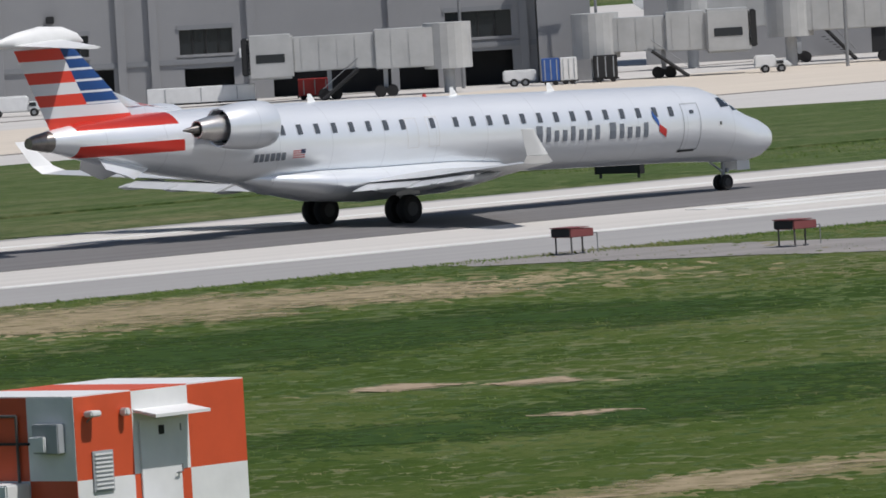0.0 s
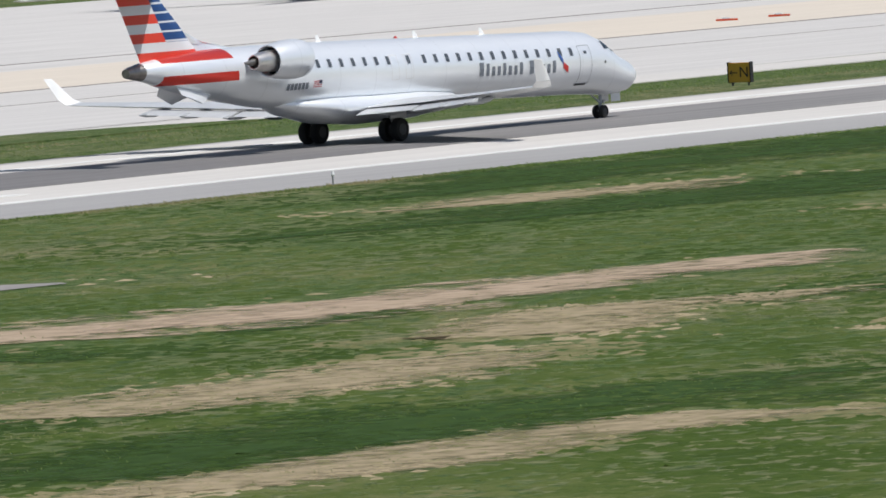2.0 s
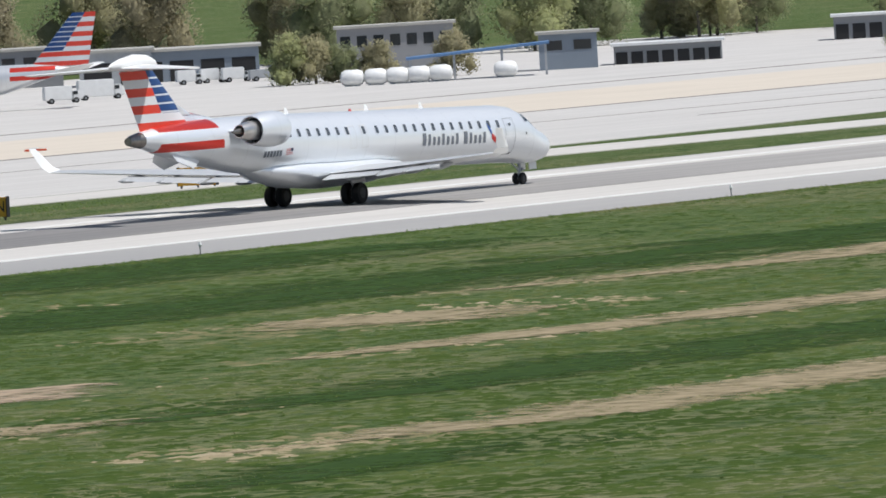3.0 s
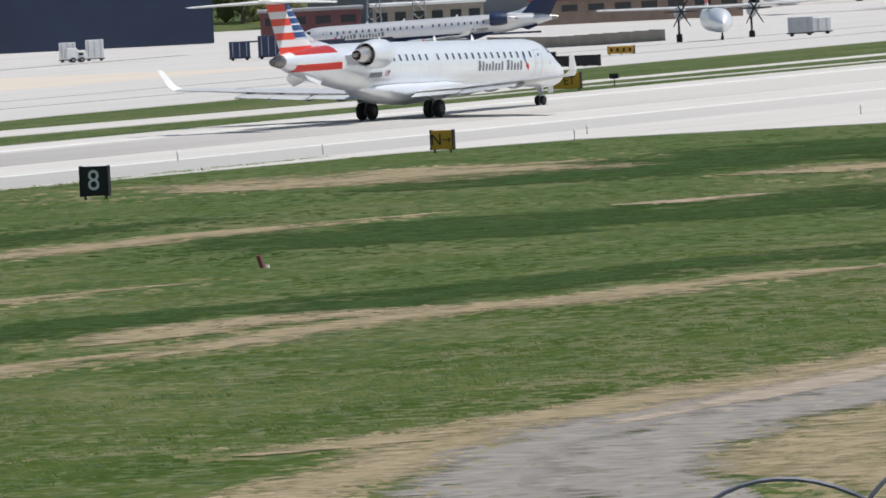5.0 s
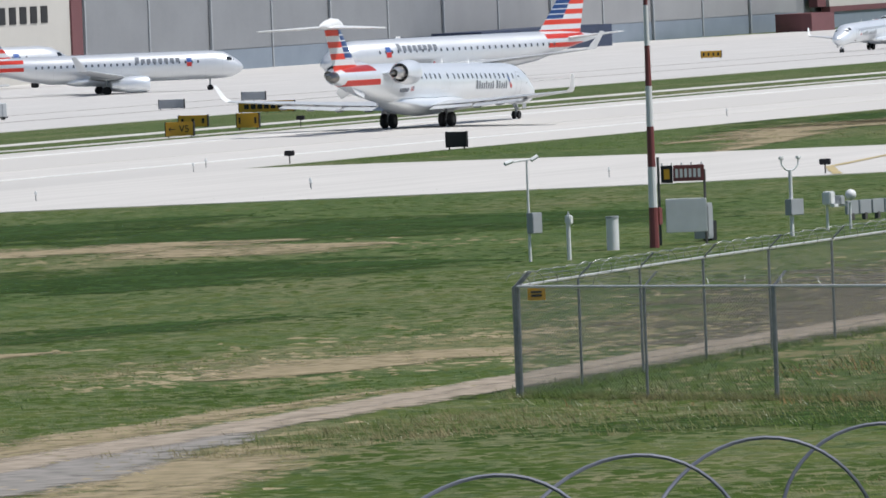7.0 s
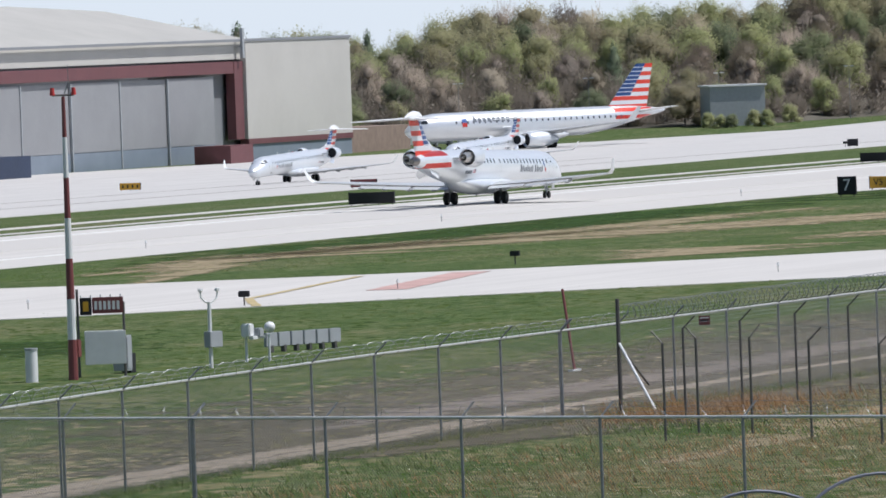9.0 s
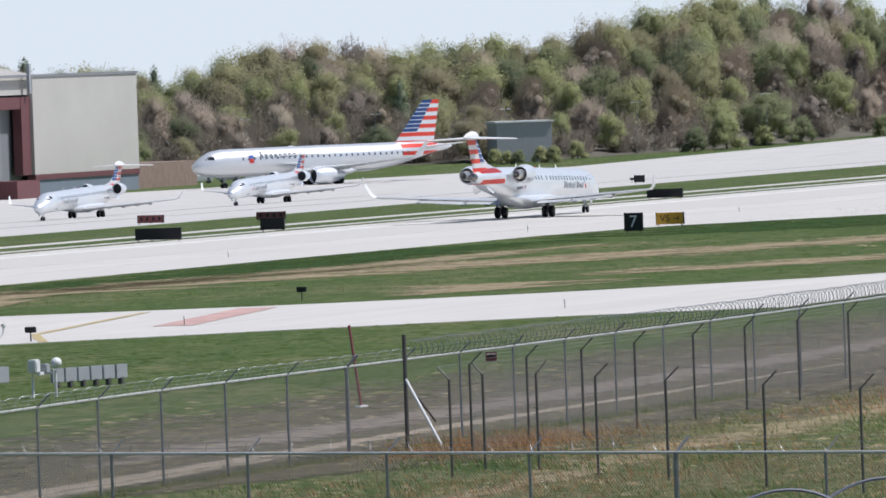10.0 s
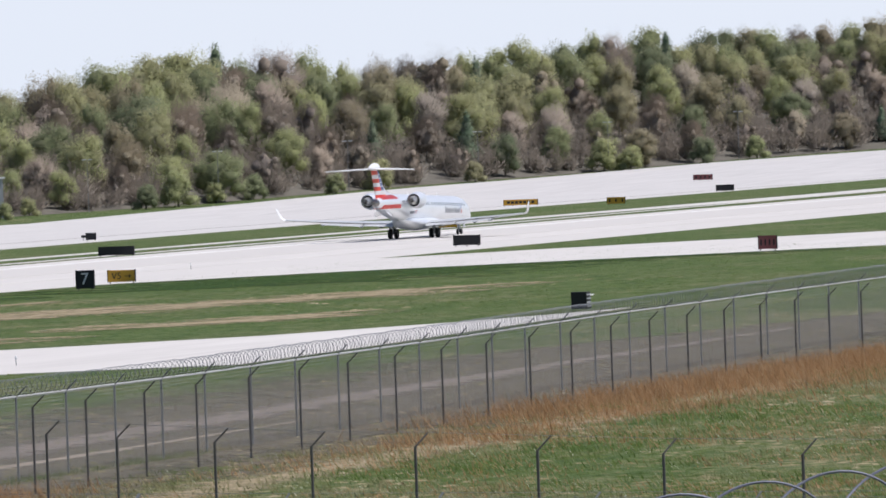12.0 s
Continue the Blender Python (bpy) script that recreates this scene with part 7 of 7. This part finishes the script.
# ---- streaks in the grass ----
dry_label, bare_label, lush_label = "dry straw-coloured streak in the grass", "bare sandy patch worn in the grass", "darker lush green streak of grass"
dry_patch([(187, 217.8), (189, 217.1), (195, 218.6), (201, 219.2), (204, 216.6), (209, 217.1)], 15.0, STRAWY, dry_label, 0.0255)
dry_patch([(169, 198.2), (174, 198.0), (182, 199.6), (191, 200.7), (195, 198.9), (200, 196.8)], 17.7, LUSH, lush_label, 0.0215)
dry_patch([(168, 180.5), (169, 180.0), (170, 178.7)], 4.0, EARTH, bare_label, 0.0281)
dry_patch([(170, 177.6), (171, 177.1), (171, 175.8)], 4.4, EARTH, bare_label, 0.0282)
dry_patch([(161, 167.2), (162, 166.2), (163, 165.4)], 3.0, EARTH, bare_label, 0.0282)
dry_patch([(152, 166.2), (156, 166.3), (160, 164.9), (169, 168.2), (177, 171.6)], 10.8, LUSH, lush_label, 0.0217)
dry_patch([(141, 145.8), (145, 145.8), (151, 146.0)], 5.4, STRAWY, dry_label, 0.0258)
dry_patch([(192, 168.2), (200, 171.3), (208, 173.7), (213, 172.1)], 7.4, STRAWY, dry_label, 0.0258)
dry_patch([(158, 149.2), (164, 148.2), (173, 149.8), (180, 148.7), (189, 149.6)], 8.3, LUSH, lush_label, 0.0219)
dry_patch([(212, 174.6), (215, 174.7), (219, 174.3), (221, 172.0), (225, 171.6), (229, 171.7)], 14.7, EARTH, bare_label, 0.0284)
dry_patch([(229, 173.2), (232, 172.7), (235, 171.7), (238, 169.7), (242, 169.6), (248, 170.2)], 8.3, EARTH, bare_label, 0.0285)
dry_patch([(215, 167.1), (217, 167.5), (220, 167.1), (224, 167.5)], 4.3, LUSH, lush_label, 0.0220)
dry_patch([(206, 168.3), (207, 166.4), (208, 165.9)], 9.7, LUSH, lush_label, 0.0221)
dry_patch([(185, 152.1), (187, 150.5), (190, 149.6), (194, 148.9), (199, 149.9), (206, 151.3)], 9.6, STRAWY, dry_label, 0.0261)
dry_patch([(211, 157.0), (212, 155.1), (222, 159.6), (224, 156.9), (230, 156.1)], 7.6, STRAWY, dry_label, 0.0262)
dry_patch([(168, 138.8), (169, 136.5), (173, 136.2), (176, 135.8), (181, 136.1), (185, 136.4), (189, 134.3), (197, 134.2)], 13.5, LUSH, lush_label, 0.0222)
dry_patch([(162, 129.9), (166, 129.6), (173, 128.8), (178, 129.8), (182, 128.4), (184, 125.1)], 6.6, STRAWY, dry_label, 0.0263)
dry_patch([(279, 210.5), (285, 208.8), (290, 207.1), (296, 207.0)], 8.4, STRAWY, dry_label, 0.0263)
dry_patch([(288, 217.3), (306, 222.3), (317, 220.2), (334, 221.6), (346, 216.5)], 17.7, LUSH, lush_label, 0.0224)
dry_patch([(200, 134.8), (207, 135.2), (215, 135.0)], 7.4, LUSH, lush_label, 0.0224)
dry_patch([(276, 182.8), (282, 181.2), (288, 180.6)], 12.5, STRAWY, dry_label, 0.0265)
dry_patch([(266, 146.1), (276, 147.2), (282, 144.6), (284, 140.0), (291, 137.2)], 7.7, STRAWY, dry_label, 0.0265)
dry_patch([(397, 213.6), (401, 211.6), (408, 208.3), (415, 206.2), (421, 204.8)], 21.2, STRAWY, dry_label, 0.0266)
dry_patch([(390, 200.2), (399, 196.8), (411, 194.4), (432, 195.6), (446, 192.1)], 21.4, LUSH, lush_label, 0.0226)
dry_patch([(365, 176.4), (366, 173.9), (372, 173.0)], 5.2, EARTH, bare_label, 0.0292)
dry_patch([(395, 185.6), (399, 182.1), (404, 177.6), (409, 172.8)], 14.6, STRAWY, dry_label, 0.0267)
dry_patch([(332, 175.1), (341, 174.2), (351, 173.3), (355, 168.0), (365, 165.3), (375, 162.5), (385, 159.6)], 23.3, LUSH, lush_label, 0.0228)
dry_patch([(258, 140.1), (267, 141.3), (276, 141.8), (284, 141.7), (291, 140.0), (300, 139.2), (304, 137.0)], 5.0, STRAWY, dry_label, 0.0268)
dry_patch([(278, 147.1), (289, 147.7), (300, 147.2), (310, 145.6), (319, 142.6), (328, 139.0)], 9.2, LUSH, lush_label, 0.0229)
dry_patch([(213, 112.7), (219, 111.6), (226, 111.0), (236, 111.2), (243, 109.5)], 4.7, STRAWY, dry_label, 0.0269)
dry_patch([(352, 160.0), (367, 159.6), (376, 156.5), (378, 151.1)], 17.9, LUSH, lush_label, 0.0230)
dry_patch([(282, 122.7), (294, 123.3), (296, 120.2), (300, 119.4)], 11.1, STRAWY, dry_label, 0.0270)
dry_patch([(390, 174.7), (394, 171.6), (399, 169.2), (401, 165.3)], 16.5, STRAWY, dry_label, 0.0271)
dry_patch([(404, 179.6), (418, 178.9), (424, 174.9), (428, 171.0), (437, 166.6)], 35.6, LUSH, lush_label, 0.0231)
dry_patch([(567, 213.9), (615, 220.7), (644, 219.3), (695, 224.1), (720, 219.2)], 18.6, LUSH, lush_label, 0.0232)
dry_patch([(632, 205.6), (649, 203.3), (658, 196.4), (663, 190.0)], 21.2, STRAWY, dry_label, 0.0273)
dry_patch([(534, 201.5), (590, 217.2), (597, 212.4), (599, 204.0)], 8.8, STRAWY, dry_label, 0.0273)
dry_patch([(563, 183.3), (584, 183.0), (589, 175.8)], 17.0, STRAWY, dry_label, 0.0274)
dry_patch([(726, 224.1), (745, 212.2), (803, 209.9), (825, 196.6), (867, 188.1)], 40.9, LUSH, lush_label, 0.0234)
dry_patch([(646, 199.4), (666, 199.5), (676, 196.7)], 10.3, STRAWY, dry_label, 0.0275)
dry_patch([(602, 183.6), (615, 178.8), (625, 173.8), (641, 172.2)], 14.5, STRAWY, dry_label, 0.0275)
dry_patch([(590, 220), (632, 207), (660, 200), (690, 188), (720, 182)], 18.7, STRAWY, dry_label, .026)
dry_patch([(560, 214), (600, 218), (650, 212), (700, 212)], 10.2, STRAWY, dry_label, .026)
dry_patch([(214, 143), (230, 141), (246, 142), (262, 141.5)], 7.5, STRAWY, dry_label, .0277)
dry_patch([(258, 170), (272, 168), (288, 166.5), (306, 164)], 6, STRAWY, dry_label, .0278)
dry_patch([(300, 190), (320, 187), (345, 186), (362, 183)], 7, STRAWY, dry_label, .0279)
dry_patch([(262, 204), (290, 199), (330, 197), (365, 194)], 17, LUSH, lush_label, .0236)
dry_patch([(226, 156), (250, 155), (275, 154), (300, 150)], 10, LUSH, lush_label, .0237)
dry_patch([(216, 172.5), (228, 170.5), (242, 168)], 9, EARTH, bare_label, .0296)
SCRUB = patch_material("brown_scrub", (0.08, 0.072, 0.052), (0.17, 0.148, 0.112), 4, .7)
dry_patch([(300, 114), (345, 116), (420, 118.5), (500, 121), (600, 125)], 34, SCRUB, "dull brown scrub along the perimeter road", .018)
dry_patch([(300, 96), (330, 99), (380, 101), (440, 103), (500, 105)], 5, STRAWY, dry_label, .02)
dry_patch([(250, 98), (258, 92), (262, 84)], 15.3, LUSH, lush_label, .021)


# ---- turf clumps ----
def turf_material(name, shades):
    m = Nodes(name, 0.95, 0, 0.08)
    c = m.coord()
    g = m.noise(m.scaled(c, (16, 16, 16)), 1.0, 3, 0.6)
    patchy = m.noise(m.scaled(c, (0.06, 0.1, 1)), 1.0, 3, 0.55)
    key = m.math('ADD', m.math('MULTIPLY', m.island(), 0.22), m.math('MULTIPLY', m.math('SUBTRACT', patchy, .5), 1.9))
    col = m.ramp(m.math('ADD', key, 0.38), shades)
    col = m.mix(m.ramp(g, [(0.35, 0.2), (0.65, 0.0)]), col, tuple(v * .5 for v in shades[0][1]))
    m.bump(g, .6, .04)
    return m.done(col)


def clumps(name, xs, ys, material, label, seed, r=(.12, .42), h=(.02, .055)):
    """Low irregular cushions of turf."""
    rnd = random.Random(seed)
    verts, faces = [], []
    for x, y in zip(xs, ys):
        z = ground_z(x, y)
        rr, hh = rnd.uniform(*r), rnd.uniform(*h)
        k = len(verts)
        for i in range(6):
            a = i * 1.047 + rnd.uniform(-.3, .3)
            q = rr * rnd.uniform(.6, 1.35)
            verts.append((x + q * math.cos(a), y + q * math.sin(a), z))
        verts.append((x + rnd.gauss(0, rr * .2), y + rnd.gauss(0, rr * .2), z + hh))
        faces += [(k + i, k + (i + 1) % 6, k + 6) for i in range(6)]
    me = bpy.data.meshes.new(name)
    me.from_pydata(verts, [], faces)
    me.materials.append(material)
    me.polygons.foreach_set("use_smooth", [True] * len(me.polygons))
    tagged(new(name, me), label, "grass", kind="stuff")


def turf():
    rng = np.random.default_rng(5)
    n = 92000
    az = np.radians(rng.uniform(40.3, 78.6, n))
    u = np.cos(az) / 227.6
    dist = 1 / (u + (1 / 184 - u) * rng.random(n))
    x, y = dist * np.sin(az), dist * np.cos(az)
    sort = np.zeros(n, int)                  # 0 green, 1 straw, 2 lush, 3 bare
    kinds = {STRAWY.name: 1, EARTH.name: 3, LUSH.name: 2, TRACK.name: 3, TURNOUT.name: 3, SCRUB.name: 1, GRAVEL.name: 3, EARTHY.name: 3}
    for pts, width, material in WORN:
        near = np.full(n, 1e9)
        for (ax, ay), (bx, by) in zip(pts, pts[1:]):
            dx, dy = bx - ax, by - ay
            q = np.clip(((x - ax) * dx + (y - ay) * dy) / (dx * dx + dy * dy), 0, 1)
            near = np.minimum(near, np.hypot(x - ax - q * dx, y - ay - q * dy))
        soft = .38 if kinds[material.name] != 3 else .42
        sort[near < width * (soft + rng.normal(0, .10, n))] = kinds[material.name]
    sort[(x > 268) & (y < 106) & (rng.random(n) < .42)] = 1
    bare = sort == 3
    sort[bare & (rng.random(n) < .12)] = 1
    keep = (y < 227.6) & ~((x > 405) & (y > 228 - np.maximum(0, x - 440) * 1.05) & (x < 640) & (y > 143)) & ~((x > 735) & (y > 140))
    keep &= (x * x + y * y > 180 ** 2)
    green = turf_material("turf_green", [(0.0, (0.029, 0.054, 0.009)), (.4, (0.054, 0.086, 0.017)), (.7, (0.094, 0.118, 0.036)), (1.0, (0.165, 0.157, 0.08))])
    straw = turf_material("turf_straw", [(0.0, (0.10, 0.115, 0.042)), (.4, (0.20, 0.18, 0.095)), (.8, (0.36, 0.295, 0.19)), (1.0, (0.42, 0.36, 0.26))])
    lush = turf_material("turf_lush", [(0.0, (0.021, 0.042, 0.008)), (.5, (0.036, 0.066, 0.013)), (1.0, (0.072, 0.102, 0.026))])
    for k, mat, nm, lab in ((0, green, "turf_clumps", "uneven cushions of green airfield turf"), (1, straw, "dry_turf_clumps", "dry straw-coloured cushions of turf"), (2, lush, "lush_turf_clumps", "dark lush cushions of turf")):
        pick = keep & (sort == k)
        clumps(nm, x[pick].tolist(), y[pick].tolist(), mat, lab, 30 + k)


rough_grass()
turf()

# ---- movement ----
def motions():
    rows = []
    for i in range(25):
        t = i * 0.5
        u = t / 12
        rows.append((t, pose(238.71 + 565.17 * u + 166.85 * u * u + -7.77 * u ** 3, 255.3, 0.075)))
    walk(jet, rows)
    # the airliner that taxies across the far side, and the queue that creeps
    a = radians(156)
    out = []
    for t in (0, 3, 6, 9, 12):
        x, y = 1121.9 + (t - 6.5) * 4.0 * math.cos(a), 452 + (t - 6.5) * 4.0 * math.sin(a)
        out.append((t, pose(x, y, ground_z(x, y) + .06, 0, 0, 156)))
    walk(taxiing, out)
    walk(third, [(t, pose(1437 - (t - 9.5) * .9, 485, ground_z(1437, 485) + .06, 0, 0, 180)) for t in (0, 6, 12)])
    walk(second, [(t, pose(1322 - (t - 9.2) * .6, 473, ground_z(1322, 473) + .06, 0, 0, 180)) for t in (0, 6, 12)])


motions()
